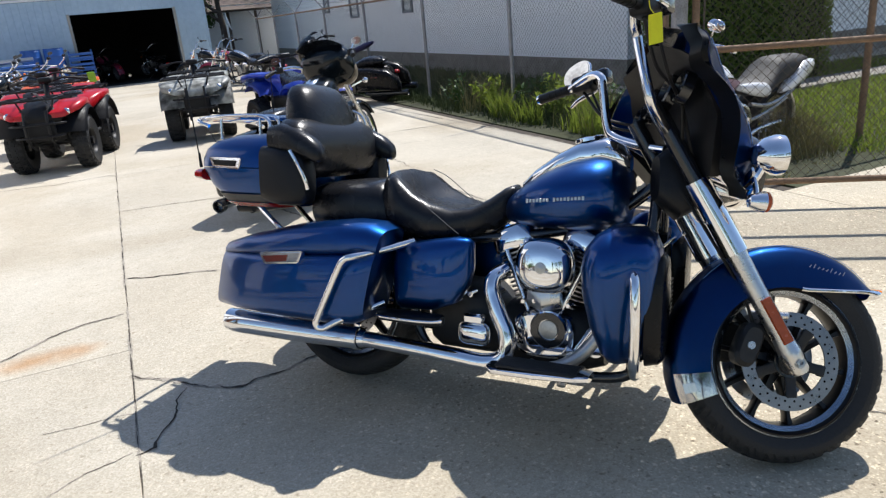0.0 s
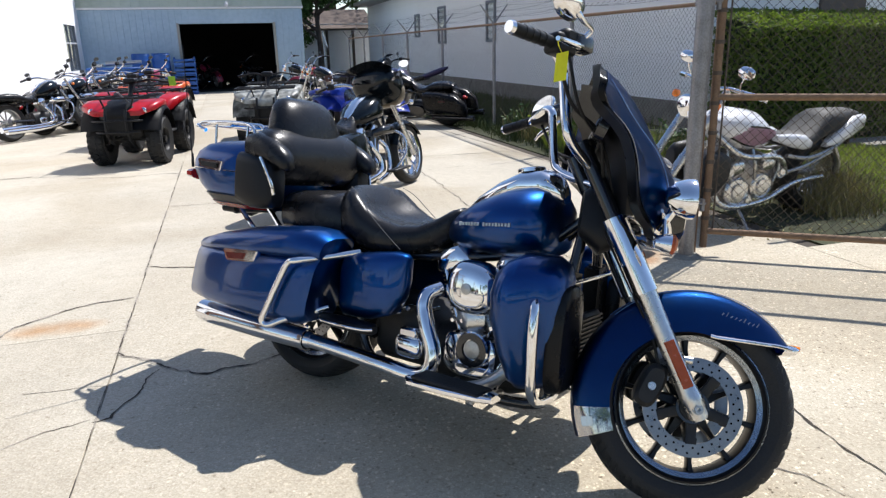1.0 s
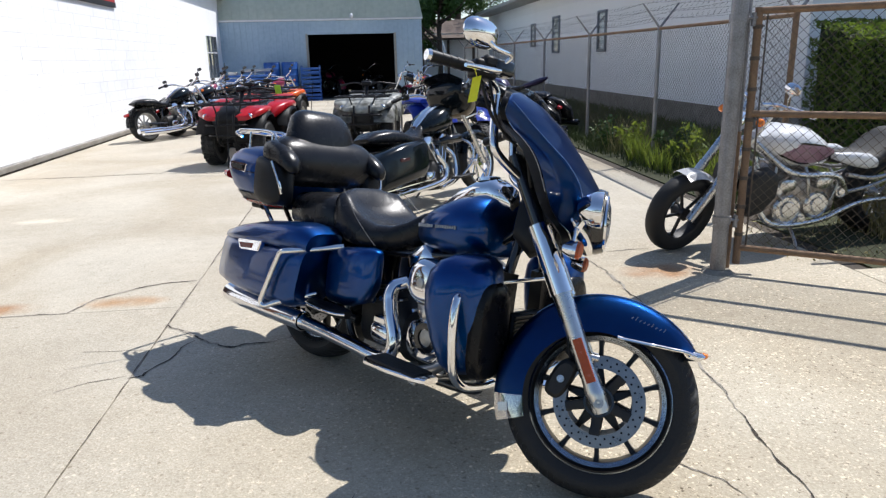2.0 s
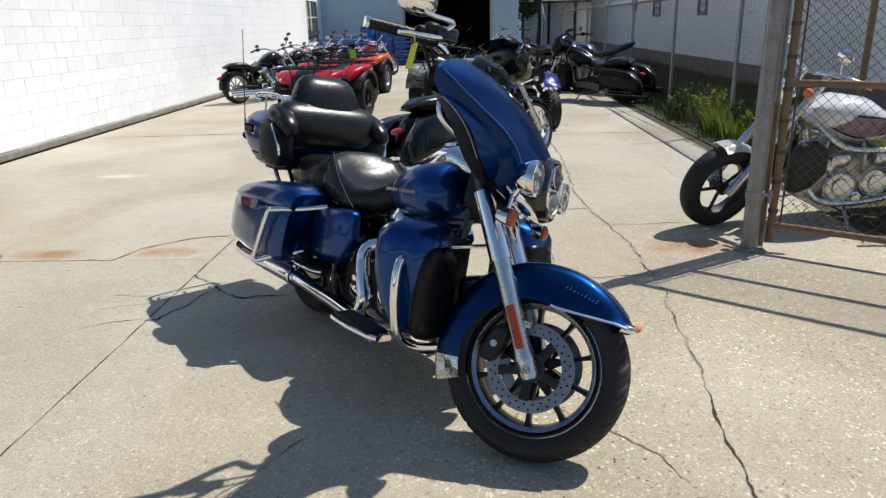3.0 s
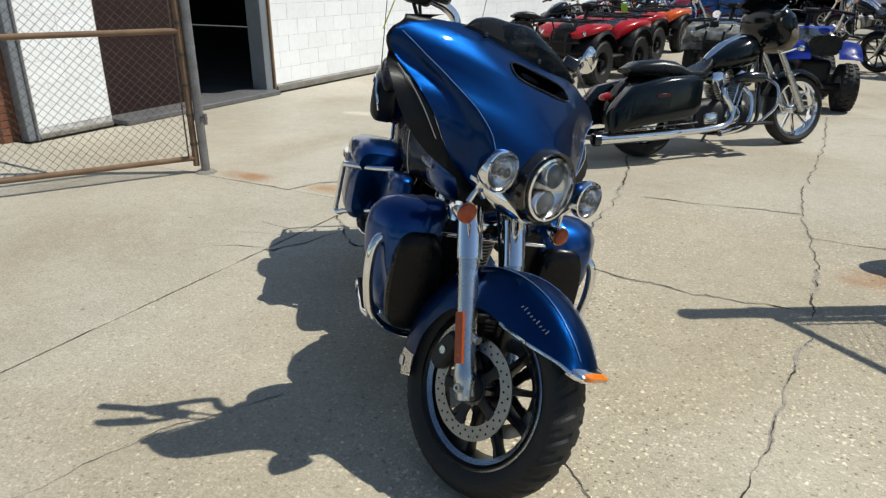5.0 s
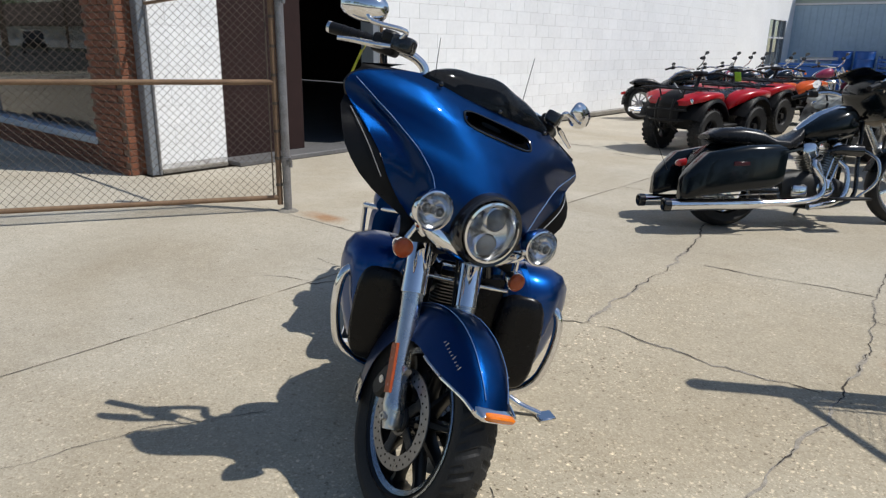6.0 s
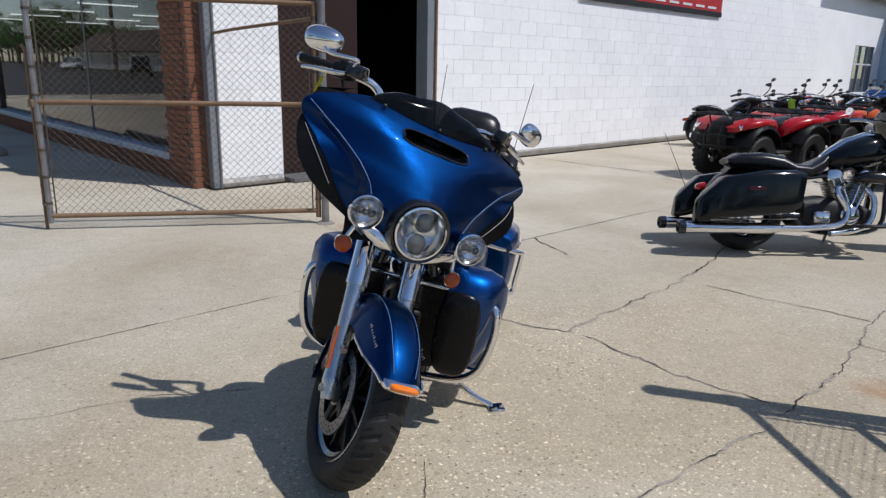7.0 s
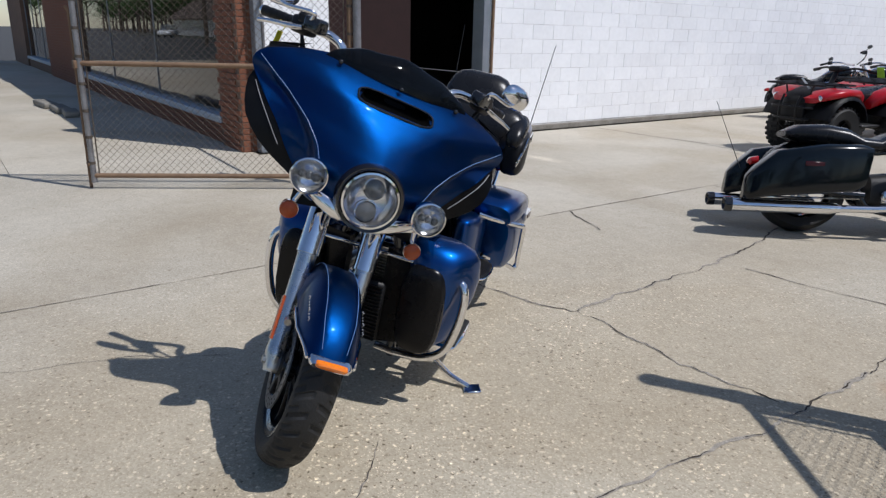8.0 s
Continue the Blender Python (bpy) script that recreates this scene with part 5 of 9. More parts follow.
# handlebar, grips, levers, mirrors
for s in (-1, 1):
    bm = bmesh.new()
    tube(bm, [(1.225, 0.045 * s, 0.955), (1.17, 0.115 * s, 0.980), (1.10, 0.200 * s, 1.025), (1.078, 0.220 * s, 1.070), (1.055, 0.205 * s, 1.190), (1.046, 0.205 * s, 1.236), (1.026, 0.250 * s, 1.258), (1.00, 0.330 * s, 1.255), (0.975, 0.398 * s, 1.245)], 0.0155, 14)
    B("handlebar", bm, M_CHROME, "tall chrome handlebar", None, True)
    g0, g1 = Vector((0.982, 0.388 * s, 1.248)), Vector((0.883, 0.486 * s, 1.230))
    gd = (g1 - g0).normalized()
    bm = bmesh.new()
    rod(bm, g0 - gd * 0.02, g1, 0.0175, 0.019, 16)
    for i in range(4):
        rod(bm, g0 + gd * (0.015 + 0.026 * i), g0 + gd * (0.022 + 0.026 * i), 0.0200, 0.0200, 16)
    grip = B("grip", bm, M_MATT, "black rubber grip", None, True)
    bm = bmesh.new()
    rod(bm, g1, g1 + gd * 0.012, 0.020, 0.017, 16)
    B("grip_cap", bm, M_CHROME, "chrome grip end", grip, True)
    bm = bmesh.new()
    hc = g0 - gd * 0.055
    add_box(bm, (0, 0, 0), (0.062, 0.060, 0.085), ALONG(hc, gd), 0.014)
    add_box(bm, (0.0, 0.035, 0.0), (0.045, 0.04, 0.055), ALONG(hc + Vector((0.02, 0, -0.008)), gd), 0.010)
    B("switch_housing", bm, M_MATT, "black switch housing", None, True)
    bm = bmesh.new()
    add_box(bm, (0, 0, 0), (0.055, 0.05, 0.075), ALONG(hc + Vector((0.055, -0.03 * s, 0.022)), gd), 0.012)
    res = B("reservoir", bm, M_BLACK, "", None, True)
    fwd = Vector((0.62, 0.78 * s, 0))
    bm = bmesh.new()
    p0 = hc + Vector((0.06, 0.01 * s, 0.0))
    tube(bm, [p0, p0 + gd * 0.05 + Vector((0.018, 0, -0.006)), p0 + gd * 0.12 + Vector((0.028, 0.012 * s, -0.014)), p0 + gd * 0.175 + Vector((0.05, 0.018 * s, -0.022))], [0.008, 0.010, 0.008, 0.0065], 10)
    B("lever", bm, M_CHROME, "polished lever", None, True)
    # mirror
    bm = bmesh.new()
    m0 = hc + Vector((0.06, -0.01 * s, 0.03))
    mc = Vector((1.020, 0.462 * s, 1.330))
    tube(bm, [m0, m0 + Vector((0.02, 0.004 * s, 0.03)), mc + Vector((0.045, -0.025 * s, -0.03)), mc + Vector((0.015, 0, 0))], [0.008, 0.008, 0.009], 10)
    mir = B("mirror", bm, M_CHROME, "chrome mirror on a curved stem", None, True)
    bm = bmesh.new()
    md = Vector((-1, -0.58 * s, 0.06)).normalized()
    ax = Vector((-0.58 * s, 1, -0.18 * s)).normalized()
    up = md.cross(ax)
    rings = [oval(mc + md * o, ax, up, a, b, 2.4, 28) for o, a, b in ((-0.036, 0.012, 0.008), (-0.030, 0.045, 0.026), (-0.016, 0.066, 0.040), (0.0, 0.074, 0.046), (0.008, 0.072, 0.045))]
    loft(bm, rings)
    B("mirror_shell", bm, M_CHROME, "", mir, True)
    bm = bmesh.new()
    loft(bm, [oval(mc + md * 0.0085, ax, up, 0.067, 0.041, 2.4, 28), oval(mc + md * 0.0095, ax, up, 0.067, 0.041, 2.4, 28)])
    B("mirror_glass", bm, M_MIRROR, "", mir, True)
    bm = bmesh.new()
    tube(bm, [hc + Vector((0.0, 0, -0.03)), hc + Vector((0.06, -0.07 * s, -0.14)), (1.18, 0.20 * s, 1.06), (1.22, 0.12 * s, 0.95)], 0.006, 8)
    tube(bm, [hc + Vector((0.03, 0, -0.03)), hc + Vector((0.085, -0.05 * s, -0.16)), (1.20, 0.17 * s, 1.03), (1.26, 0.10 * s, 0.90)], 0.005, 8)
    B("cable", bm, M_MATT, "black control cables", None, True)

# fuel tank
bm = bmesh.new()
sections(bm, [(0.665, 0.030, 0.700, 0.745), (0.70, 0.095, 0.688, 0.790), (0.76, 0.150, 0.678, 0.835), (0.84, 0.190, 0.674, 0.880), (0.93, 0.205, 0.672, 0.915), (1.01, 0.198, 0.676, 0.930), (1.07, 0.172, 0.684, 0.920), (1.105, 0.125, 0.70, 0.885), (1.118, 0.06, 0.73, 0.84)], 2.5, 32)
tank = B("fuel_tank", bm, M_BLUE, "blue teardrop fuel tank with a chrome console", None, False, 60)
bm = bmesh.new()
sections(bm, [(0.73, 0.020, 0.79, 0.832), (0.78, 0.050, 0.82, 0.878), (0.87, 0.068, 0.86, 0.940), (0.95, 0.076, 0.88, 0.980), (1.03, 0.074, 0.89, 0.992), (1.085, 0.055, 0.88, 0.965), (1.11, 0.03, 0.88, 0.93)], 2.6, 24)
console = B("tank_console", bm, M_CHROME, "chrome tank console with the filler door", tank)
bm = bmesh.new()
lathe(bm, [(0.0, 0.0), (0.05, 0.0), (0.05, 0.010), (0.044, 0.014), (0.0, 0.016)], ALONG((0.965, 0, 0.979), (-0.2, 0, 1)), 28)
B("filler_door", bm, M_CHROME, "", console)
for s in (-1, 1):
    bm = bmesh.new()
    for i in range(17):
        if i in (7,):
            continue
        x = 0.812 + 0.0118 * i
        add_box(bm, (x, (0.2005 + 0.0045 * math.sin((x - 0.80) / 0.22 * math.pi)) * s, 0.782 + 0.018 * (x - 0.81) / 0.2), (0.0085, 0.004, 0.011 if i % 4 else 0.014), None, 0.001)
    B("badge_bar", bm, M_BADGE, "silver tank lettering as bars", tank)

# seat, backrest, tour pack
bm = bmesh.new()
sections(bm, [(-0.12, 0.13, 0.66, 0.78), (-0.08, 0.19, 0.64, 0.815), (0.05, 0.205, 0.63, 0.828), (0.16, 0.208, 0.62, 0.832), (0.22, 0.200, 0.615, 0.835), (0.26, 0.190, 0.612, 0.80)], 3.2, 28)
seat = B("seat", bm, M_VINYL, "black two-up vinyl seat", None, False, 60)
# rider's bucket: a dished shell. Rows: x, half width, bottom, top, depth of the dish
BUCKET = ((0.215, 0.150, 0.64, 0.840, 0.0), (0.240, 0.185, 0.625, 0.874, 0.006), (0.275, 0.204, 0.615, 0.880, 0.030), (0.31, 0.210, 0.610, 0.858, 0.062), (0.36, 0.214, 0.606, 0.815, 0.060), (0.43, 0.212, 0.604, 0.775, 0.040), (0.51, 0.198, 0.61, 0.752, 0.022), (0.58, 0.160, 0.63, 0.756, 0.010), (0.63, 0.115, 0.65, 0.782, 0.0), (0.67, 0.080, 0.68, 0.812, 0.0), (0.70, 0.060, 0.72, 0.822, 0.0), (0.715, 0.035, 0.76, 0.812, 0.0))
bm = bmesh.new()
rings = []
for x, w, zb, zt, dish in BUCKET:
    ring = []
    for p in oval((x, 0, (zb + zt) / 2), (0, 1, 0), (0, 0, 1), w, (zt - zb) / 2, 2.8, 36):
        if p.z > (zb + zt) / 2:
            p.z -= dish * max(0.0, 1 - (p.y / (w * 0.80)) ** 2)
        ring.append(p)
    rings.append(ring)
loft(bm, rings)
B("rider_seat", bm, M_VINYL, "", seat, False, 60)
for s in (-1, 1):
    bm = bmesh.new()
    tube(bm, [(0.275, 0.165 * s, 0.862), (0.33, 0.185 * s, 0.832), (0.41, 0.200 * s, 0.765), (0.50, 0.205 * s, 0.70), (0.56, 0.20 * s, 0.655)], 0.0017, 6)
    B("piping", bm, material("grey_piping", (0.10, 0.10, 0.10), None, 0.5) if s < 0 else bpy.data.materials["grey_piping"], "", seat)
# backrest: wide lumbar pad with wings and a head pad
bm = bmesh.new()
rings = []
for z, w, x0, x1 in ((0.835, 0.225, -0.16, -0.055), (0.87, 0.255, -0.18, -0.020), (0.93, 0.275, -0.20, -0.005), (0.985, 0.285, -0.21, -0.012), (1.03, 0.272, -0.215, -0.04), (1.058, 0.235, -0.215, -0.075), (1.068, 0.18, -0.205, -0.10)):
    ring = []
    for p in oval(((x0 + x1) / 2, 0, z), (0, 1, 0), (1, 0, 0), w, (x1 - x0) / 2, 3.0, 36):
        if p.x > (x0 + x1) / 2:
            p.x -= 0.022 * (1 - (p.y / w) ** 2)
        ring.append(p)
    rings.append(ring)
loft(bm, rings)
back = B("backrest", bm, M_VINYL, "black padded backrest with arm wings", None, False, 60)
bm = bmesh.new()
rings = [oval(((x0 + x1) / 2, 0, z), (0, 1, 0), (1, 0, 0), w, (x1 - x0) / 2, 2.8, 28) for z, w, x0, x1 in ((1.035, 0.190, -0.235, -0.075), (1.07, 0.186, -0.245, -0.080), (1.12, 0.172, -0.250, -0.096), (1.165, 0.152, -0.25, -0.120), (1.192, 0.125, -0.245, -0.150), (1.205, 0.08, -0.23, -0.18))]
loft(bm, rings)
B("head_pad", bm, M_VINYL, "", back, False, 60)
for s in (-1, 1):
    bm = bmesh.new()
    rings = [oval((x, (0.254 + 0.05 * max(0.0, x + 0.08)) * s, z), (0, 1, 0), (0, 0, 1), a, b, 2.4, 20) for x, z, a, b in ((-0.21, 0.985, 0.036, 0.050), (-0.15, 0.985, 0.048, 0.060), (-0.08, 0.972, 0.050, 0.054), (-0.02, 0.950, 0.046, 0.046), (0.018, 0.930, 0.036, 0.036), (0.032, 0.922, 0.016, 0.018))]
    loft(bm, rings)
    B("armrest", bm, M_VINYL, "black padded armrest", back, False, 60)
    bm = bmesh.new()
    rings = [oval((x, 0.262 * s, z), (0, 1, 0), (0, 0, 1), a, b, 4, 20) for x, z, a, b in ((-0.235, 0.855, 0.050, 0.105), (-0.16, 0.845, 0.062, 0.110), (-0.09, 0.838, 0.060, 0.103), (-0.045, 0.830, 0.050, 0.088), (-0.030, 0.828, 0.035, 0.065))]
    loft(bm, rings)
    pod = B("speaker_pod", bm, M_MATT, "black speaker pod beside the backrest")
    bm = bmesh.new()
    tube(bm, [(-0.075, 0.322 * s, 0.945), (-0.048, 0.318 * s, 0.90), (-0.025, 0.305 * s, 0.84), (-0.02, 0.295 * s, 0.80)], 0.007, 8)
    B("trim", bm, M_CHROME, "chrome pod trim", pod)

bm = bmesh.new()
rings = [oval(((x0 + x1) / 2, 0, z), (0, 1, 0), (1, 0, 0), w, (x1 - x0) / 2, 3.6, 40) for z, w, x0, x1 in ((0.715, 0.205, -0.50, -0.16), (0.735, 0.235, -0.535, -0.15), (0.80, 0.275, -0.595, -0.145), (0.855, 0.290, -0.625, -0.14), (0.872, 0.292, -0.632, -0.14))]
loft(bm, rings)
pack = B("tour_pack", bm, M_BLUE, "blue top box with a dark band", None, False, 50)
bm = bmesh.new()
rings = [oval(((x0 + x1) / 2, 0, z), (0, 1, 0), (1, 0, 0), w, (x1 - x0) / 2, 3.4, 40) for z, w, x0, x1 in ((0.876, 0.294, -0.636, -0.138), (0.905, 0.293, -0.636, -0.14), (0.945, 0.282, -0.618, -0.145), (0.978, 0.255, -0.575, -0.155), (1.0, 0.20, -0.50, -0.17), (1.008, 0.12, -0.42, -0.20))]
loft(bm, rings)
B("lid", bm, M_BLUE, "domed blue lid", pack, False, 60)
bm = bmesh.new()
rings = [oval(((x0 + x1) / 2, 0, z), (0, 1, 0), (1, 0, 0), w, (x1 - x0) / 2, 3.6, 40) for z, w, x0, x1 in ((0.737, 0.2405, -0.542, -0.1475), (0.768, 0.262, -0.571, -0.1455))]
loft(bm, rings, False)
bmesh.ops.solidify(bm, geom=bm.faces[:], thickness=0.003)
B("grey_band", bm, material("grey_lower_band", (0.10, 0.105, 0.12), None, 0.35, 0.3, coat=0.5), "dark grey lower band", pack)
bm = bmesh.new()
rings = [oval(((x0 + x1) / 2, 0, z), (0, 1, 0), (1, 0, 0), w, (x1 - x0) / 2, 3.6, 40) for z, w, x0, x1 in ((0.716, 0.222, -0.520, -0.165), (0.733, 0.243, -0.544, -0.160))]
loft(bm, rings, False)
bmesh.ops.solidify(bm, geom=bm.faces[:], thickness=0.004)
B("red_strip", bm, M_RED, "thin red light strip", pack)
for s in (-1, 1):
    bm = bmesh.new()
    q = [Vector((x, (0.296 - (0.012 if x < -0.44 else 0.0)) * s, z)) for x, z in ((-0.515, 0.915), (-0.335, 0.912), (-0.348, 0.868), (-0.495, 0.876))]
    loft(bm, [[p + Vector((0, -0.012 * s, 0)) for p in q], [p + Vector((0, 0.006 * s, 0)) for p in q]])
    bmesh.ops.bevel(bm, geom=bm.edges[:], offset=0.004, segments=2, affect="EDGES")
    bez = B("side_light", bm, M_CHROME, "chrome bezel with a small lamp", pack)
    bm = bmesh.new()
    q = [Vector((x, (0.303 - (0.012 if x < -0.44 else 0.0)) * s, z)) for x, z in ((-0.49, 0.905), (-0.36, 0.902), (-0.368, 0.880), (-0.478, 0.884))]
    loft(bm, [q, [p + Vector((0, 0.003 * s, 0)) for p in q]])
    B("lens", bm, M_MATT, "", bez)
for y in (-0.17, 0.17):
    bm = bmesh.new()
    rings = [oval((x, y, 0.842), (0, 1, 0), (0, 0, 1), a, b, 3, 16) for x, a, b in ((-0.585, 0.095, 0.028), (-0.632, 0.085, 0.022), (-0.640, 0.06, 0.013))]
    loft(bm, rings)
    B("tail_lamp", bm, M_RED, "red tail lamp on the top box", pack)
bm = bmesh.new()
for y in (-0.13, 0.0, 0.13):
    tube(bm, [(-0.66, y, 1.062), (-0.60, y, 1.070), (-0.35, y, 1.078), (-0.29, y, 1.070), (-0.27, y, 1.02)], 0.0075, 8)
tube(bm, [(-0.62, -0.17, 1.04), (-0.685, -0.16, 1.062), (-0.70, 0.0, 1.066), (-0.685, 0.16, 1.062), (-0.62, 0.17, 1.04)], 0.0085, 10)
for y in (-0.17, 0.17):
    tube(bm, [(-0.685, y * 0.94, 1.062), (-0.60, y, 1.075), (-0.33, y, 1.075), (-0.28, y, 1.01)], 0.0085, 10)
tube(bm, [(-0.45, -0.17, 1.072), (-0.45, 0.17, 1.072)], 0.007, 8)
for x in (-0.57, -0.36):
    for y in (-0.15, 0.15):
        rod(bm, (x, y, 0.985), (x, y, 1.072), 0.006)
B("luggage_rack", bm, M_CHROME, "chrome luggage rack on the top box")
for s in (-1, 1):
    bm = bmesh.new()
    rod(bm, (-0.60, 0.245 * s, 0.87), (-0.665, 0.275 * s, 1.40), 0.0032, 0.0018, 6)
    rod(bm, (-0.60, 0.245 * s, 0.87), (-0.605, 0.248 * s, 0.93), 0.007, 0.005, 8)
    B("antenna", bm, M_MATT, "thin black whip antenna")
for s in (-1, 1):
    bm = bmesh.new()
    tube(bm, [(-0.40, 0.16 * s, 0.735), (-0.30, 0.17 * s, 0.66), (-0.22, 0.175 * s, 0.60)], 0.011, 8)
    tube(bm, [(-0.18, 0.17 * s, 0.73), (-0.10, 0.175 * s, 0.66), (-0.04, 0.175 * s, 0.60)], 0.011, 8)
    tube(bm, [(-0.22, 0.175 * s, 0.60), (-0.04, 0.175 * s, 0.60)], 0.010, 8, False)
    B("pack_stay", bm, M_CHROME, "chrome stay under the top box")
bm = bmesh.new()
tube(bm, [(-0.45, -0.12, 0.69), (-0.47, -0.05, 0.69), (-0.47, 0.05, 0.69), (-0.45, 0.12, 0.69)], 0.017, 12)
rod(bm, (-0.43, -0.13, 0.70), (-0.50, -0.14, 0.70), 0.02)
B("rear_stay", bm, M_MATT)

# rear fender and frame
bm = bmesh.new()
rows = []
for i in range(20):
    a = radians(20 + 150 * i / 19)
    c = Vector((math.cos(a), 0, math.sin(a)))
    rows.append([Vector((0, 0, 0.325)) + c * (0.365 - 0.11 * max(0, abs(u) - 0.35) ** 2) + Vector((0, 0.125 * u, 0)) for u in [-1 + j / 5 for j in range(11)]])
loft(bm, rows, False, False)
bmesh.ops.solidify(bm, geom=bm.faces[:], thickness=0.004)
B("rear_fender", bm, M_BLACK, "black rear fender", None, False, 60)
bm = bmesh.new()
for s in (-1, 1):
    tube(bm, [(1.21, 0.05 * s, 0.86), (1.20, 0.12 * s, 0.60), (1.17, 0.14 * s, 0.30), (1.10, 0.14 * s, 0.195), (0.60, 0.14 * s, 0.185), (0.40, 0.14 * s, 0.22), (0.34, 0.13 * s, 0.45), (0.40, 0.10 * s, 0.64)], 0.019, 10)
    tube(bm, [(1.25, 0.03 * s, 0.88), (1.0, 0.05 * s, 0.70), (0.60, 0.09 * s, 0.63), (0.10, 0.14 * s, 0.60), (-0.25, 0.14 * s, 0.58)], 0.018, 10)
    tube(bm, [(0.42, 0.13 * s, 0.30), (0.20, 0.14 * s, 0.32), (-0.03, 0.14 * s, 0.325)], 0.024, 10)
tube(bm, [(1.33, 0, 0.76), (1.24, 0, 0.95)], 0.036, 14, False)
B("frame", bm, M_BLACK, "black tubular frame")

# saddlebags
def lean_back(bm, by=0.24, z0=0.575):
    """Slants a body's ends: what lies lower lies further back."""
    for v in bm.verts:
        v.co.x += by * (v.co.z - z0)


for s in (-1, 1):
    n = "saddlebag"
    bm = bmesh.new()
    rings = []
    for x, y0, y1, z0, z1 in ((-0.415, 0.21, 0.325, 0.345, 0.545), (-0.39, 0.19, 0.352, 0.325, 0.560), (-0.25, 0.175, 0.392, 0.320, 0.566), (-0.05, 0.17, 0.412, 0.318, 0.578), (0.15, 0.17, 0.415, 0.318, 0.592), (0.28, 0.18, 0.405, 0.325, 0.602), (0.318, 0.20, 0.385, 0.345, 0.598)):
        rings.append(oval((x, s * (y0 + y1) / 2, (z0 + z1) / 2), (0, 1, 0), (0, 0, 1), (y1 - y0) / 2, (z1 - z0) / 2, 4.5, 28))
    loft(bm, rings)
    lean_back(bm)
    bag = B(n, bm, M_BLUE, "blue hard saddlebag with a bright lid", None, False, 50)
    bm = bmesh.new()
    rings = []
    for x, y0, y1, z0, z1 in ((-0.405, 0.21, 0.330, 0.556, 0.572), (-0.38, 0.19, 0.356, 0.562, 0.590), (-0.25, 0.175, 0.394, 0.570, 0.630), (-0.05, 0.17, 0.414, 0.582, 0.676), (0.15, 0.17, 0.416, 0.596, 0.698), (0.27, 0.18, 0.406, 0.606, 0.694), (0.322, 0.20, 0.385, 0.606, 0.670)):
        ring = []
        for p in oval((x, s * (y0 + y1) / 2, (z0 + z1) / 2), (0, 1, 0), (0, 0, 1), (y1 - y0) / 2, (z1 - z0) / 2, 3.6, 28):
            t = max(0.0, (p.z - z0) / max(z1 - z0, 1e-3))
            if t < 0.5:
                p.z -= 0.024 * (1 - 2 * t)
            p.y -= s * 0.035 * t * t * max(0.0, (abs(p.y) - (y0 + y1) / 2) / ((y1 - y0) / 2))
            ring.append(p)
        rings.append(ring)
    loft(bm, rings)
    lean_back(bm)
    B("lid", bm, M_BLUE, "blue saddlebag lid", bag, False, 55)
    bm = bmesh.new()
    q = [Vector((x, s * 0.412, z)) for x, z in ((-0.158, 0.572), (0.045, 0.590), (0.022, 0.542), (-0.135, 0.528))]
    loft(bm, [[p + Vector((0, -0.02 * s, 0)) for p in q], [p + Vector((0, 0.010 * s, 0)) for p in q]])
    bmesh.ops.bevel(bm, geom=bm.edges[:], offset=0.005, segments=2, affect="EDGES")
    la = B("latch", bm, M_CHROME, "chrome latch with a dark red reflector", bag)
    bm = bmesh.new()
    q = [Vector((x, s * 0.4215, z)) for x, z in ((-0.135, 0.560), (-0.02, 0.572), (-0.03, 0.548), (-0.12, 0.538))]
    loft(bm, [q, [p + Vector((0, 0.003 * s, 0)) for p in q]])
    B("reflector", bm, material("dark_red_reflector", (0.16, 0.02, 0.015), None, 0.2) if s < 0 else bpy.data.materials["dark_red_reflector"], "", la)
    # grey lower shade panel and guard rails
    bm = bmesh.new()
    tube(bm, [(0.40, 0.235 * s, 0.625), (0.33, 0.33 * s, 0.602), (0.27, 0.425 * s, 0.588), (0.235, 0.438 * s, 0.575), (0.205, 0.44 * s, 0.53), (0.125, 0.44 * s, 0.37), (0.112, 0.44 * s, 0.335), (0.13, 0.43 * s, 0.318), (0.18, 0.39 * s, 0.345), (0.30, 0.28 * s, 0.40)], 0.0125, 12)
    B("saddlebag_guard", bm, M_CHROME, "chrome guard rail round the saddlebag")

# side covers
for s in (-1, 1):
    bm = bmesh.new()
    rings = [oval((x, 0.215 * s, (z0 + z1) / 2), (0, 1, 0), (0, 0, 1), w, (z1 - z0) / 2, 4, 20) for x, w, z0, z1 in ((0.335, 0.050, 0.385, 0.600), (0.355, 0.060, 0.372, 0.618), (0.48, 0.062, 0.380, 0.638), (0.56, 0.052, 0.41, 0.648), (0.605, 0.034, 0.47, 0.645), (0.625, 0.016, 0.53, 0.635))]
    loft(bm, rings)
    B("side_cover", bm, M_BLUE, "blue side cover under the seat", None, False, 60)

# engine
bm = bmesh.new()
sections(bm, [(0.66, 0.10, 0.19, 0.33), (0.70, 0.125, 0.175, 0.40), (0.85, 0.13, 0.17, 0.43), (1.00, 0.125, 0.18, 0.40), (1.06, 0.09, 0.20, 0.33)], 3, 24)
B("crankcase", bm, M_ENGINE, "black crankcase")
bm = bmesh.new()
sections(bm, [(0.40, 0.10, 0.22, 0.42), (0.45, 0.135, 0.20, 0.46), (0.62, 0.135, 0.20, 0.45), (0.70, 0.11, 0.20, 0.38)], 4, 24)
B("gearbox", bm, M_ENGINE, "black gearbox case")
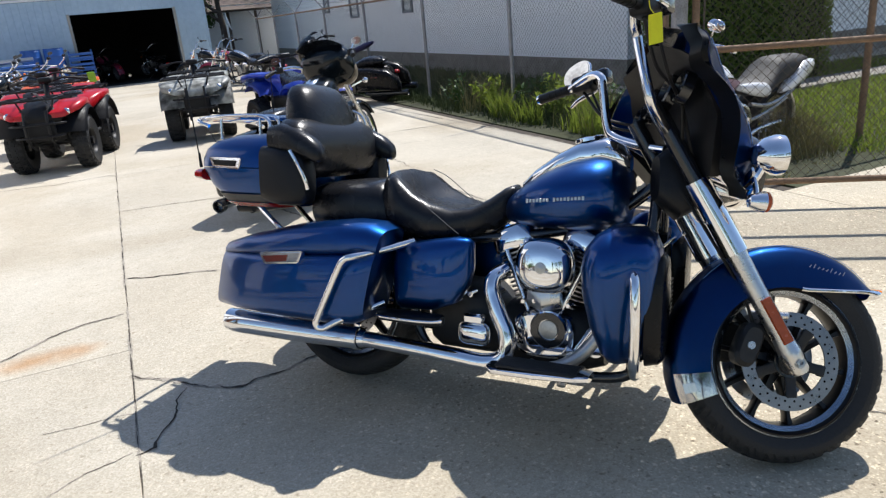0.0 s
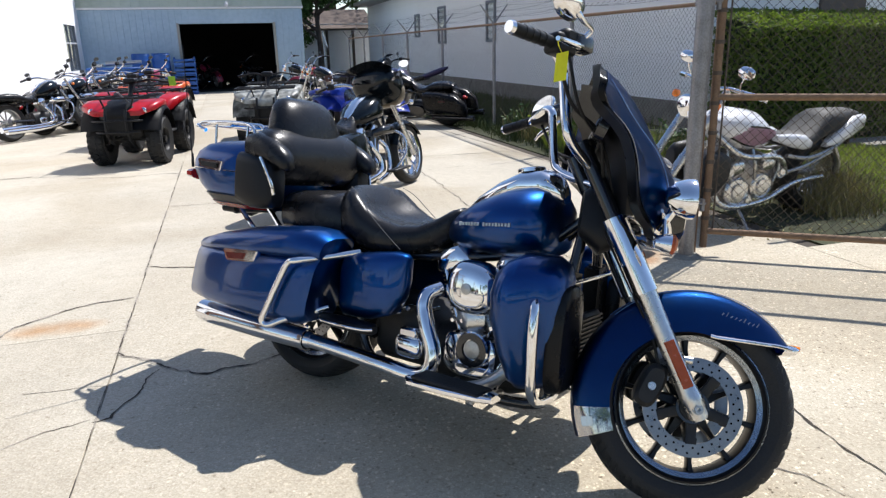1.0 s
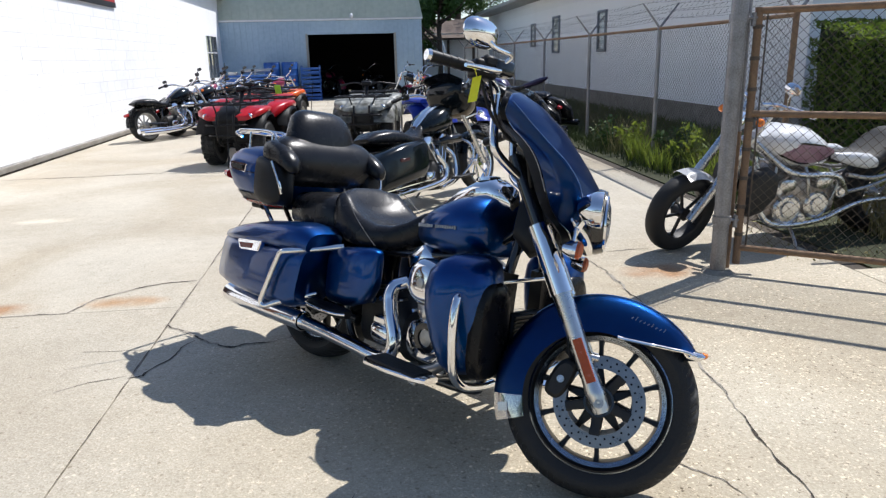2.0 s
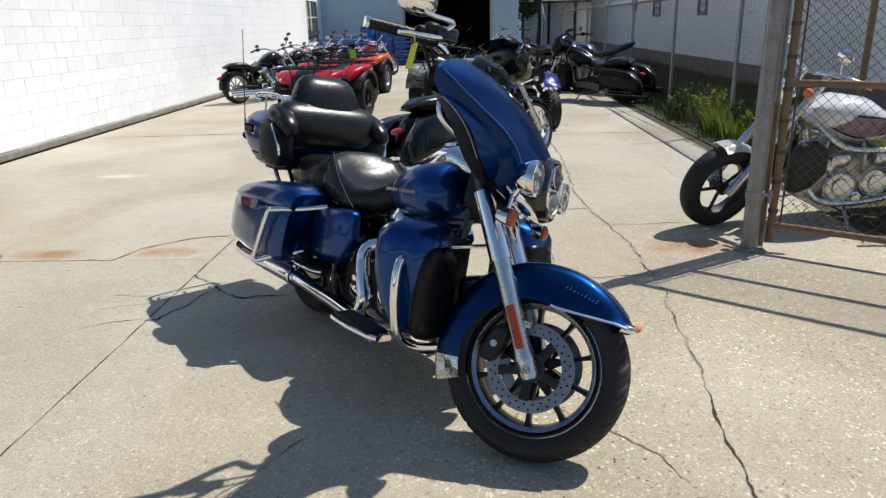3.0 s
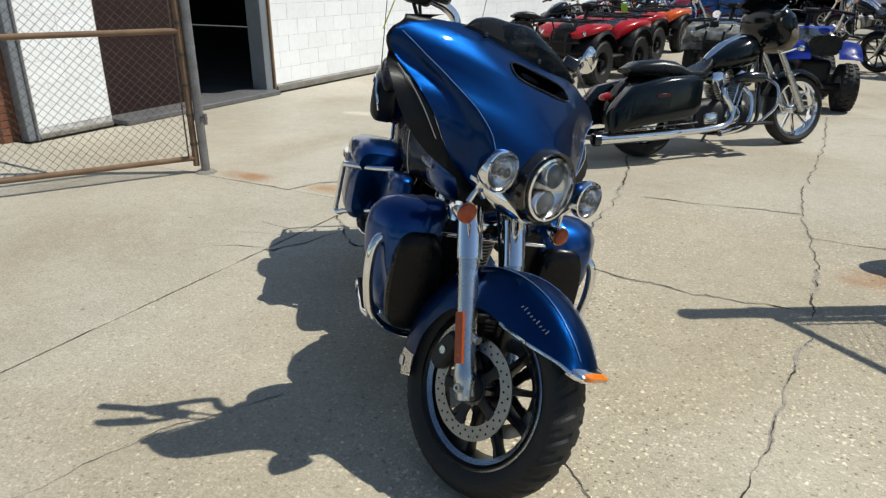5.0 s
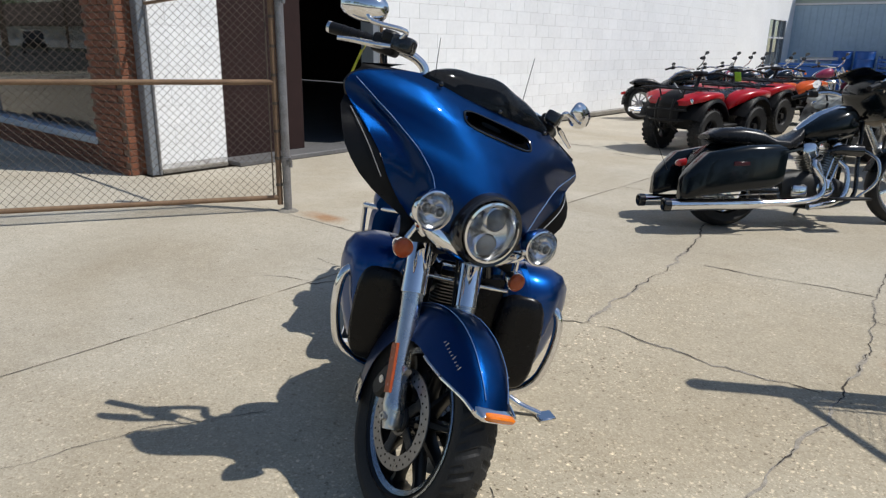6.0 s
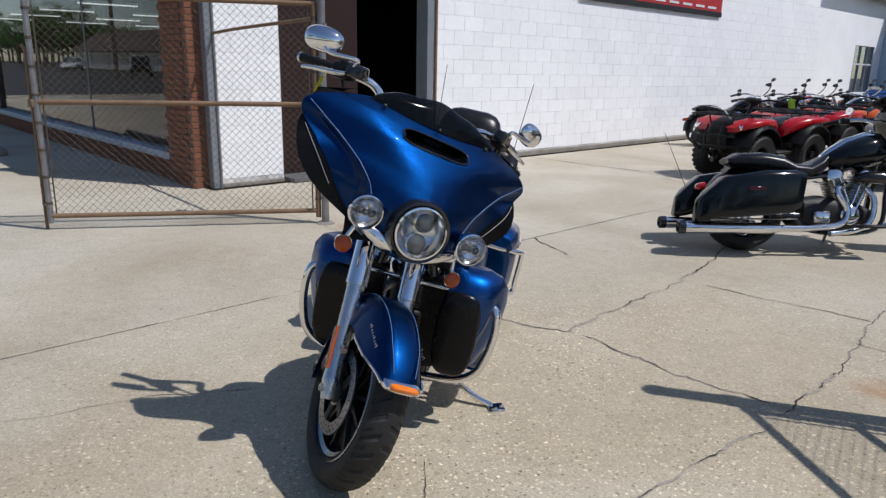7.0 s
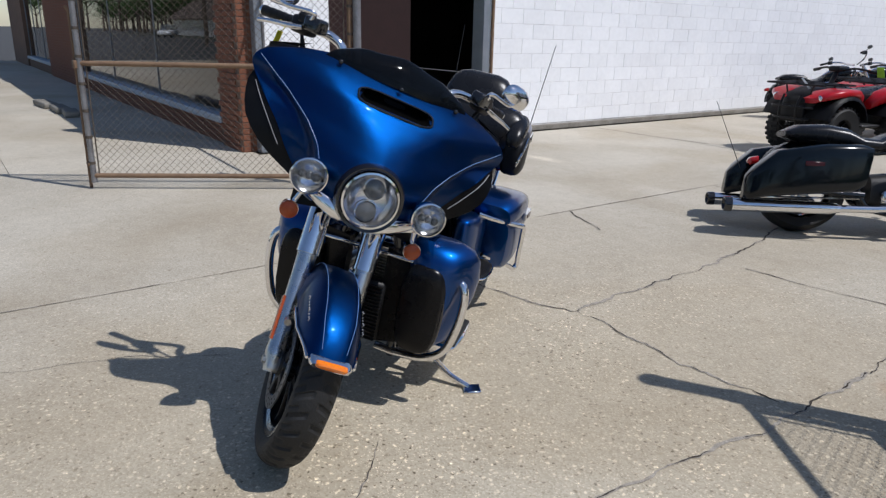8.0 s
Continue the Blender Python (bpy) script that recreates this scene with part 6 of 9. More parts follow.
for tilt, x0 in ((-22.5, 0.83), (22.5, 0.87)):
    M = Matrix.Translation((x0, 0, 0.36)) @ Matrix.Rotation(radians(tilt), 4, "Y")
    bm = bmesh.new()
    rings = [[M @ p for p in oval((0, 0, z), (1, 0, 0), (0, 1, 0), 0.058, 0.066, 2.4, 18)] for z in (0.0, 0.27)]
    loft(bm, rings)
    cyl = B("cylinder", bm, M_ENGINE, "finned black cylinder")
    for i in range(13):
        z = 0.05 + 0.0165 * i
        bm = bmesh.new()
        loft(bm, [[M @ p for p in oval((0, 0, z + o), (1, 0, 0), (0, 1, 0), 0.082, 0.092, 3.2, 20)] for o in (-0.0028, 0.0028)])
        B("fin", bm, M_DISC, "", cyl)
    bm = bmesh.new()
    rings = [[M @ p for p in oval((0, 0, z), (1, 0, 0), (0, 1, 0), a, b, 4, 24)] for z, a, b in ((0.262, 0.084, 0.100), (0.275, 0.088, 0.105), (0.315, 0.084, 0.102), (0.338, 0.070, 0.088), (0.345, 0.05, 0.06))]
    loft(bm, rings)
    B("rocker_cover", bm, M_CHROME, "chrome rocker cover")
    for dx in (-0.022, 0.022):
        bm = bmesh.new()
        rod(bm, M @ Vector((dx, -0.112, 0.0)), M @ Vector((dx * 1.4, -0.092, 0.28)), 0.010)
        B("pushrod_tube", bm, M_CHROME, "chrome pushrod tube")
# air cleaner
bm = bmesh.new()
AM = ALONG((0.868, -0.105, 0.560), (0.0, -1, 0.02))
rings = []
for h, a, b in ((0.0, 0.080, 0.086), (0.03, 0.098, 0.094), (0.07, 0.102, 0.096), (0.095, 0.092, 0.085), (0.108, 0.070, 0.062), (0.112, 0.04, 0.035)):
    ring = []
    for p in oval((0, 0, h), (1, 0, 0), (0, 1, 0), a, b, 2.5, 36):
        ring.append(AM @ p)
    rings.append(ring)
loft(bm, rings)
ac = B("air_cleaner", bm, M_CHROME, "chrome oval air cleaner cover", None, False, 60)
bm = bmesh.new()
lathe(bm, [(0.0, 0.111), (0.020, 0.111), (0.019, 0.116), (0.0, 0.118)], AM, 24)
B("boss", bm, M_STEEL, "", ac)
bm = bmesh.new()
tube(bm, [AM @ p for p in oval((0.005, -0.022, 0.106), (1, 0, 0), (0, 1, 0), 0.062, 0.040, 2.2, 28)] + [AM @ oval((0.005, -0.022, 0.106), (1, 0, 0), (0, 1, 0), 0.062, 0.040, 2.2, 28)[0]], 0.0045, 8, False)
B("badge_ring", bm, M_CHROME, "chrome oval badge frame", ac)
bm = bmesh.new()
sections(bm, [(0.80, 0.02, 0.41, 0.50), (0.86, 0.05, 0.39, 0.49), (0.92, 0.03, 0.41, 0.50)], 2.5, 16)
shift(bm, Matrix.Translation((0, -0.13, 0)))
B("lifter_block", bm, M_SATIN, "bright lifter block")
# timing cover and oil pump area
bm = bmesh.new()
CM = ALONG((0.86, -0.118, 0.315), (0, -1, 0))
rings = []
for h, a, b in ((0.0, 0.110, 0.085), (0.03, 0.108, 0.082), (0.042, 0.094, 0.070)):
    rings.append([CM @ p for p in oval((0.0, 0.0, h), (1, 0, 0), (0, 1, 0), a, b, 3, 32)])
loft(bm, rings)
lathe(bm, [(0.066, 0.03), (0.066, 0.058), (0.060, 0.064), (0.048, 0.064), (0.046, 0.056), (0.0, 0.056)], CM @ pose(-0.028 * -1, 0.028, 0), 36)
tc = B("timing_cover", bm, M_CHROME, "chrome timing cover")
bm = bmesh.new()
lathe(bm, [(0.0, 0.0568), (0.034, 0.0568), (0.032, 0.060), (0.0, 0.062)], CM @ pose(0.028, 0.028, 0), 28)
B("timing_badge", bm, M_STEEL, "", tc)
bm = bmesh.new()
lathe(bm, [(0.036, 0.056), (0.037, 0.0655), (0.060, 0.0655), (0.064, 0.056)], CM @ pose(0.028, 0.028, 0), 36)
B("timing_ring", bm, M_BLACK, "black ring round the badge", tc)
bm = bmesh.new()
add_box(bm, (0.605, -0.155, 0.29), (0.125, 0.045, 0.085), None, 0.028)
add_box(bm, (0.605, -0.150, 0.345), (0.085, 0.05, 0.04), None, 0.010)
B("gearbox_cover", bm, M_CHROME, "chrome gearbox side cover")
for x, z, r in ((0.545, 0.42, 0.018), (0.59, 0.435, 0.012), (0.55, 0.47, 0.010), (0.72, 0.30, 0.011), (0.70, 0.45, 0.009), (0.96, 0.27, 0.014), (0.79, 0.43, 0.008), (0.83, 0.435, 0.008), (0.95, 0.43, 0.008)):
    bm = bmesh.new()
    rod(bm, (x, -0.12, z), (x, -0.165, z), r, r * 0.9, 12)
    B("bolt", bm, M_CHROME)
bm = bmesh.new()
rod(bm, (0.96, -0.135, 0.225), (1.065, -0.155, 0.385), 0.024, 0.026, 14)
lathe(bm, [(0, 0), (0.034, 0), (0.032, 0.02), (0, 0.022)], ALONG((1.05, -0.16, 0.30), (0, -1, 0)), 20)
B("oil_line_cover", bm, M_CHROME, "chrome tube behind the leg shield")
# primary cover on the left
bm = bmesh.new()
rings = [oval(((x0 + x1) / 2, y, 0.29), (1, 0, 0), (0, 0, 1), (x1 - x0) / 2, h, 3, 32) for y, x0, x1, h in ((0.12, 0.40, 1.00, 0.105), (0.18, 0.41, 0.99, 0.10), (0.195, 0.44, 0.96, 0.08))]
loft(bm, rings)
B("primary_cover", bm, M_CHROME, "chrome primary cover")
# exhaust
bm = bmesh.new()
tube(bm, [(0.715, -0.140, 0.530), (0.692, -0.180, 0.512), (0.688, -0.198, 0.485), (0.694, -0.205, 0.450), (0.722, -0.215, 0.39), (0.755, -0.220, 0.315), (0.745, -0.225, 0.245), (0.68, -0.230, 0.215), (0.55, -0.235, 0.222), (0.38, -0.243, 0.232), (0.17, -0.250, 0.240)], 0.030, 16)
B("exhaust_pipe", bm, M_CHROME, "chrome exhaust header with heat shields")
bm = bmesh.new()
tube(bm, [(0.99, -0.06, 0.54), (1.08, -0.10, 0.52), (1.09, -0.15, 0.42), (1.03, -0.18, 0.30), (0.93, -0.20, 0.225), (0.78, -0.215, 0.205), (0.70, -0.225, 0.212)], 0.022, 14)
B("exhaust_pipe", bm, M_STEEL, "front exhaust header")
for s in (-1, 1):
    bm = bmesh.new()
    tube(bm, [(0.20, 0.250 * s, 0.240), (0.17, 0.250 * s, 0.240), (0.13, 0.252 * s, 0.239), (-0.10, 0.257 * s, 0.238), (-0.36, 0.262 * s, 0.240), (-0.40, 0.262 * s, 0.241), (-0.46, 0.262 * s, 0.243)], [0.031, 0.040, 0.043, 0.047, 0.049, 0.051, 0.047], 20, soft=False)
    muf = B("muffler", bm, M_CHROME, "long chrome muffler")
    bm = bmesh.new()
    lathe(bm, [(0.046, 0.0), (0.036, 0.001), (0.034, -0.08), (0.0, -0.08)], ALONG((-0.461, 0.262 * s, 0.243), (-1, 0, 0.01)), 20)
    B("tip", bm, M_HOLE, "dark muffler mouth", muf)
    bm = bmesh.new()
    lathe(bm, [(0.043, -0.012), (0.047, -0.010), (0.047, 0.010), (0.043, 0.012)], ALONG((0.165, 0.250 * s, 0.240), (-1, 0, 0)), 24)
    add_box(bm, (0.165, 0.250 * s, 0.288), (0.02, 0.018, 0.02), None, 0.004)
    B("clamp", bm, M_CHROME, "", muf)
# floorboards
for s in (-1, 1):
    bm = bmesh.new()
    rings = [oval((x, 0.315 * s, 0.235 + 0.045 * max(0, x - 0.80)), (0, 1, 0), (0, 0, 1), w, 0.012, 4, 16) for x, w in ((0.73, 0.03), (0.755, 0.055), (0.90, 0.060), (1.03, 0.052), (1.075, 0.035))]
    loft(bm, rings)
    fb = B("floorboard", bm, M_CHROME, "chrome-edged rider floorboard")
    bm = bmesh.new()
    add_box(bm, (0.90, 0.315 * s, 0.256), (0.27, 0.10, 0.014), None, 0.006)
    B("rubber_mat", bm, M_RUBBER, "black rubber mat", fb)
    bm = bmesh.new()
    rings = [oval((x, 0.30 * s, 0.362), (0, 1, 0), (0, 0, 1), w, 0.016, 3.5, 16) for x, w in ((0.29, 0.02), (0.315, 0.045), (0.44, 0.055), (0.52, 0.045), (0.545, 0.02))]
    loft(bm, rings)
    pb = B("passenger_board", bm, M_MATT, "black passenger floorboard with a bright rim")
    bm = bmesh.new()
    tube(bm, [(0.29, 0.318 * s, 0.366), (0.325, 0.350 * s, 0.366), (0.44, 0.358 * s, 0.366), (0.52, 0.345 * s, 0.366), (0.55, 0.318 * s, 0.366)], 0.0055, 8)
    B("board_rim", bm, M_CHROME, "", pb)
    bm = bmesh.new()
    rod(bm, (0.98, 0.30 * s, 0.23), (0.98, 0.32 * s, 0.205), 0.018, 0.014)
    rod(bm, (0.82, 0.14 * s, 0.21), (0.82, 0.31 * s, 0.23), 0.012)
    rod(bm, (1.0, 0.14 * s, 0.21), (1.0, 0.31 * s, 0.23), 0.012)
    B("board_bracket", bm, M_STEEL)
# engine guard and lower fairings
for s in (-1, 1):
    bm = bmesh.new()
    tube(bm, [(1.17, 0.300 * s, 0.600), (1.195, 0.352 * s, 0.598), (1.208, 0.380 * s, 0.570), (1.214, 0.388 * s, 0.50), (1.215, 0.380 * s, 0.41), (1.210, 0.352 * s, 0.318), (1.20, 0.28 * s, 0.262), (1.18, 0.16 * s, 0.235), (1.17, 0.08 * s, 0.232)], 0.0165, 14)
    B("engine_guard", bm, M_CHROME, "chrome engine guard")
    bm = bmesh.new()
    rings = []
    for z, x0, x1, y0, y1 in ((0.300, 1.115, 1.215, 0.215, 0.31), (0.33, 1.095, 1.235, 0.20, 0.342), (0.42, 1.062, 1.255, 0.18, 0.378), (0.52, 1.040, 1.268, 0.17, 0.404), (0.60, 1.034, 1.272, 0.16, 0.410), (0.66, 1.046, 1.266, 0.155, 0.402), (0.70, 1.075, 1.245, 0.155, 0.375), (0.722, 1.11, 1.205, 0.17, 0.325)):
        ring = []
        for p in oval(((x0 + x1) / 2, s * (y0 + y1) / 2, z), (1, 0, 0), (0, 1, 0), (x1 - x0) / 2, (y1 - y0) / 2, 3.0, 40):
            f = (p.x - x0) / (x1 - x0)
            if abs(p.y) > (y0 + y1) / 2:
                p.y -= s * 0.055 * max(0.0, f - 0.35) / 0.65
                # a hollow in the flank, through which the guard runs
                p.y -= s * 0.020 * math.exp(-((p.x - 1.205) / 0.022) ** 2) * min(1.0, max(0.0, (0.63 - z) / 0.05))
            ring.append(p)
        rings.append(ring)
    loft(bm, rings)
    lf = B("leg_shield", bm, M_BLUE, "blue lower fairing round the engine guard", None, False, 60)
    bm = bmesh.new()
    rings = [oval((x, 0.243 * s, 0.474), (0, 1, 0), (0, 0, 1), a, b, 3.2, 28) for x, a, b in ((1.23, 0.084, 0.182), (1.268, 0.082, 0.172), (1.279, 0.075, 0.160), (1.283, 0.055, 0.125), (1.284, 0.03, 0.07))]
    loft(bm, rings)
    B("vent_recess", bm, M_JET, "black front face of the lower fairing", lf)
    bm = bmesh.new()
    loft(bm, [[Vector((x, y * s, z)) for y, z in ((0.075, 0.66), (0.20, 0.68), (0.21, 0.31), (0.085, 0.28))] for x in (1.225, 1.17)])
    B("inner_panel", bm, M_JET, "", lf)
bm = bmesh.new()
add_box(bm, (1.225, 0, 0.40), (0.035, 0.19, 0.24), None, 0.01)
cooler = B("oil_cooler", bm, M_MATT, "black radiator between the frame tubes")
for i in range(16):
    bm = bmesh.new()
    add_box(bm, (1.245, 0, 0.29 + 0.0145 * i), (0.012, 0.18, 0.004))
    B("fin", bm, M_MATT, "", cooler)
bm = bmesh.new()
rod(bm, (1.235, -0.22, 0.640), (1.235, 0.22, 0.640), 0.008)
B("cross_bar", bm, M_CHROME, "thin chrome cross bar")
bm = bmesh.new()
sections(bm, [(1.18, 0.045, 0.78, 0.92), (1.25, 0.065, 0.72, 0.98), (1.32, 0.06, 0.76, 0.99)], 3, 20)
B("steering_head", bm, M_MATT, "black steering head and wiring", None, True)
# side stand on the left
bm = bmesh.new()
tube(bm, [(0.93, 0.15, 0.20), (0.96, 0.24, 0.165), (1.00, 0.36, 0.115), (1.02, 0.455, 0.098)], [0.017, 0.015, 0.013, 0.012], 12)
add_box(bm, (0, 0, 0), (0.06, 0.07, 0.012), pose(1.03, 0.475, 0.098, 11, 0, 20), 0.004)
rod(bm, (0.97, 0.27, 0.155), (1.01, 0.285, 0.15), 0.007)
B("side_stand", bm, M_CHROME, "chrome side stand with a flat foot")
# price tag on the right grip
bm = bmesh.new()
hp = Vector((1.012, -0.410, 1.205))
loft(bm, [[hp + Vector(p) for p in ((0.0, 0.0, 0), (0.030, -0.018, 0.004), (0.034, -0.022, -0.078), (0.003, -0.004, -0.083))], [hp + Vector((0.0012, 0.0012, 0)) + Vector(p) for p in ((0.0, 0.0, 0), (0.030, -0.018, 0.004), (0.034, -0.022, -0.078), (0.003, -0.004, -0.083))]])
tube(bm, [hp + Vector((0.015, -0.008, 0)), hp + Vector((0.005, 0.0, 0.02)), hp + Vector((-0.005, -0.02, 0.035))], 0.0012, 5)
B("tag", bm, M_TAG, "yellow paper tag hanging at the grip", None, True)

# ---- gates and fences ----
def chain_link(bm, p0, p1, z0, z1, cell=0.062, r=0.0017):
    """Woven wire between two upright ends: crossing wires on the diagonal."""
    p0, p1 = Vector(p0), Vector(p1)
    d = (p1 - p0)
    length, d = d.length, d.normalized()
    side = Vector((-d.y, d.x, 0))
    h = z1 - z0
    n = int((length + h) / cell)
    for k in range(n + 1):
        s = k * cell
        for sign in (1, -1):
            a0, a1 = (s - h, s) if sign > 0 else (s, s - h)
            q0, q1 = Vector((a0, z0)), Vector((a1, z1))
            lo, hi = 0.0, 1.0
            dx = q1.x - q0.x
            for bound, up in ((0.0, True), (length, False)):
                t = (bound - q0.x) / dx
                if (dx > 0) == up:
                    lo = max(lo, t)
                else:
                    hi = min(hi, t)
            if hi - lo < 0.01:
                continue
            a, b = q0.lerp(q1, lo), q0.lerp(q1, hi)
            off = side * (0.0016 * sign)
            A, Bp = p0 + d * a.x + Vector((0, 0, a.y)) + off, p0 + d * b.x + Vector((0, 0, b.y)) + off
            w = (Bp - A).normalized()
            u, v = side * r, w.cross(side) * r
            rings = [[P + u, P - u * 0.5 + v * 0.87, P - u * 0.5 - v * 0.87] for P in (A, Bp)]
            rows = [[bm.verts.new(p) for p in ring] for ring in rings]
            for i in range(3):
                bm.faces.new((rows[0][i], rows[0][(i + 1) % 3], rows[1][(i + 1) % 3], rows[1][i]))


def pipe(name, parent, p0, p1, r, mat, label="", cap=False):
    bm = bmesh.new()
    rod(bm, p0, p1, r, r, 14)
    if cap:
        ball(bm, p1, (r * 1.15, r * 1.15, r * 0.8), 12)
    return part(name, bm, mat, parent, label)


def gate_leaf(name, label, h, e, top, mid, low, end_mat):
    """A swung-open leaf from the hinge h to its free end e (plan points)."""
    g = thing(name, label, "gate", LOT, "yard gate leaves")
    H, E = Vector((*h, 0)), Vector((*e, 0))
    up = lambda p, z: p + Vector((0, 0, z))
    for z in (low, mid, top):
        pipe("rail", g, up(H, z), up(E, z), 0.021, M_RUSTY, "rusty pipe rail")
    pipe("stile", g, up(H, 0.06), up(H, top + 0.02), 0.024, M_RUSTY)
    pipe("stile", g, up(E, 0.06), up(E, top + 0.02), 0.024, end_mat, "", True)
    d = (E - H).normalized()
    for c, q in ((H, H + d * 0.05), (E, E - d * 0.05)):
        bm = bmesh.new()
        rod(bm, up(q, low), up(q, top), 0.006, 0.006, 6)
        part("tension_bar", bm, M_WIRE, g, "thin tension bar")
        for i in range(8):
            z = low + (top - low) * (i + 0.5) / 8
            bm = bmesh.new()
            rod(bm, up(c, z - 0.012), up(c, z + 0.012), 0.029, 0.029, 12)
            part("band", bm, M_WIRE, g)
    bm = bmesh.new()
    chain_link(bm, H, E, low + 0.01, top, 0.062, 0.0016)
    tagged(part("wire_mesh", bm, M_WIRE, g, "rusty chain-link mesh"), kind="stuff")
    return g


left = gate_leaf("gate_leaf", "rusty chain-link gate leaf swung open in front of the shop", (-1.725, 3.385), (-2.88, 1.46), 1.91, 1.07, 0.12, M_GALV)
bm = bmesh.new()
tube(bm, [(-2.945, 1.44, 0.0), (-2.945, 1.44, 1.48), (-2.96, 1.42, 1.52)], 0.014, 8, False)
part("drop_bolt", bm, M_RUSTY, left, "rusty drop bolt at the free end")
for z, w, h in ((1.06, 0.07, 0.07), (0.22, 0.05, 0.03)):
    bm = bmesh.new()
    add_box(bm, (-2.915, 1.45, z), (0.10, w, h), None, 0.008)
    part("bolt_clamp", bm, M_RUSTY, left)
right = gate_leaf("gate_leaf", "rusty chain-link gate leaf folded back in front of a white motorcycle", (3.47, 3.40), (5.70, 1.78), 1.66, 1.045, 0.17, M_RUSTY)


def gate_post(x, y, r, h, label, latch):
    p = thing("gate_post", label, "post", LOT, "gate posts")
    pipe("pipe", p, (x, y, 0), (x, y, h), r, M_GALV, "", True)
    for z in latch:
        bm = bmesh.new()
        rod(bm, (x, y, z - 0.025), (x, y, z + 0.025), r + 0.008, r + 0.008, 16)
        rod(bm, (x - 0.03, y, z), (x + 0.11, y - 0.03, z), 0.011)
        rod(bm, (x + 0.085, y - 0.02, z - 0.05), (x + 0.085, y - 0.02, z + 0.03), 0.016)
        part("hinge", bm, M_GALV, p, "steel hinge clamp")
    bm = bmesh.new()
    lathe(bm, [(0.0, 0.02), (r + 0.03, 0.018), (r + 0.055, 0.0)], pose(x, y, 0.0), 14)
    part("base", bm, M_FOOT, p, "small concrete collar")
    return p


gate_post(-1.68, 3.43, 0.034, 2.35, "grey steel gate post with hinge clamps", (0.44, 1.72))
gate_post(3.355, 3.42, 0.050, 2.11, "thick grey steel gate post with rusty hinges", (0.36, 1.62))
pa = thing("fence_post", "light grey post top over a rusty lower pipe", "post", LOT)
pipe("upper", pa, (3.425, 3.47, 0.93), (3.425, 3.47, 2.0), 0.034, M_GALV)
pipe("lower", pa, (3.425, 3.47, 0.0), (3.425, 3.47, 0.93), 0.036, M_RUSTY)
wp = thing("wall_post", "blue-grey steel channel post beside the brick", "post", LOT)
bm = bmesh.new()
add_box(bm, (-4.06, 3.47, 1.5), (0.10, 0.06, 3.0), None, 0.006)
part("channel", bm, M_FRAME, wp)
pipe("pipe", wp, (-3.93, 3.50, 0), (-3.93, 3.50, 2.4), 0.016, M_GALV)
for z in (0.35, 0.9, 1.5, 2.0):
    pipe("clip", wp, (-3.93, 3.50, z - 0.012), (-3.93, 3.50, z + 0.012), 0.022, M_GALV)
bm = bmesh.new()
tube(bm, [(-3.93, 3.50, 1.72), (-3.2, 3.48, 1.755), (-1.68, 3.43, 1.80)], 0.017, 8)
part("brace", bm, M_RUSTY, wp, "rusty brace rail")

FX = 4.9
posts = [4.9 + 0.35, 8.15, 10.95, 13.9, 16.8, 19.6, 22.4, 25.2]
side_fence = thing("fence", "chain-link fence with barbed wire on forked arms", "fence", LOT)
for y in posts:
    pst = pipe("post", side_fence, (FX, y, 0), (FX, y, 1.74), 0.027, M_GALV if y > 6 else M_RUSTY)
    for s in (-1, 1):
        bm = bmesh.new()
        rod(bm, (FX, y, 1.73), (FX + 0.24 * s, y, 2.03), 0.016, 0.010, 8)
        part("arm", bm, M_GALV, pst)
pipe("top_rail", side_fence, (FX, posts[0], 1.72), (FX, posts[-1], 1.72), 0.019, M_RUSTY)
for s in (-1, 1):
    for f in (0.4, 0.7, 1.0):
        bm = bmesh.new()
        pts = []
        for y0, y1 in zip(posts, posts[1:]):
            for k in range(4):
                t = k / 4
                pts.append((FX + 0.24 * s * f, y0 + (y1 - y0) * t, 1.73 + 0.30 * f - 0.05 * math.sin(math.pi * t)))
        tube(bm, pts, 0.0017, 4, False)
        for i in range(90):
            y = posts[0] + i * 0.13
            c = Vector((FX + 0.24 * s * f, y, 1.715 + 0.30 * f))
            rod(bm, c + Vector((-0.014, 0, -0.012)), c + Vector((0.014, 0.004, 0.014)), 0.002, 0.002, 3)
        part("barbed_wire", bm, M_WIRE, side_fence, "sagging barbed wire")
bm = bmesh.new()
chain_link(bm, (FX + 0.03, posts[0], 0), (FX + 0.03, posts[5], 0), 0.05, 1.71, 0.062, 0.0014)
tagged(part("wire_mesh", bm, M_WIRE, side_fence, "old chain-link mesh"), kind="stuff")
front_fence = thing("fence", "rusty chain-link fence continuing past the gate", "fence", LOT)
for x in (6.1, 8.1, 10.2):
    pipe("post", front_fence, (x, 4.05, 0), (x, 4.05, 1.75), 0.030, M_RUSTY)
pipe("top_rail", front_fence, (5.05, 4.05, 1.72), (10.2, 4.05, 1.72), 0.019, M_RUSTY)
bm = bmesh.new()
chain_link(bm, (5.05, 4.08, 0), (10.2, 4.08, 0), 0.05, 1.71)
tagged(part("wire_mesh", bm, M_WIRE, front_fence), kind="stuff")

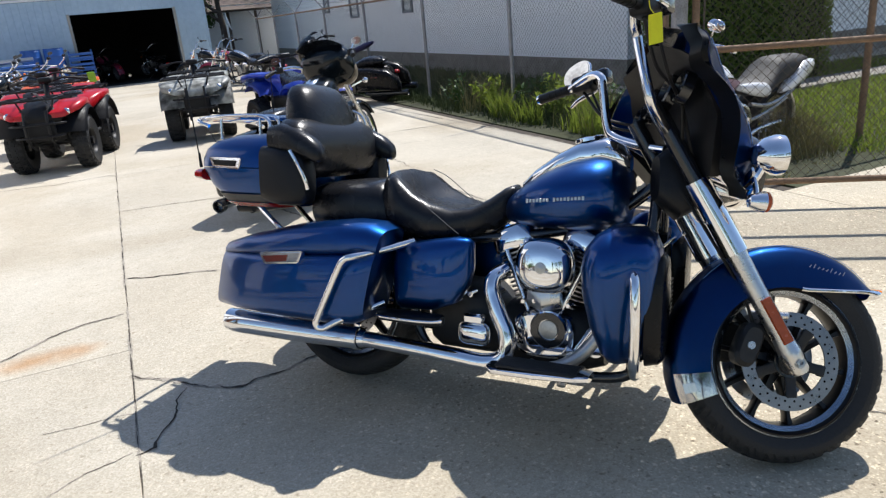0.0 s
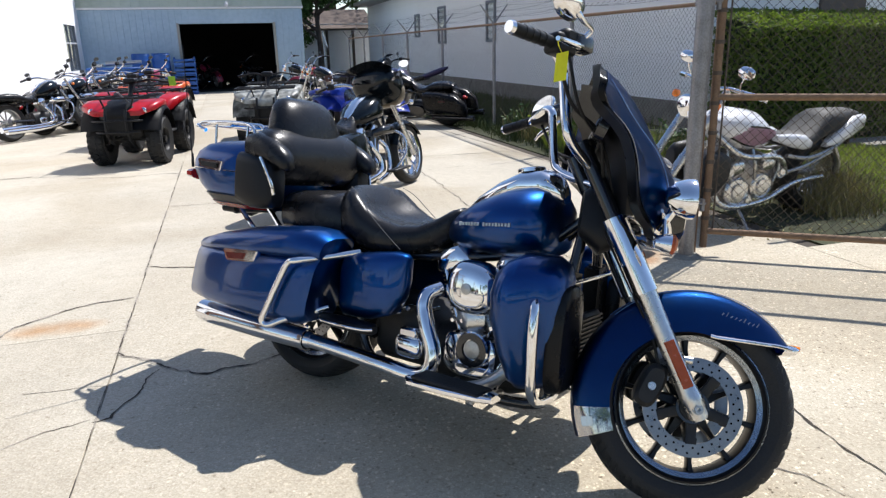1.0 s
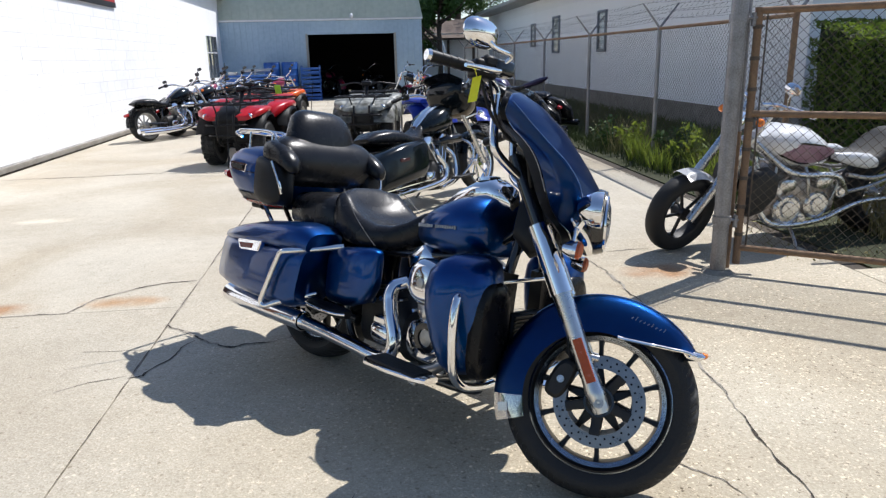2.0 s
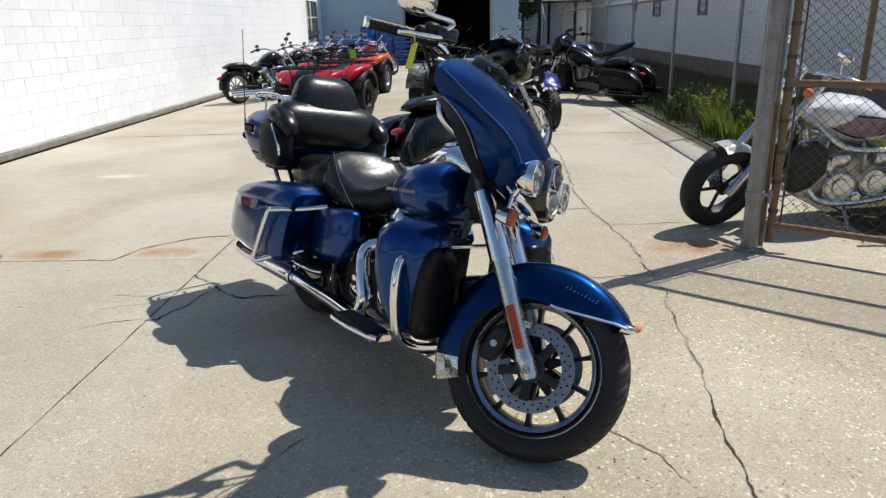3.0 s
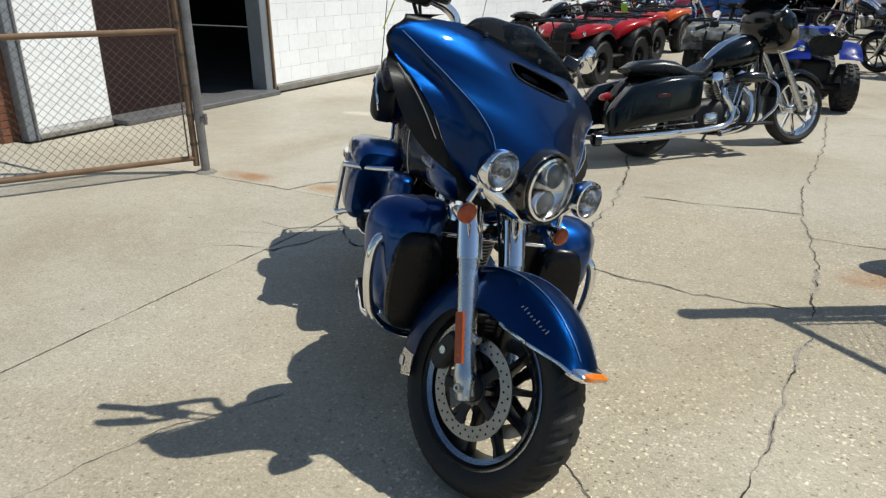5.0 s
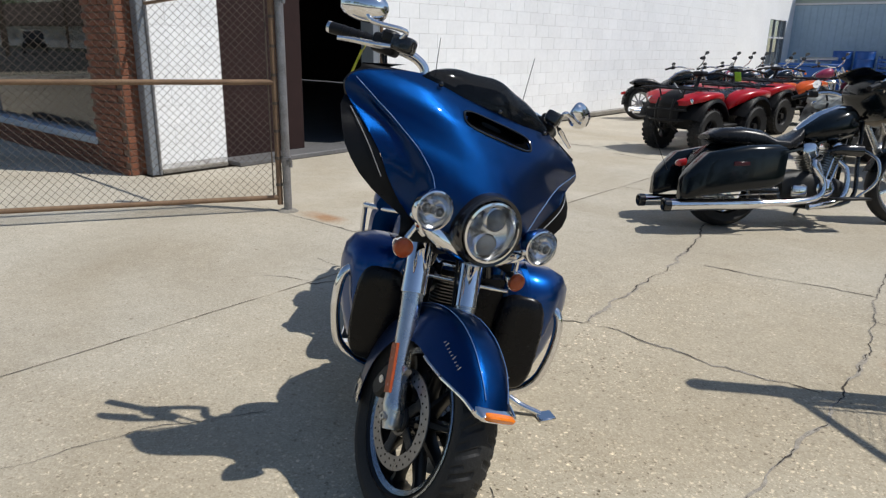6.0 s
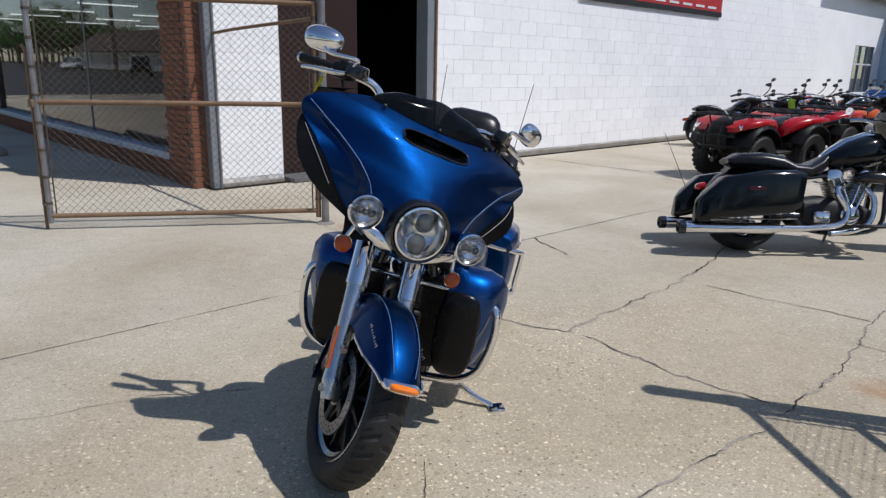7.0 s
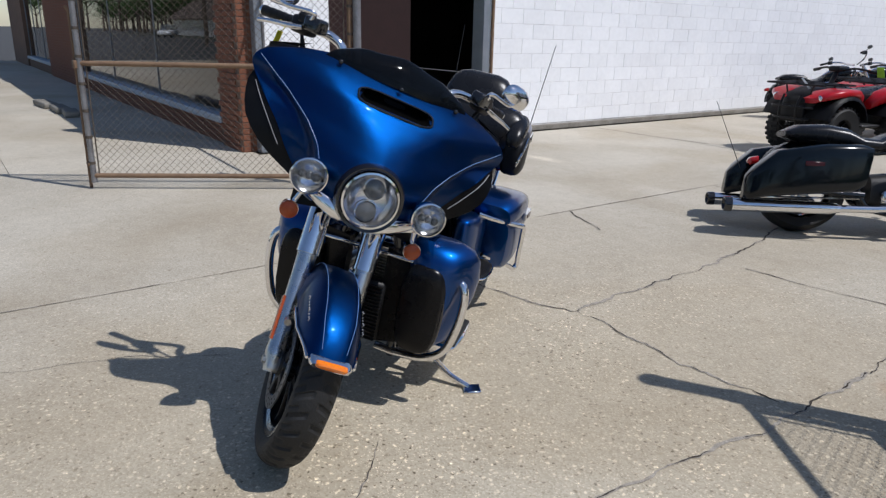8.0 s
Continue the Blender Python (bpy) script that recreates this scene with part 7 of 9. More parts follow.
# ---- other vehicles in the yard ----
def simple_wheel(root, x, r, w, mat_rim, name, m=None, spokes=9, y=0.0, knob=False, rim=0.66):
    M = (m or Matrix()) @ pose(x, y, r) @ Matrix.Rotation(radians(-90), 4, "X")
    h = w / 2
    q = r * rim
    bm = bmesh.new()
    lathe(bm, [(q, -h * 0.75), (r * 0.86, -h), (r * 0.96, -h * 0.72), (r, -h * 0.25), (r, h * 0.25), (r * 0.96, h * 0.72), (r * 0.86, h), (q, h * 0.75), (q, -h * 0.75)], M, 40)
    if knob:
        for i in range(26):
            for k in (-1, 0, 1):
                R = M @ Matrix.Rotation(2 * math.pi * (i + 0.5 * (k % 2)) / 26, 4, "Z")
                add_box(bm, (r * (1.0 if k == 0 else 0.965), 0, k * h * 0.66), (r * 0.07, r * 0.13, h * 0.42), R)
    tyre = part("tyre", bm, M_RUBBER, root, "black tyre", 50)
    bm = bmesh.new()
    lathe(bm, [(q * 1.01, -h * 0.80), (q * 0.94, -h * 0.70), (q * 0.88, 0), (q * 0.94, h * 0.70), (q * 1.01, h * 0.80)], M, 40)
    lathe(bm, [(0.0, -h * 0.8), (r * 0.16, -h * 0.8), (r * 0.13, 0), (r * 0.16, h * 0.8), (0.0, h * 0.8)], M, 16)
    for i in range(spokes):
        R = M @ Matrix.Rotation(2 * math.pi * i / spokes, 4, "Z")
        add_box(bm, (q * 0.52, 0, h * 0.25), (q * 0.90, r * 0.07, r * 0.07), R, 0.004)
    part("rim", bm, mat_rim, tyre, "wheel rim")
    return tyre


def cruiser(name, label, m, paint, nose="", bags=False, bars="low", rim=None, steer=18, rake=28, wb=1.60, group="", bright=None, face=None, shields=False):
    """A V-twin road motorcycle on its stand: x forward from the rear contact."""
    root = thing(name, label, "motorcycle", m @ pose(0, 0, 0, -8, 0, 0), group)
    rim = rim or M_SATIN
    bright = bright or M_CHROME
    face = face or paint
    P = lambda n, bm, mat, lab="", ang=45, mm=None: part(n, bm, mat, root, lab, ang, mm)
    kx = -math.sin(radians(rake))
    kz = math.cos(radians(rake))
    ax0 = Vector((wb + 0.30 * math.tan(radians(rake)) + 0.01, 0, 0))
    S = Matrix.Translation(ax0) @ Matrix.Rotation(radians(steer), 4, Vector((kx, 0, kz))) @ Matrix.Translation(-ax0)
    simple_wheel(root, 0.0, 0.32, 0.18, rim, "rear_wheel", None, 9)
    simple_wheel(root, wb, 0.315, 0.125, rim, "front_wheel", S, 9, rim=0.76 if nose else 0.66)
    K = Vector((kx, 0, kz))
    for s in (-1, 1):
        bm = bmesh.new()
        a = Vector((wb, 0.10 * s, 0.315))
        rod(bm, a - K * 0.02, a + K * 0.36, 0.029, 0.031)
        rod(bm, a + K * 0.36, a + K * 0.74, 0.024, 0.024)
        P("fork_leg", bm, M_SATIN if nose else bright, "bright fork leg", 45, S)
    bm = bmesh.new()
    rows = []
    for i in range(15):
        an = radians(28 + 130 * i / 14)
        c = Vector((math.cos(an), 0, math.sin(an)))
        rows.append([Vector((wb, 0, 0.315)) + c * (0.345 - 0.10 * max(0, abs(u) - 0.4) ** 2) + Vector((0, 0.085 * u, 0)) for u in [-1 + j / 4 for j in range(9)]])
    loft(bm, rows, False, False)
    bmesh.ops.solidify(bm, geom=bm.faces[:], thickness=0.004)
    P("front_fender", bm, paint, "front fender", 60, S)
    bm = bmesh.new()
    rows = []
    for i in range(16):
        an = radians(40 + 145 * i / 15)
        c = Vector((math.cos(an), 0, math.sin(an)))
        rows.append([Vector((0, 0, 0.32)) + c * (0.36 - 0.10 * max(0, abs(u) - 0.4) ** 2) + Vector((0, 0.115 * u, 0)) for u in [-1 + j / 4 for j in range(9)]])
    loft(bm, rows, False, False)
    bmesh.ops.solidify(bm, geom=bm.faces[:], thickness=0.004)
    P("rear_fender", bm, paint, "rear fender", 60)
    bm = bmesh.new()
    sections(bm, [(0.60, 0.04, 0.70, 0.77), (0.66, 0.11, 0.69, 0.82), (0.78, 0.175, 0.68, 0.90), (0.92, 0.19, 0.69, 0.955), (1.03, 0.165, 0.71, 0.965), (1.10, 0.09, 0.76, 0.92)], 2.5, 24)
    P("fuel_tank", bm, paint, "fuel tank", 60)
    bm = bmesh.new()
    sections(bm, [(0.60, 0.025, 0.74, 0.79), (0.66, 0.045, 0.78, 0.842), (0.78, 0.055, 0.86, 0.922), (0.95, 0.060, 0.93, 0.980), (1.06, 0.045, 0.93, 0.972)], 3, 16)
    P("tank_console", bm, bright, "chrome console")
    bm = bmesh.new()
    sections(bm, [(-0.18, 0.10, 0.70, 0.74), (-0.08, 0.15, 0.66, 0.79), (0.10, 0.165, 0.64, 0.80), (0.24, 0.17, 0.62, 0.78), (0.34, 0.19, 0.60, 0.72), (0.46, 0.18, 0.60, 0.705), (0.58, 0.12, 0.63, 0.76), (0.66, 0.06, 0.70, 0.82)], 2.8, 24)
    P("seat", bm, M_VINYL, "low black seat", 60)
    bm = bmesh.new()
    sections(bm, [(0.45, 0.12, 0.20, 0.44), (0.60, 0.135, 0.18, 0.46), (0.85, 0.13, 0.17, 0.43), (1.02, 0.09, 0.20, 0.36)], 3, 20)
    P("crankcase", bm, M_ENGINE, "engine case")
    for tilt, x0 in ((-22.5, 0.80), (22.5, 0.84)):
        M = Matrix.Translation((x0, 0, 0.36)) @ Matrix.Rotation(radians(tilt), 4, "Y")
        bm = bmesh.new()
        rings = []
        for i in range(10):
            z = 0.06 + 0.021 * i
            rings += [[M @ p for p in oval((0, 0, z + o), (1, 0, 0), (0, 1, 0), u, v, 3.2, 16)] for o, u, v in ((-0.006, 0.056, 0.064), (-0.004, 0.08, 0.09), (0.004, 0.08, 0.09), (0.006, 0.056, 0.064))]
        loft(bm, rings)
        P("cylinder", bm, M_STEEL, "finned cylinder")
        bm = bmesh.new()
        loft(bm, [[M @ p for p in oval((0, 0, z), (1, 0, 0), (0, 1, 0), a, b, 4, 20)] for z, a, b in ((0.265, 0.086, 0.10), (0.315, 0.084, 0.10), (0.34, 0.06, 0.08))])
        P("rocker_cover", bm, bright, "chrome rocker cover")
        for dx in (-0.022, 0.022):
            bm = bmesh.new()
            rod(bm, M @ Vector((dx, -0.11, 0.0)), M @ Vector((dx * 1.4, -0.09, 0.27)), 0.010)
            P("pushrod_tube", bm, bright)
    bm = bmesh.new()
    tube(bm, [(0.84, -0.11, 0.60), (0.90, -0.17, 0.615), (0.98, -0.18, 0.615), (1.06, -0.18, 0.612)], [0.035, 0.045, 0.05, 0.05], 14)
    P("air_cleaner", bm, M_BLACK if nose else bright, "rounded air intake")
    bm = bmesh.new()
    lathe(bm, [(0, 0), (0.08, 0), (0.078, 0.03), (0.06, 0.045), (0, 0.048)], ALONG((0.80, -0.125, 0.31), (0, -1, 0)), 24)
    add_box(bm, (0.58, -0.14, 0.29), (0.14, 0.05, 0.10), None, 0.025)
    P("cam_cover", bm, bright, "chrome side covers")
    bm = bmesh.new()
    loft(bm, [oval(((x0 + x1) / 2, y, 0.29), (1, 0, 0), (0, 0, 1), (x1 - x0) / 2, h, 3, 24) for y, x0, x1, h in ((0.12, 0.38, 1.0, 0.105), (0.18, 0.40, 0.98, 0.095))])
    P("primary_cover", bm, bright, "chrome primary cover")
    for n in range(2):
        bm = bmesh.new()
        if n == 0:
            tube(bm, [(0.76, -0.12, 0.56), (0.66, -0.19, 0.50), (0.74, -0.21, 0.36), (0.70, -0.22, 0.25), (0.50, -0.23, 0.21), (0.15, -0.24, 0.20)], 0.026, 12)
        else:
            tube(bm, [(0.93, -0.11, 0.53), (0.98, -0.15, 0.44), (0.96, -0.17, 0.28), (0.84, -0.20, 0.20), (0.60, -0.24, 0.165)], 0.023, 12)
        P("exhaust_pipe", bm, bright, "chrome exhaust pipe")
    for s in ((-1, 1) if bags else (-1,)):
        bm = bmesh.new()
        tube(bm, [(0.20, 0.245 * s, 0.20), (0.12, 0.245 * s, 0.20), (-0.30, 0.25 * s, 0.195), (-0.55 if bags else -0.34, 0.25 * s, 0.195)], [0.03, 0.045, 0.047, 0.050], 16, False)
        P("muffler", bm, bright, "long muffler")
        if bags:
            bm = bmesh.new()
            lathe(bm, [(0.046, 0.0), (0.053, 0.004), (0.053, 0.05), (0.044, 0.058), (0.036, 0.05), (0.034, 0.0)], ALONG((-0.548, 0.25 * s, 0.195), (-1, 0, 0)), 20)
            P("muffler_tip", bm, M_BLACK, "black muffler tip")
    if not bags:
        bm = bmesh.new()
        tube(bm, [(0.60, -0.25, 0.16), (0.30, -0.26, 0.15), (-0.10, -0.26, 0.15), (-0.26, -0.26, 0.155)], [0.03, 0.042, 0.044, 0.046], 14, False)
        P("muffler", bm, bright, "long chrome muffler")
    bm = bmesh.new()
    for s in (-1, 1):
        tube(bm, [(1.16, 0.04 * s, 0.85), (1.10, 0.10 * s, 0.50), (1.02, 0.13 * s, 0.20), (0.50, 0.13 * s, 0.18), (0.34, 0.12 * s, 0.40), (0.38, 0.09 * s, 0.62)], 0.018, 8)
        tube(bm, [(0.40, 0.13 * s, 0.30), (0.0, 0.14 * s, 0.32)], 0.024, 8, False)
        tube(bm, [(1.2, 0.03 * s, 0.88), (0.6, 0.08 * s, 0.62), (-0.2, 0.12 * s, 0.60)], 0.017, 8)
    P("frame", bm, M_BLACK, "black frame")
    for s in (-1, 1):
        bm = bmesh.new()
        tube(bm, [(1.10, 0.05 * s, 0.62), (1.14, 0.14 * s, 0.60), (1.17, 0.25 * s, 0.52), (1.15, 0.26 * s, 0.36), (1.02, 0.18 * s, 0.21)], 0.012, 10)
        P("engine_guard", bm, bright, "engine guard")
    for s in (-1, 1):
        bm = bmesh.new()
        add_box(bm, (0.92, 0.29 * s, 0.235), (0.30, 0.11, 0.022), None, 0.008)
        P("floorboard", bm, M_MATT, "black floorboard")
    for s in (-1, 1) if shields else ():
        bm = bmesh.new()
        loft(bm, [oval((x, 0.25 * s, z), (0.25, 0.97 * s, 0), (0, 0, 1), a, b, 3, 18) for x, z, a, b in ((0.98, 0.47, 0.09, 0.20), (1.06, 0.47, 0.13, 0.25), (1.14, 0.48, 0.13, 0.26), (1.19, 0.49, 0.08, 0.19))])
        P("leg_shield", bm, paint, "glossy leg shield", 60)
    tall = 0.18 if bars == "tall" else 0.0
    for s in (-1, 1):
        bm = bmesh.new()
        tube(bm, [(1.20, 0.03 * s, 0.99), (1.18, 0.18 * s, 1.04), (1.12, 0.30 * s, 1.10 + tall), (0.98, 0.40 * s, 1.10 + tall), (0.86, 0.45 * s, 1.07 + tall)], 0.014, 10)
        P("handlebar", bm, bright, "chrome handlebar", 45, S)
        bm = bmesh.new()
        rod(bm, (0.96, 0.41 * s, 1.097 + tall), (0.85, 0.455 * s, 1.068 + tall), 0.019, 0.019)
        add_box(bm, (1.0, 0.385 * s, 1.10 + tall), (0.07, 0.06, 0.06), None, 0.012)
        P("grip", bm, M_MATT, "black grip", 45, S)
        bm = bmesh.new()
        mc = Vector((1.06, 0.43 * s, 1.19 + tall))
        tube(bm, [(1.02, 0.37 * s, 1.12 + tall), (1.07, 0.40 * s, 1.18 + tall), mc], 0.006, 6)
        loft(bm, [oval(mc + Vector((o, 0, 0)), (0, 1, 0), (0, 0, 1), a, b, 2.3, 16) for o, a, b in ((0.03, 0.016, 0.010), (0.012, 0.048, 0.028), (0.0, 0.052, 0.032))])
        P("mirror", bm, bright if nose else M_BLACK, "small mirror", 45, S)
    if nose == "shark":
        bm = bmesh.new()
        rings = []
        for x, w, z0, z1 in ((1.12, 0.18, 1.04, 1.14), (1.16, 0.24, 0.95, 1.19), (1.23, 0.27, 0.86, 1.22), (1.32, 0.255, 0.82, 1.18), (1.38, 0.21, 0.82, 1.11), (1.41, 0.15, 0.86, 1.04)):
            rings.append(oval((x, 0, (z0 + z1) / 2), (0, 1, 0), (0, 0, 1), w, (z1 - z0) / 2, 2.6, 28))
        loft(bm, rings)
        P("fairing", bm, paint, "rounded nose fairing", 60, S)
        bm = bmesh.new()
        rings = [oval((x, 0, z), (0, 1, 0), (0, 0, 1), a, b, 2.5, 24) for x, z, a, b in ((1.26, 0.955, 0.262, 0.115), (1.29, 0.955, 0.268, 0.135), (1.35, 0.955, 0.246, 0.150), (1.400, 0.95, 0.20, 0.125), (1.430, 0.945, 0.13, 0.08), (1.438, 0.94, 0.05, 0.03))]
        loft(bm, rings)
        P("headlamp", bm, face, "smooth cover over the headlamps", 60, S)
        bm = bmesh.new()
        loft(bm, [[Vector((1.27 - 0.06 * u * u - 0.14 * f, 0.24 * u * (1 - 0.1 * f), 1.18 + 0.10 * f * (1 - 0.5 * u * u))) for u in [-1 + j / 6 for j in range(13)]] for f in (0, 0.35, 0.7, 1.0)], False, False)
        bmesh.ops.solidify(bm, geom=bm.faces[:], thickness=0.004)
        P("windscreen", bm, M_GLASSY, "dark windscreen", 60, S)
        for s in (-1, 1):
            bm = bmesh.new()
            ball(bm, (1.33, 0.30 * s, 0.83), (0.03, 0.03, 0.026), 12)
            tube(bm, [(1.26, 0.16 * s, 0.80), (1.31, 0.27 * s, 0.83)], 0.01, 6)
            P("turn_signal", bm, bright, "chrome turn signal", 45, S)
    else:
        bm = bmesh.new()
        lathe(bm, [(0.0, -0.12), (0.06, -0.09), (0.085, -0.03), (0.088, 0.0)], ALONG((1.37, 0, 0.86), (1, 0, -0.05)), 24)
        lathe(bm, [(0.084, 0.0), (0.06, 0.018), (0.0, 0.026)], ALONG((1.37, 0, 0.86), (1, 0, -0.05)), 24)
        P("headlamp", bm, bright, "chrome headlamp", 45, S)
        for s in (-1, 1):
            bm = bmesh.new()
            ball(bm, (1.30, 0.20 * s, 0.84), (0.03, 0.026, 0.026), 10)
            P("turn_signal", bm, M_AMBER, "amber turn signal", 45, S)
    if bags:
        for s in (-1, 1):
            bm = bmesh.new()
            rings = []
            for x, y0, y1, z0, z1 in ((-0.46, 0.22, 0.30, 0.25, 0.42), (-0.42, 0.19, 0.345, 0.24, 0.48), (-0.30, 0.17, 0.385, 0.27, 0.60), (0.0, 0.17, 0.40, 0.30, 0.655), (0.24, 0.18, 0.39, 0.32, 0.66), (0.32, 0.20, 0.36, 0.36, 0.64)):
                rings.append(oval((x, s * (y0 + y1) / 2, (z0 + z1) / 2), (0, 1, 0), (0, 0, 1), (y1 - y0) / 2, (z1 - z0) / 2, 4.5, 24))
            loft(bm, rings)
            lean_back(bm, 0.12, 0.5)
            bag = P("saddlebag", bm, paint, "long stretched saddlebag", 50)
            bm = bmesh.new()
            rod(bm, (-0.38, 0.33 * s, 0.265), (0.26, 0.39 * s, 0.29), 0.007, 0.007, 6)
            part("trim", bm, bright, bag, "chrome trim line")
            bm = bmesh.new()
            add_box(bm, (-0.06, 0.394 * s, 0.515), (0.13, 0.014, 0.032), None, 0.004)
            part("reflector", bm, M_DARKRED, bag, "dark red reflector")
        bm = bmesh.new()
        rod(bm, (-0.40, 0.16, 0.45), (-0.62, 0.17, 0.95), 0.003, 0.0018, 6)
        P("antenna", bm, M_MATT, "thin whip antenna")
    bm = bmesh.new()
    rings = [oval((x, 0, z), (0, 1, 0), (0, 0, 1), a, b, 3, 16) for x, z, a, b in ((-0.33, 0.52, 0.05, 0.03), (-0.38, 0.51, 0.048, 0.028), (-0.395, 0.508, 0.03, 0.015))]
    loft(bm, rings)
    P("tail_lamp", bm, M_RED, "red tail lamp")
    bm = bmesh.new()
    tube(bm, [(0.80, 0.15, 0.17), (0.83, 0.25, 0.09), (0.86, 0.32, 0.0475)], 0.012, 8)
    P("side_stand", bm, M_STEEL, "side stand")
    return root


def at_plan(r0, r1):
    """The pose of a machine whose rear contact is r0 and front contact towards r1 (plan points)."""
    return LOT @ pose(r0[0], r0[1], 0, 0, 0, math.degrees(math.atan2(r1[1] - r0[1], r1[0] - r0[0])))


# the tan face is a painted-in reflection of the ground
cruiser("motorcycle", "black touring motorcycle with long saddlebags, tan ground reflection coloured onto its nose fairing", at_plan((1.21, 5.58), (2.27, 6.70)), M_DKBLUE, "shark", True, rim=M_CHROME, steer=2, wb=1.58, face=M_TAN)
cruiser("motorcycle", "all-black touring motorcycle parked across the yard edge", at_plan((4.36, 11.85), (3.10, 12.95)), M_JET, "shark", True, rim=M_JET, steer=10, bright=M_BLACK, shields=True)
wallbike = cruiser("motorcycle", "black and chrome cruiser parked against the white wall", at_plan((-3.04, 13.12), (-2.20, 14.22)), M_DKBLUE, "", False, rim=M_STEEL, group="parked motorcycles")
redbike = cruiser("motorcycle", "dark red cruiser parked in the row by the white wall", at_plan((-3.0, 15.9), (-2.1, 17.1)), M_MAROON, "", False, rim=M_STEEL, group="parked motorcycles")
for p0, p1, src in (((-2.6, 17.6), (-1.7, 18.8), wallbike), ((-1.9, 19.3), (-0.9, 20.2), redbike), ((-2.72, 13.98), (-1.87, 15.08), wallbike), ((-2.42, 14.8), (-1.57, 15.9), wallbike), ((-1.9, 15.9), (-1.0, 17.1), wallbike),
                     ((3.7, 17.6), (2.5, 18.7), wallbike), ((3.8, 19.6), (2.6, 20.6), redbike), ((3.6, 22.0), (2.3, 22.6), wallbike), ((1.9, 27.9), (1.4, 29.2), wallbike), ((0.3, 28.2), (-0.2, 29.4), redbike)):
    copy_thing(src, at_plan(p0, p1) @ pose(0, 0, 0, -8, 0, 0))

# white power cruiser behind the right gate leaf
POWER = at_plan((4.93, 4.26), (3.23, 3.96)) @ pose(0, 0, 0, -7, 0, 0)
pw = thing("motorcycle", "white long-forked power cruiser with maroon flashes behind the gate mesh", "motorcycle", POWER)
kp = Vector((-math.sin(radians(36)), 0, math.cos(radians(36))))
PS = Matrix.Translation((1.88, 0, 0)) @ Matrix.Rotation(radians(12), 4, kp) @ Matrix.Translation((-1.88, 0, 0))
simple_wheel(pw, -0.15, 0.32, 0.24, M_SATIN, "rear_wheel", None, 5)
simple_wheel(pw, 1.64, 0.30, 0.13, M_ENGINE, "front_wheel", PS, 5)
for s in (-1, 1):
    bm = bmesh.new()
    a = Vector((1.64, 0.105 * s, 0.30))
    rod(bm, a - kp * 0.02, a + kp * 0.40, 0.031, 0.034)
    rod(bm, a + kp * 0.40, a + kp * 0.95, 0.028, 0.028)
    part("fork_leg", bm, M_SATIN, pw, "long silver fork leg", m=PS)
bm = bmesh.new()
rows = []
for i in range(12):
    an = radians(75 + 70 * i / 11)
    c = Vector((math.cos(an), 0, math.sin(an)))
    rows.append([Vector((1.64, 0, 0.30)) + c * (0.33 - 0.10 * max(0, abs(u) - 0.4) ** 2) + Vector((0, 0.09 * u, 0)) for u in [-1 + j / 4 for j in range(9)]])
loft(bm, rows, False, False)
bmesh.ops.solidify(bm, geom=bm.faces[:], thickness=0.005)
part("front_fender", bm, M_WHITEP, pw, "white front fender", 60, PS)
bm = bmesh.new()
sections(bm, [(0.44, 0.06, 0.62, 0.70), (0.54, 0.13, 0.60, 0.80), (0.70, 0.19, 0.59, 0.89), (0.90, 0.20, 0.62, 0.92), (1.02, 0.16, 0.70, 0.88), (1.10, 0.08, 0.76, 0.84)], 2.5, 28)
pt = part("fuel_tank", bm, M_WHITEP, pw, "white tank cover", 60)
for s in (-1, 1):
    # dark-edged rose flash that follows the tank's side
    for nm, mat, grow, lift, lab in (("flash_edge", M_BLACK, 0.014, 0.002, "dark outline of the flash"), ("flash", M_ROSE, 0.0, 0.005, "faded rose flash on the tank")):
        bm = bmesh.new()
        rows = []
        for i in range(9):
            x = 0.50 - grow + (0.53 + 2 * grow) * i / 8
            low = 0.655 + 0.06 * ((x - 0.72) / 0.24) ** 2 - grow
            high = low + (0.135 + 2 * grow) * max(0.08, 1 - abs((x - 0.78) / 0.31) ** 2.2)
            w = 0.13 + 0.07 * min(1.0, (x - 0.48) / 0.24) if x < 0.72 else 0.20 - 0.05 * max(0.0, (x - 0.86) / 0.14) ** 2
            rows.append([Vector((x, s * (w * max(0.1, 1 - (abs(z - 0.755) / 0.155) ** 2.5) ** 0.4 + lift), z)) for z in [low + (high - low) * j / 4 for j in range(5)]])
        loft(bm, rows, False, False)
        bmesh.ops.solidify(bm, geom=bm.faces[:], thickness=0.004)
        part(nm, bm, mat, pt, lab, 60)
    bm = bmesh.new()
    loft(bm, [oval((x, 0.17 * s, z), (0, 1, 0), (0, 0, 1), 0.05, h, 3, 14) for x, z, h in ((1.02, 0.50, 0.10), (1.10, 0.48, 0.17), (1.20, 0.46, 0.18), (1.24, 0.45, 0.15))])
    part("radiator_shroud", bm, M_ENGINE, pw, "dark radiator shroud", 60)
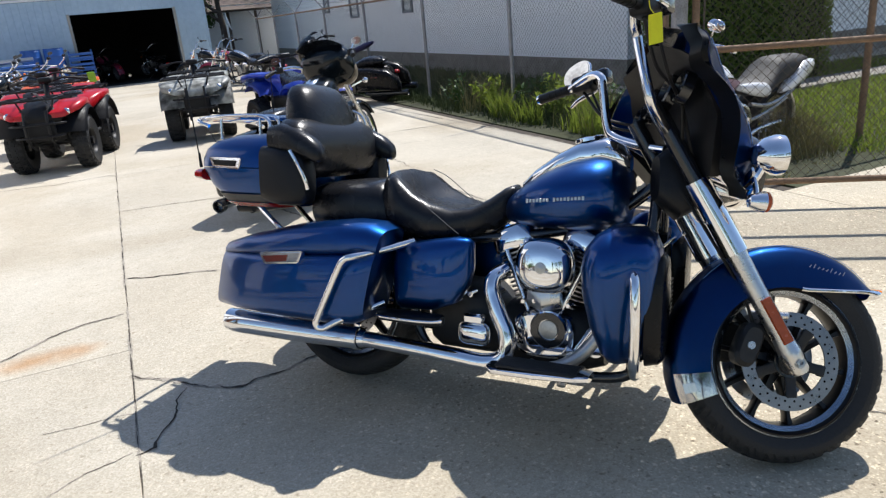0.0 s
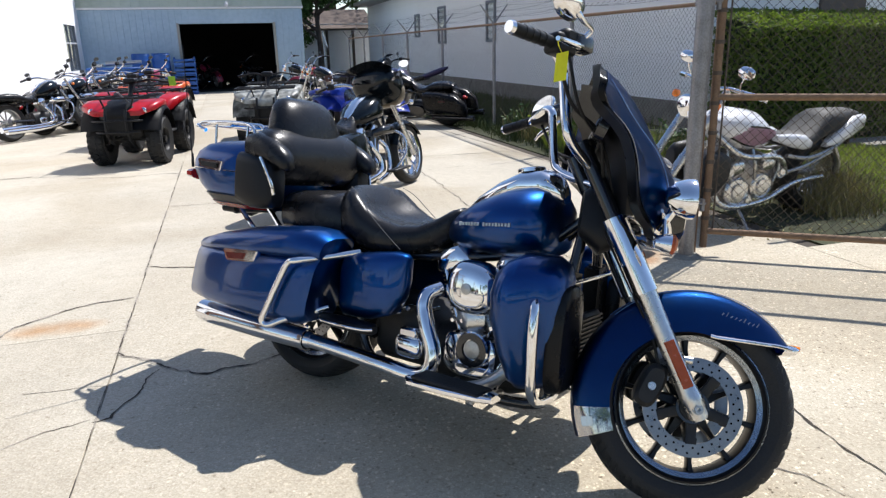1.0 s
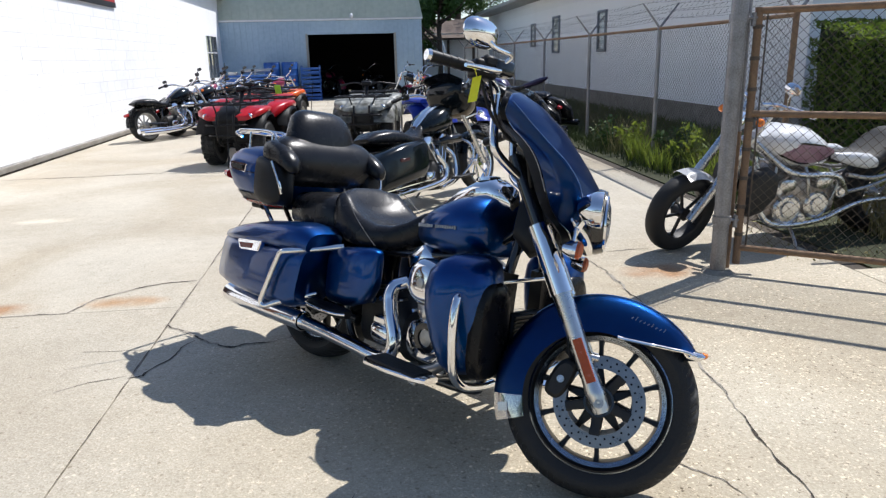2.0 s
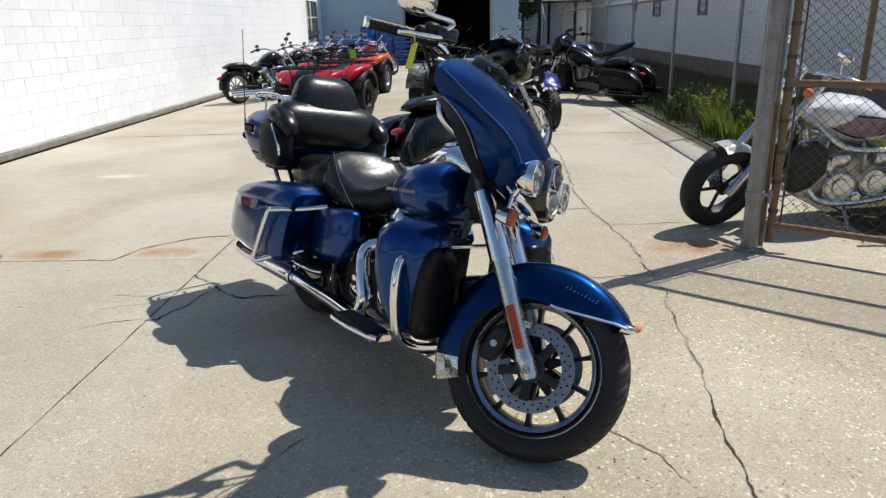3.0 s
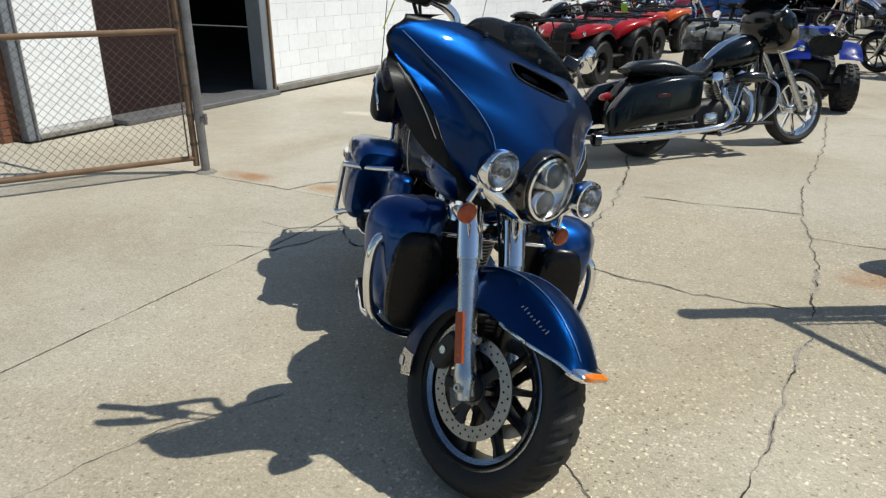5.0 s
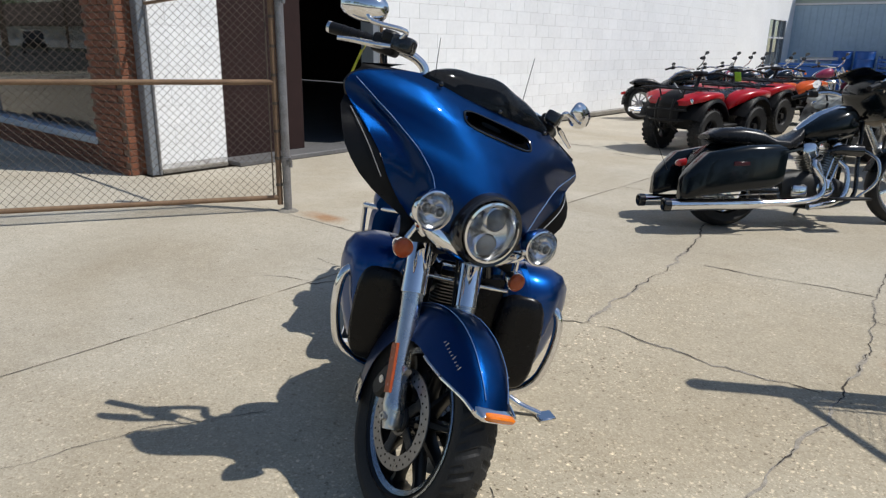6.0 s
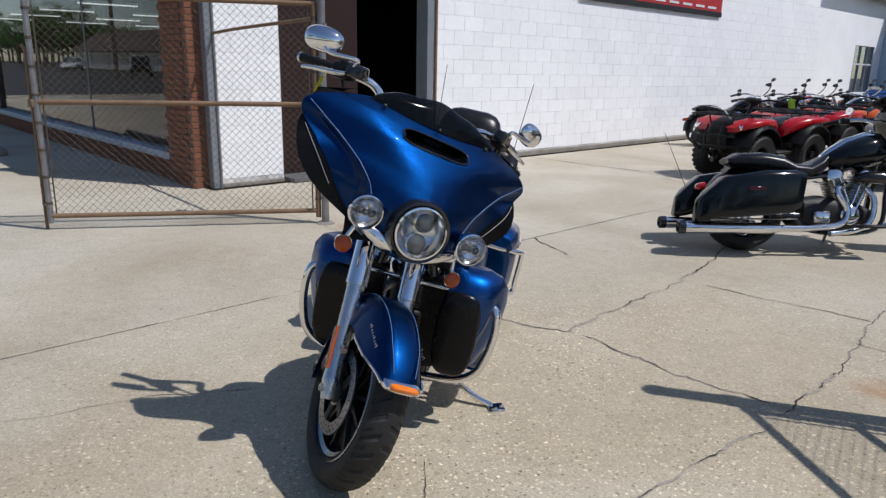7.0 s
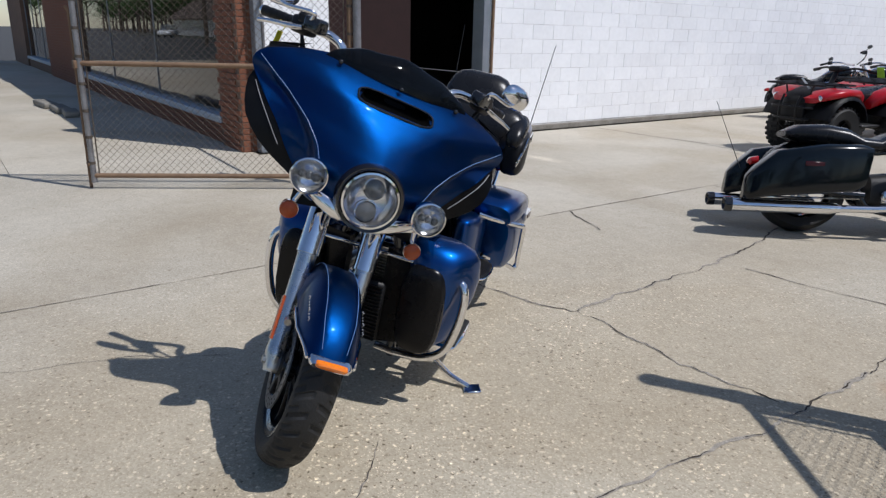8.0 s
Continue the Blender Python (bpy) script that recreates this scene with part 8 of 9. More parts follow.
for s in (-1, 1):
    bm = bmesh.new()
    loft(bm, [oval((x, y * s, (z0 + z1) / 2), (0, 1, 0), (0, 0, 1), w, (z1 - z0) / 2, 2.6, 16) for x, y, w, z0, z1 in ((-0.68, 0.05, 0.03, 0.72, 0.77), (-0.60, 0.09, 0.04, 0.66, 0.79), (-0.42, 0.12, 0.05, 0.61, 0.79), (-0.25, 0.13, 0.05, 0.57, 0.68), (-0.12, 0.13, 0.03, 0.56, 0.60))])
    part("tail_panel", bm, M_WHITEP, pw, "white swept tail panel", 60)
    bm = bmesh.new()
    loft(bm, [oval((x, y * s, (z0 + z1) / 2), (0, 1, 0), (0, 0, 1), w, (z1 - z0) / 2, 2.6, 16) for x, y, w, z0, z1 in ((0.08, 0.14, 0.03, 0.57, 0.64), (0.18, 0.155, 0.04, 0.57, 0.69), (0.32, 0.15, 0.04, 0.60, 0.705), (0.46, 0.11, 0.03, 0.65, 0.70))])
    part("side_cover", bm, M_WHITEP, pw, "white side cover under the saddle", 60)
bm = bmesh.new()
sections(bm, [(-0.62, 0.05, 0.74, 0.80), (-0.50, 0.11, 0.70, 0.83), (-0.28, 0.14, 0.64, 0.84), (-0.14, 0.15, 0.62, 0.84), (-0.06, 0.16, 0.60, 0.80), (0.06, 0.17, 0.56, 0.68), (0.26, 0.15, 0.58, 0.665), (0.48, 0.08, 0.62, 0.74)], 2.6, 24)
part("seat", bm, M_RUBBER, pw, "black two-step saddle", 60)
bm = bmesh.new()
sections(bm, [(0.40, 0.14, 0.20, 0.48), (0.60, 0.17, 0.18, 0.55), (0.85, 0.17, 0.18, 0.60), (1.05, 0.13, 0.20, 0.50)], 3, 20)
part("engine", bm, M_DULL, pw, "large oxidised engine with round covers")
for x0, tilt in ((0.62, -24), (0.86, 24)):
    M = Matrix.Translation((x0, 0, 0.40)) @ Matrix.Rotation(radians(tilt), 4, "Y")
    bm = bmesh.new()
    loft(bm, [[M @ p for p in oval((0, 0, z + o), (1, 0, 0), (0, 1, 0), u, v, 3.4, 16)] for z in [0.02 + 0.024 * i for i in range(7)] for o, u, v in ((-0.007, 0.07, 0.150), (-0.004, 0.098, 0.178), (0.005, 0.098, 0.178), (0.008, 0.07, 0.150))])
    part("cylinder", bm, M_DULL, pw, "dull finned cylinder")
    for s in (-1, 1):
        bm = bmesh.new()
        loft(bm, [oval(M @ Vector((0, y * s, 0.11)), (1, 0, 0), (0, 0, 1), a, c, 3, 16) for y, a, c in ((0.17, 0.075, 0.05), (0.195, 0.07, 0.045), (0.205, 0.045, 0.028))])
        part("head_cover", bm, M_SATIN, pw, "satin head cover")
for x, z, r in ((0.60, 0.33, 0.105), (0.86, 0.31, 0.115), (0.40, 0.42, 0.055), (0.98, 0.47, 0.05), (0.73, 0.22, 0.06)):
    for s in (-1, 1):
        bm = bmesh.new()
        lathe(bm, [(0, 0), (r, 0), (r, 0.02), (r * 0.86, 0.034), (r * 0.80, 0.028), (r * 0.55, 0.030), (r * 0.48, 0.044), (0, 0.046)], ALONG((x, 0.160 * s, z), (0.1, s, 0.12)), 20)
        part("engine_cover", bm, M_SATIN, pw, "round satin engine cover")
for s in (-1, 1):
    for pts, r in (([(0.52, 0.15, 0.60), (0.46, 0.19, 0.50), (0.50, 0.20, 0.36)], 0.011), ([(0.74, 0.15, 0.62), (0.74, 0.20, 0.52), (0.70, 0.19, 0.40)], 0.014), ([(1.00, 0.15, 0.64), (1.03, 0.19, 0.50), (0.94, 0.19, 0.40)], 0.010)):
        bm = bmesh.new()
        tube(bm, [(x, y * s, z) for x, y, z in pts], r, 8)
        part("hose", bm, M_STEEL, pw, "dull metal hose")
for s in (-1, 1):
    bm = bmesh.new()
    tube(bm, [(1.16, 0.05 * s, 0.82), (0.90, 0.19 * s, 0.60), (0.50, 0.20 * s, 0.55), (0.34, 0.18 * s, 0.40)], 0.022, 10)
    tube(bm, [(1.12, 0.06 * s, 0.70), (1.05, 0.18 * s, 0.25), (0.60, 0.19 * s, 0.20), (0.20, 0.16 * s, 0.30), (-0.15, 0.16 * s, 0.32)], 0.022, 10)
    part("frame_tube", bm, M_SATIN, pw, "silver frame tube")
    bm = bmesh.new()
    tube(bm, [(0.36, 0.17 * s, 0.54), (0.10, 0.17 * s, 0.50), (-0.20, 0.16 * s, 0.55), (-0.46, 0.11 * s, 0.64)], 0.017, 8)
    tube(bm, [(0.36, 0.17 * s, 0.40), (0.10, 0.17 * s, 0.44), (-0.22, 0.16 * s, 0.53)], 0.015, 8)
    tube(bm, [(-0.20, 0.17 * s, 0.56), (-0.28, 0.18 * s, 0.44), (-0.30, 0.18 * s, 0.34)], 0.022, 8)
    part("subframe", bm, M_STEEL, pw, "grey rear subframe tubes")
    bm = bmesh.new()
    tube(bm, [(0.90, -0.16 if s < 0 else -0.17, 0.42), (0.80, -0.23, 0.26 if s < 0 else 0.34), (0.40, -0.25, 0.24 if s < 0 else 0.36), (-0.10, -0.25, 0.25 if s < 0 else 0.38), (-0.36, -0.25, 0.26 if s < 0 else 0.40)], [0.03, 0.036, 0.045, 0.05, 0.05], 14)
    part("exhaust_pipe", bm, M_DULL, pw, "oxidised exhaust pipe")
    bm = bmesh.new()
    tube(bm, [(1.15, 0.04 * s, 1.08), (1.12, 0.14 * s, 1.10), (1.05, 0.27 * s, 1.09)], 0.014, 10)
    rod(bm, (1.06, 0.26 * s, 1.09), (0.98, 0.36 * s, 1.07), 0.019)
    part("handlebar", bm, M_CHROME, pw, "bright handlebar", m=PS)
    bm = bmesh.new()
    mc = Vector((1.14, 0.24 * s, 1.24))
    tube(bm, [(1.09, 0.20 * s, 1.10), (1.13, 0.22 * s, 1.17), mc], 0.006, 6)
    loft(bm, [oval(mc + Vector((o, 0, 0)), (0, 1, 0), (0, 0, 1), a, b, 2.3, 16) for o, a, b in ((0.03, 0.02, 0.014), (0.012, 0.06, 0.04), (0.0, 0.064, 0.044))])
    part("mirror", bm, M_CHROME, pw, "chrome mirror", m=PS)
    bm = bmesh.new()
    ball(bm, (1.28, 0.17 * s, 1.00), (0.034, 0.03, 0.03), 12)
    part("turn_signal", bm, M_AMBER, pw, "amber turn signal", m=PS)
bm = bmesh.new()
lathe(bm, [(0.0, -0.14), (0.06, -0.11), (0.085, -0.03), (0.088, 0.0), (0.06, 0.018), (0.0, 0.026)], ALONG((1.36, 0, 0.96), (1, 0, -0.1)), 24)
part("headlamp", bm, M_CHROME, pw, "chrome headlamp", m=PS)
bm = bmesh.new()
tube(bm, [(0.78, 0.15, 0.17), (0.80, 0.25, 0.09), (0.84, 0.33, 0.042)], 0.012, 8)
part("side_stand", bm, M_STEEL, pw)
bm = bmesh.new()
tube(bm, [(-0.3, -0.04, 0.62), (-0.42, -0.03, 0.60), (-0.5, 0.0, 0.58)], 0.02, 8)
add_box(bm, (-0.50, 0, 0.60), (0.03, 0.18, 0.12), None, 0.005)
part("tail_bracket", bm, M_MATT, pw)


def atv(label, m, paint, track=0.92, wb=1.26, r=0.31, racks=True, group="four-wheelers", bw=0.20):
    root = thing("quad_bike", label, "quad bike", m, group)
    P = lambda n, bm, mat, lab="", ang=45: part(n, bm, mat, root, lab, ang)
    for x in (0.0, wb):
        for s in (-1, 1):
            simple_wheel(root, x, r, bw, M_STEEL if paint is not M_ATVRED else M_MATT, "wheel", None, 6, s * (track / 2 - bw / 2), True, 0.50)
    for x in (0.0, wb):
        for s in (-1, 1):
            bm = bmesh.new()
            rows = []
            y0, y1 = s * 0.14, s * (track / 2 + (0.03 if racks else -0.02))
            rr = r + (0.09 if racks else 0.06)
            for i in range(11):
                an = radians(18 + 150 * i / 10) if racks else radians(35 + 115 * i / 10)
                c = Vector((math.cos(an), 0, math.sin(an)))
                rows.append([Vector((x, 0, r + (0.04 if racks else 0.16))) + c * (rr + d) + Vector((0, y, 0)) for y, d in ((y0, 0.03), (y0 * 0.5 + y1 * 0.5, 0.025), (y1 * 0.95, 0.0), (y1, -0.045))])
            loft(bm, rows, False, False)
            bmesh.ops.solidify(bm, geom=bm.faces[:], thickness=0.012)
            P("fender", bm, M_MATT if racks and paint is not M_ATVGREY else paint, "moulded fender", 60)
    if racks:
        # painted upper panels that run along over the dark wheel arches
        for s in (-1, 1):
            y1 = track / 2 + 0.02
            for name, rows in (("front_panel", ((wb + 0.40, 0.10, 0.30, 0.655, 0.715), (wb + 0.28, 0.12, y1 - 0.03, 0.70, 0.800), (wb + 0.05, 0.14, y1, 0.735, 0.832), (wb - 0.20, 0.14, y1 - 0.03, 0.715, 0.822), (wb - 0.42, 0.15, 0.34, 0.60, 0.770), (wb - 0.50, 0.17, 0.27, 0.55, 0.66))),
                               ("rear_panel", ((0.48, 0.16, 0.27, 0.56, 0.66), (0.36, 0.14, 0.36, 0.62, 0.775), (0.16, 0.14, y1 - 0.02, 0.72, 0.828), (-0.10, 0.14, y1, 0.735, 0.838), (-0.34, 0.13, y1 - 0.05, 0.70, 0.810), (-0.44, 0.12, 0.32, 0.67, 0.76)))):
                bm = bmesh.new()
                loft(bm, [oval((x, s * (ya + yb) / 2, (z0 + z1) / 2), (0, 1, 0), (0, 0, 1), (yb - ya) / 2, (z1 - z0) / 2, 4, 16) for x, ya, yb, z0, z1 in rows])
                P(name, bm, paint, "painted upper body panel", 50)
    bm = bmesh.new()
    sections(bm, [(wb + 0.42, 0.13, 0.62, 0.70), (wb + 0.34, 0.24, 0.55, 0.78), (wb + 0.12, 0.27, 0.52, 0.84), (wb - 0.25, 0.16, 0.50, 0.88), (wb - 0.40, 0.13, 0.48, 0.84)], 3.2, 20)
    P("hood", bm, M_MATT if paint in (M_ATVRED, M_ATVORANGE) else paint, "front cowl", 60)
    for s in (-1, 1) if not racks else ():
        bm = bmesh.new()
        loft(bm, [oval((x, y * s, z), (0, 1, 0), (0, 0, 1), a, b, 3.5, 16) for x, y, z, a, b in ((wb - 0.22, 0.20, 0.82, 0.07, 0.03), (wb + 0.05, 0.26, 0.825, 0.13, 0.035), (wb + 0.28, 0.27, 0.79, 0.13, 0.035), (wb + 0.38, 0.26, 0.755, 0.10, 0.022))])
        P("brow", bm, paint, "painted panel above the headlamp", 60)
    bm = bmesh.new()
    sections(bm, [(wb - 0.36, 0.13, 0.62, 0.86), (wb - 0.60, 0.17, 0.60, 0.80), (0.15, 0.20, 0.60, 0.82), (-0.22, 0.17, 0.62, 0.84)], 3, 18)
    P("seat", bm, M_VINYL, "black seat", 60)
    bm = bmesh.new()
    add_box(bm, (wb / 2, 0, 0.42), (wb * 0.95, 0.34, 0.26), None, 0.05)
    add_box(bm, (wb / 2, 0, 0.36), (0.36, 0.78, 0.03), None, 0.01)
    rod(bm, (0, -track / 2 + 0.1, r), (0, track / 2 - 0.1, r), 0.05)
    for s in (-1, 1):
        rod(bm, (wb - 0.05, 0.10 * s, 0.34), (wb, s * (track / 2 - bw), r), 0.02)
        rod(bm, (wb + 0.03, 0.16 * s, 0.70), (wb, s * (track / 2 - bw - 0.04), r + 0.03), 0.032)
    P("chassis", bm, M_ENGINE, "dark engine and chassis")
    bm = bmesh.new()
    for y in (-0.12, 0.12):
        tube(bm, [(wb + 0.30, y, 0.30), (wb + 0.46, y, 0.40), (wb + 0.49, y, 0.60), (wb + 0.44, y, 0.74)], 0.016, 8)
    for z, w in ((0.46, 0.26), (0.60, 0.30)):
        tube(bm, [(wb + 0.42, -w, z), (wb + 0.49, -w * 0.6, z), (wb + 0.49, w * 0.6, z), (wb + 0.42, w, z)], 0.013, 8)
    add_box(bm, (wb + 0.40, 0, 0.52), (0.05, 0.34, 0.22), None, 0.02)
    P("bumper", bm, M_MATT, "black front bumper")
    for s in (-1, 1):
        bm = bmesh.new()
        rings = [oval((x, 0.26 * s, z), (0.3 * s, 0.9, 0), (0, 0, 1), a, b, 3, 14) for x, z, a, b in ((wb + 0.26, 0.72, 0.11, 0.05), (wb + 0.34, 0.71, 0.10, 0.042), (wb + 0.36, 0.71, 0.07, 0.02))]
        loft(bm, rings)
        P("headlamp", bm, M_LED, "clear headlamp")
    if racks:
        for x0, x1 in ((wb - 0.10, wb + 0.42), (-0.42, 0.12)):
            z = 0.87
            bm = bmesh.new()
            tube(bm, [(x0, -0.42, z), (x1, -0.42, z), (x1, 0.42, z), (x0, 0.42, z), (x0, -0.42, z)], 0.012, 6, False)
            rack = P("rack", bm, M_MATT, "black tube rack")
            bars = [((x0, y, z), (x1, y, z)) for y in (-0.2, 0.0, 0.2)] + [(((x0 + x1) / 2, -0.42, z), ((x0 + x1) / 2, 0.42, z))]
            bars += [((x, y, z), (x, y * 0.8, z - 0.12)) for x in (x0 + 0.05, x1 - 0.08) for y in (-0.2, 0.2)]
            for p0, p1 in bars:
                bm = bmesh.new()
                rod(bm, p0, p1, 0.011, 0.011, 6)
                part("bar", bm, M_MATT, rack)
    bm = bmesh.new()
    tube(bm, [(wb - 0.44, -0.42, 1.02), (wb - 0.36, -0.20, 1.06), (wb - 0.30, 0.0, 1.02), (wb - 0.36, 0.20, 1.06), (wb - 0.44, 0.42, 1.02)], 0.014, 8)
    rod(bm, (wb - 0.30, 0, 1.03), (wb - 0.18, 0, 0.80), 0.03)
    for s in (-1, 1):
        rod(bm, (wb - 0.41, 0.34 * s, 1.035), (wb - 0.455, 0.45 * s, 1.015), 0.02)
    add_box(bm, (wb - 0.30, 0, 1.05), (0.16, 0.16, 0.07), None, 0.025)
    P("handlebar", bm, M_MATT, "black handlebar")
    return root


red_quad = atv("red utility quad bike with black racks on the concrete", LOT @ pose(-0.50, 10.66, 0, 0, 0, -101), M_ATVRED, wb=1.18)
bm = bmesh.new()
add_box(bm, (0, 0, 0), (0.005, 0.05, 0.09), pose(0.05, -0.5, 0.72, 0, 0, 70))
part("sticker", bm, M_WHITEP, red_quad, "small white sticker")
bm = bmesh.new()
add_box(bm, (0, 0, 0), (0.14, 0.005, 0.16), pose(1.52, 0.08, 0.88, 40, 0, 30))
part("leaflet", bm, M_BADGE, red_quad, "folded grey leaflet on the rack")
bm = bmesh.new()
add_box(bm, (0, 0, 0), (0.01, 0.09, 0.13), pose(0.78, 0.50, 1.03, 0, 20, 0), 0.003)
part("tag", bm, M_GREEN, red_quad, "pale green tag on the handlebar")
atv("second red utility quad bike parked behind the first", LOT @ pose(-0.70, 12.76, 0, 0, 0, -101), M_ATVRED, wb=1.18)
atv("orange utility quad bike at the end of the row", LOT @ pose(-0.65, 14.84, 0, 0, 0, -101), M_ATVORANGE, wb=1.18)
atv("grey camouflage quad bike with an empty rack", LOT @ pose(1.28, 11.75, 0, 0, 0, -98), M_ATVGREY)
sport = atv("blue and white sport quad bike with knobbly tyres", LOT @ pose(2.36, 8.74, 0, 0, 0, 104), M_QBLUE, 0.84, 1.05, 0.26, False, bw=0.19)
bm = bmesh.new()
sections(bm, [(1.07, 0.10, 0.66, 0.74), (1.30, 0.07, 0.62, 0.68), (1.47, 0.02, 0.56, 0.58)], 2.6, 14)
part("nose", bm, M_WHITEP, sport, "white pointed nose", 60)

# blue sport bike beyond the black tourer: tank and tail show
sb = thing("motorcycle", "dark purple sport motorcycle standing behind the black tourer", "motorcycle", at_plan((4.55, 13.5), (3.6, 14.5)))
simple_wheel(sb, 0, 0.31, 0.17, M_BLACK, "rear_wheel")
simple_wheel(sb, 1.38, 0.30, 0.12, M_BLACK, "front_wheel")
for nm, rows, mat in (("fuel_tank", [(0.55, 0.08, 0.70, 0.80), (0.70, 0.17, 0.70, 0.95), (0.95, 0.16, 0.72, 0.98), (1.05, 0.08, 0.76, 0.92)], M_NAVY), ("tail_section", [(-0.35, 0.04, 0.95, 1.0), (-0.2, 0.10, 0.86, 0.98), (0.15, 0.13, 0.76, 0.86)], M_NAVY), ("seat", [(0.12, 0.13, 0.74, 0.86), (0.35, 0.15, 0.70, 0.80), (0.58, 0.09, 0.72, 0.82)], M_VINYL), ("fairing", [(0.9, 0.20, 0.45, 0.85), (1.15, 0.22, 0.55, 1.02), (1.35, 0.15, 0.70, 0.98), (1.45, 0.05, 0.80, 0.88)], M_NAVY), ("engine", [(0.3, 0.13, 0.25, 0.60), (0.6, 0.2, 0.2, 0.7), (0.95, 0.17, 0.22, 0.66)], M_ENGINE)):
    bm = bmesh.new()
    sections(bm, rows, 2.8, 18)
    part(nm, bm, mat, sb, "", 60)
bm = bmesh.new()
for s in (-1, 1):
    rod(bm, (1.38, 0.1 * s, 0.30), (1.15, 0.1 * s, 0.95), 0.025)
    tube(bm, [(1.12, 0.05 * s, 0.98), (1.05, 0.32 * s, 0.95)], 0.014, 6, False)
    tube(bm, [(0.0, 0.12 * s, 0.31), (0.5, 0.14 * s, 0.40)], 0.03, 8, False)
part("fork", bm, M_BLACK, sb)
bm = bmesh.new()
tube(bm, [(0.5, 0.16, 0.22), (0.55, 0.3, 0.0)], 0.012, 6, False)
part("side_stand", bm, M_STEEL, sb)

# blue drums and crates in front of the workshop
drum = thing("drum", "blue steel drum stacked by the workshop wall", "drum", LOT @ pose(-1.45, 25.6, 0), "blue drums")
bm = bmesh.new()
lathe(bm, [(0.0, 0.0), (0.27, 0.0), (0.29, 0.03), (0.29, 0.21), (0.30, 0.23), (0.29, 0.25), (0.29, 0.43), (0.30, 0.45), (0.29, 0.47), (0.29, 0.64), (0.27, 0.66), (0.0, 0.66)], None, 24)
part("body", bm, M_BIN, drum)
bm = bmesh.new()
lathe(bm, [(0.27, 0.655), (0.285, 0.66), (0.285, 0.69), (0.26, 0.69)], None, 24)
part("lid_ring", bm, M_BIN, drum)
for x, y, z in ((-1.46, 25.62, 0.69), (-2.12, 25.7, 0), (-2.10, 25.68, 0.69), (-2.78, 25.5, 0), (-3.4, 25.7, 0)):
    copy_thing(drum, LOT @ pose(x, y, z))
crate = thing("crate", "stacked blue slatted crates beside the drums", "crate", LOT @ pose(-0.72, 25.7, 0))
for k in range(4):
    bm = bmesh.new()
    z = 0.31 * k
    add_box(bm, (0, 0, z + 0.015), (0.7, 0.6, 0.03))
    tier = part("tier", bm, M_BIN, crate)
    for s in (-1, 1):
        for j in range(2):
            bm = bmesh.new()
            add_box(bm, (0, 0.29 * s, z + 0.08 + 0.12 * j), (0.7, 0.02, 0.07), None, 0.004)
            part("slat", bm, M_BIN, tier)
            bm = bmesh.new()
            add_box(bm, (0.34 * s, 0, z + 0.08 + 0.12 * j), (0.02, 0.56, 0.07), None, 0.004)
            part("slat", bm, M_BIN, tier)
        for q in (-1, 1):
            bm = bmesh.new()
            add_box(bm, (0.325 * s, 0.270 * q, z + 0.17), (0.03, 0.03, 0.28))
            part("corner_post", bm, M_BIN, tier)
tub = thing("work_table", "cluttered blue bench in front of the workshop", "bench", LOT @ pose(-2.7, 24.3, 0))
bm = bmesh.new()
add_box(bm, (0, 0, 0.95), (1.7, 0.6, 0.06), None, 0.01)
add_box(bm, (0, 0.0, 0.70), (1.6, 0.5, 0.40), None, 0.02)
part("top", bm, M_BIN, tub)
for x in (-0.75, 0.75):
    for y in (-0.22, 0.22):
        bm = bmesh.new()
        add_box(bm, (x, y, 0.25), (0.06, 0.06, 0.5), None, 0.006)
        part("leg", bm, M_STEEL, tub)
bm = bmesh.new()
rod(bm, (-0.3, 0, 1.10), (0.75, 0.04, 1.13), 0.075, 0.06)
rod(bm, (0.2, 0, 0.98), (0.2, 0, 1.10), 0.05)
add_box(bm, (-0.55, 0, 1.04), (0.3, 0.3, 0.12), None, 0.02)
part("clutter", bm, M_STEEL, tub, "metal parts on the bench")

# ---- plants ----

def leaves(bm, spots, size, rng, flat=0.0):
    """Small folded leaves at the spots (place, outward direction)."""
    for p, n in spots:
        s = size * rng.uniform(0.6, 1.3)
        d = Vector((rng.gauss(0, 1), rng.gauss(0, 1), rng.gauss(0, 0.7))) + Vector(n) * 0.8
        d.normalize()
        u = d.orthogonal().normalized()
        u = (Matrix.Rotation(rng.uniform(0, 6.28), 3, d) @ u)
        w = d.cross(u)
        a, b, c, e = p - u * s, p + w * s * 0.42 + d * s * 0.15, p + u * s, p - w * s * 0.42 + d * s * 0.15
        va = [bm.verts.new(q) for q in (a, b, c, e)]
        bm.faces.new((va[0], va[1], va[2]))
        bm.faces.new((va[0], va[2], va[3]))


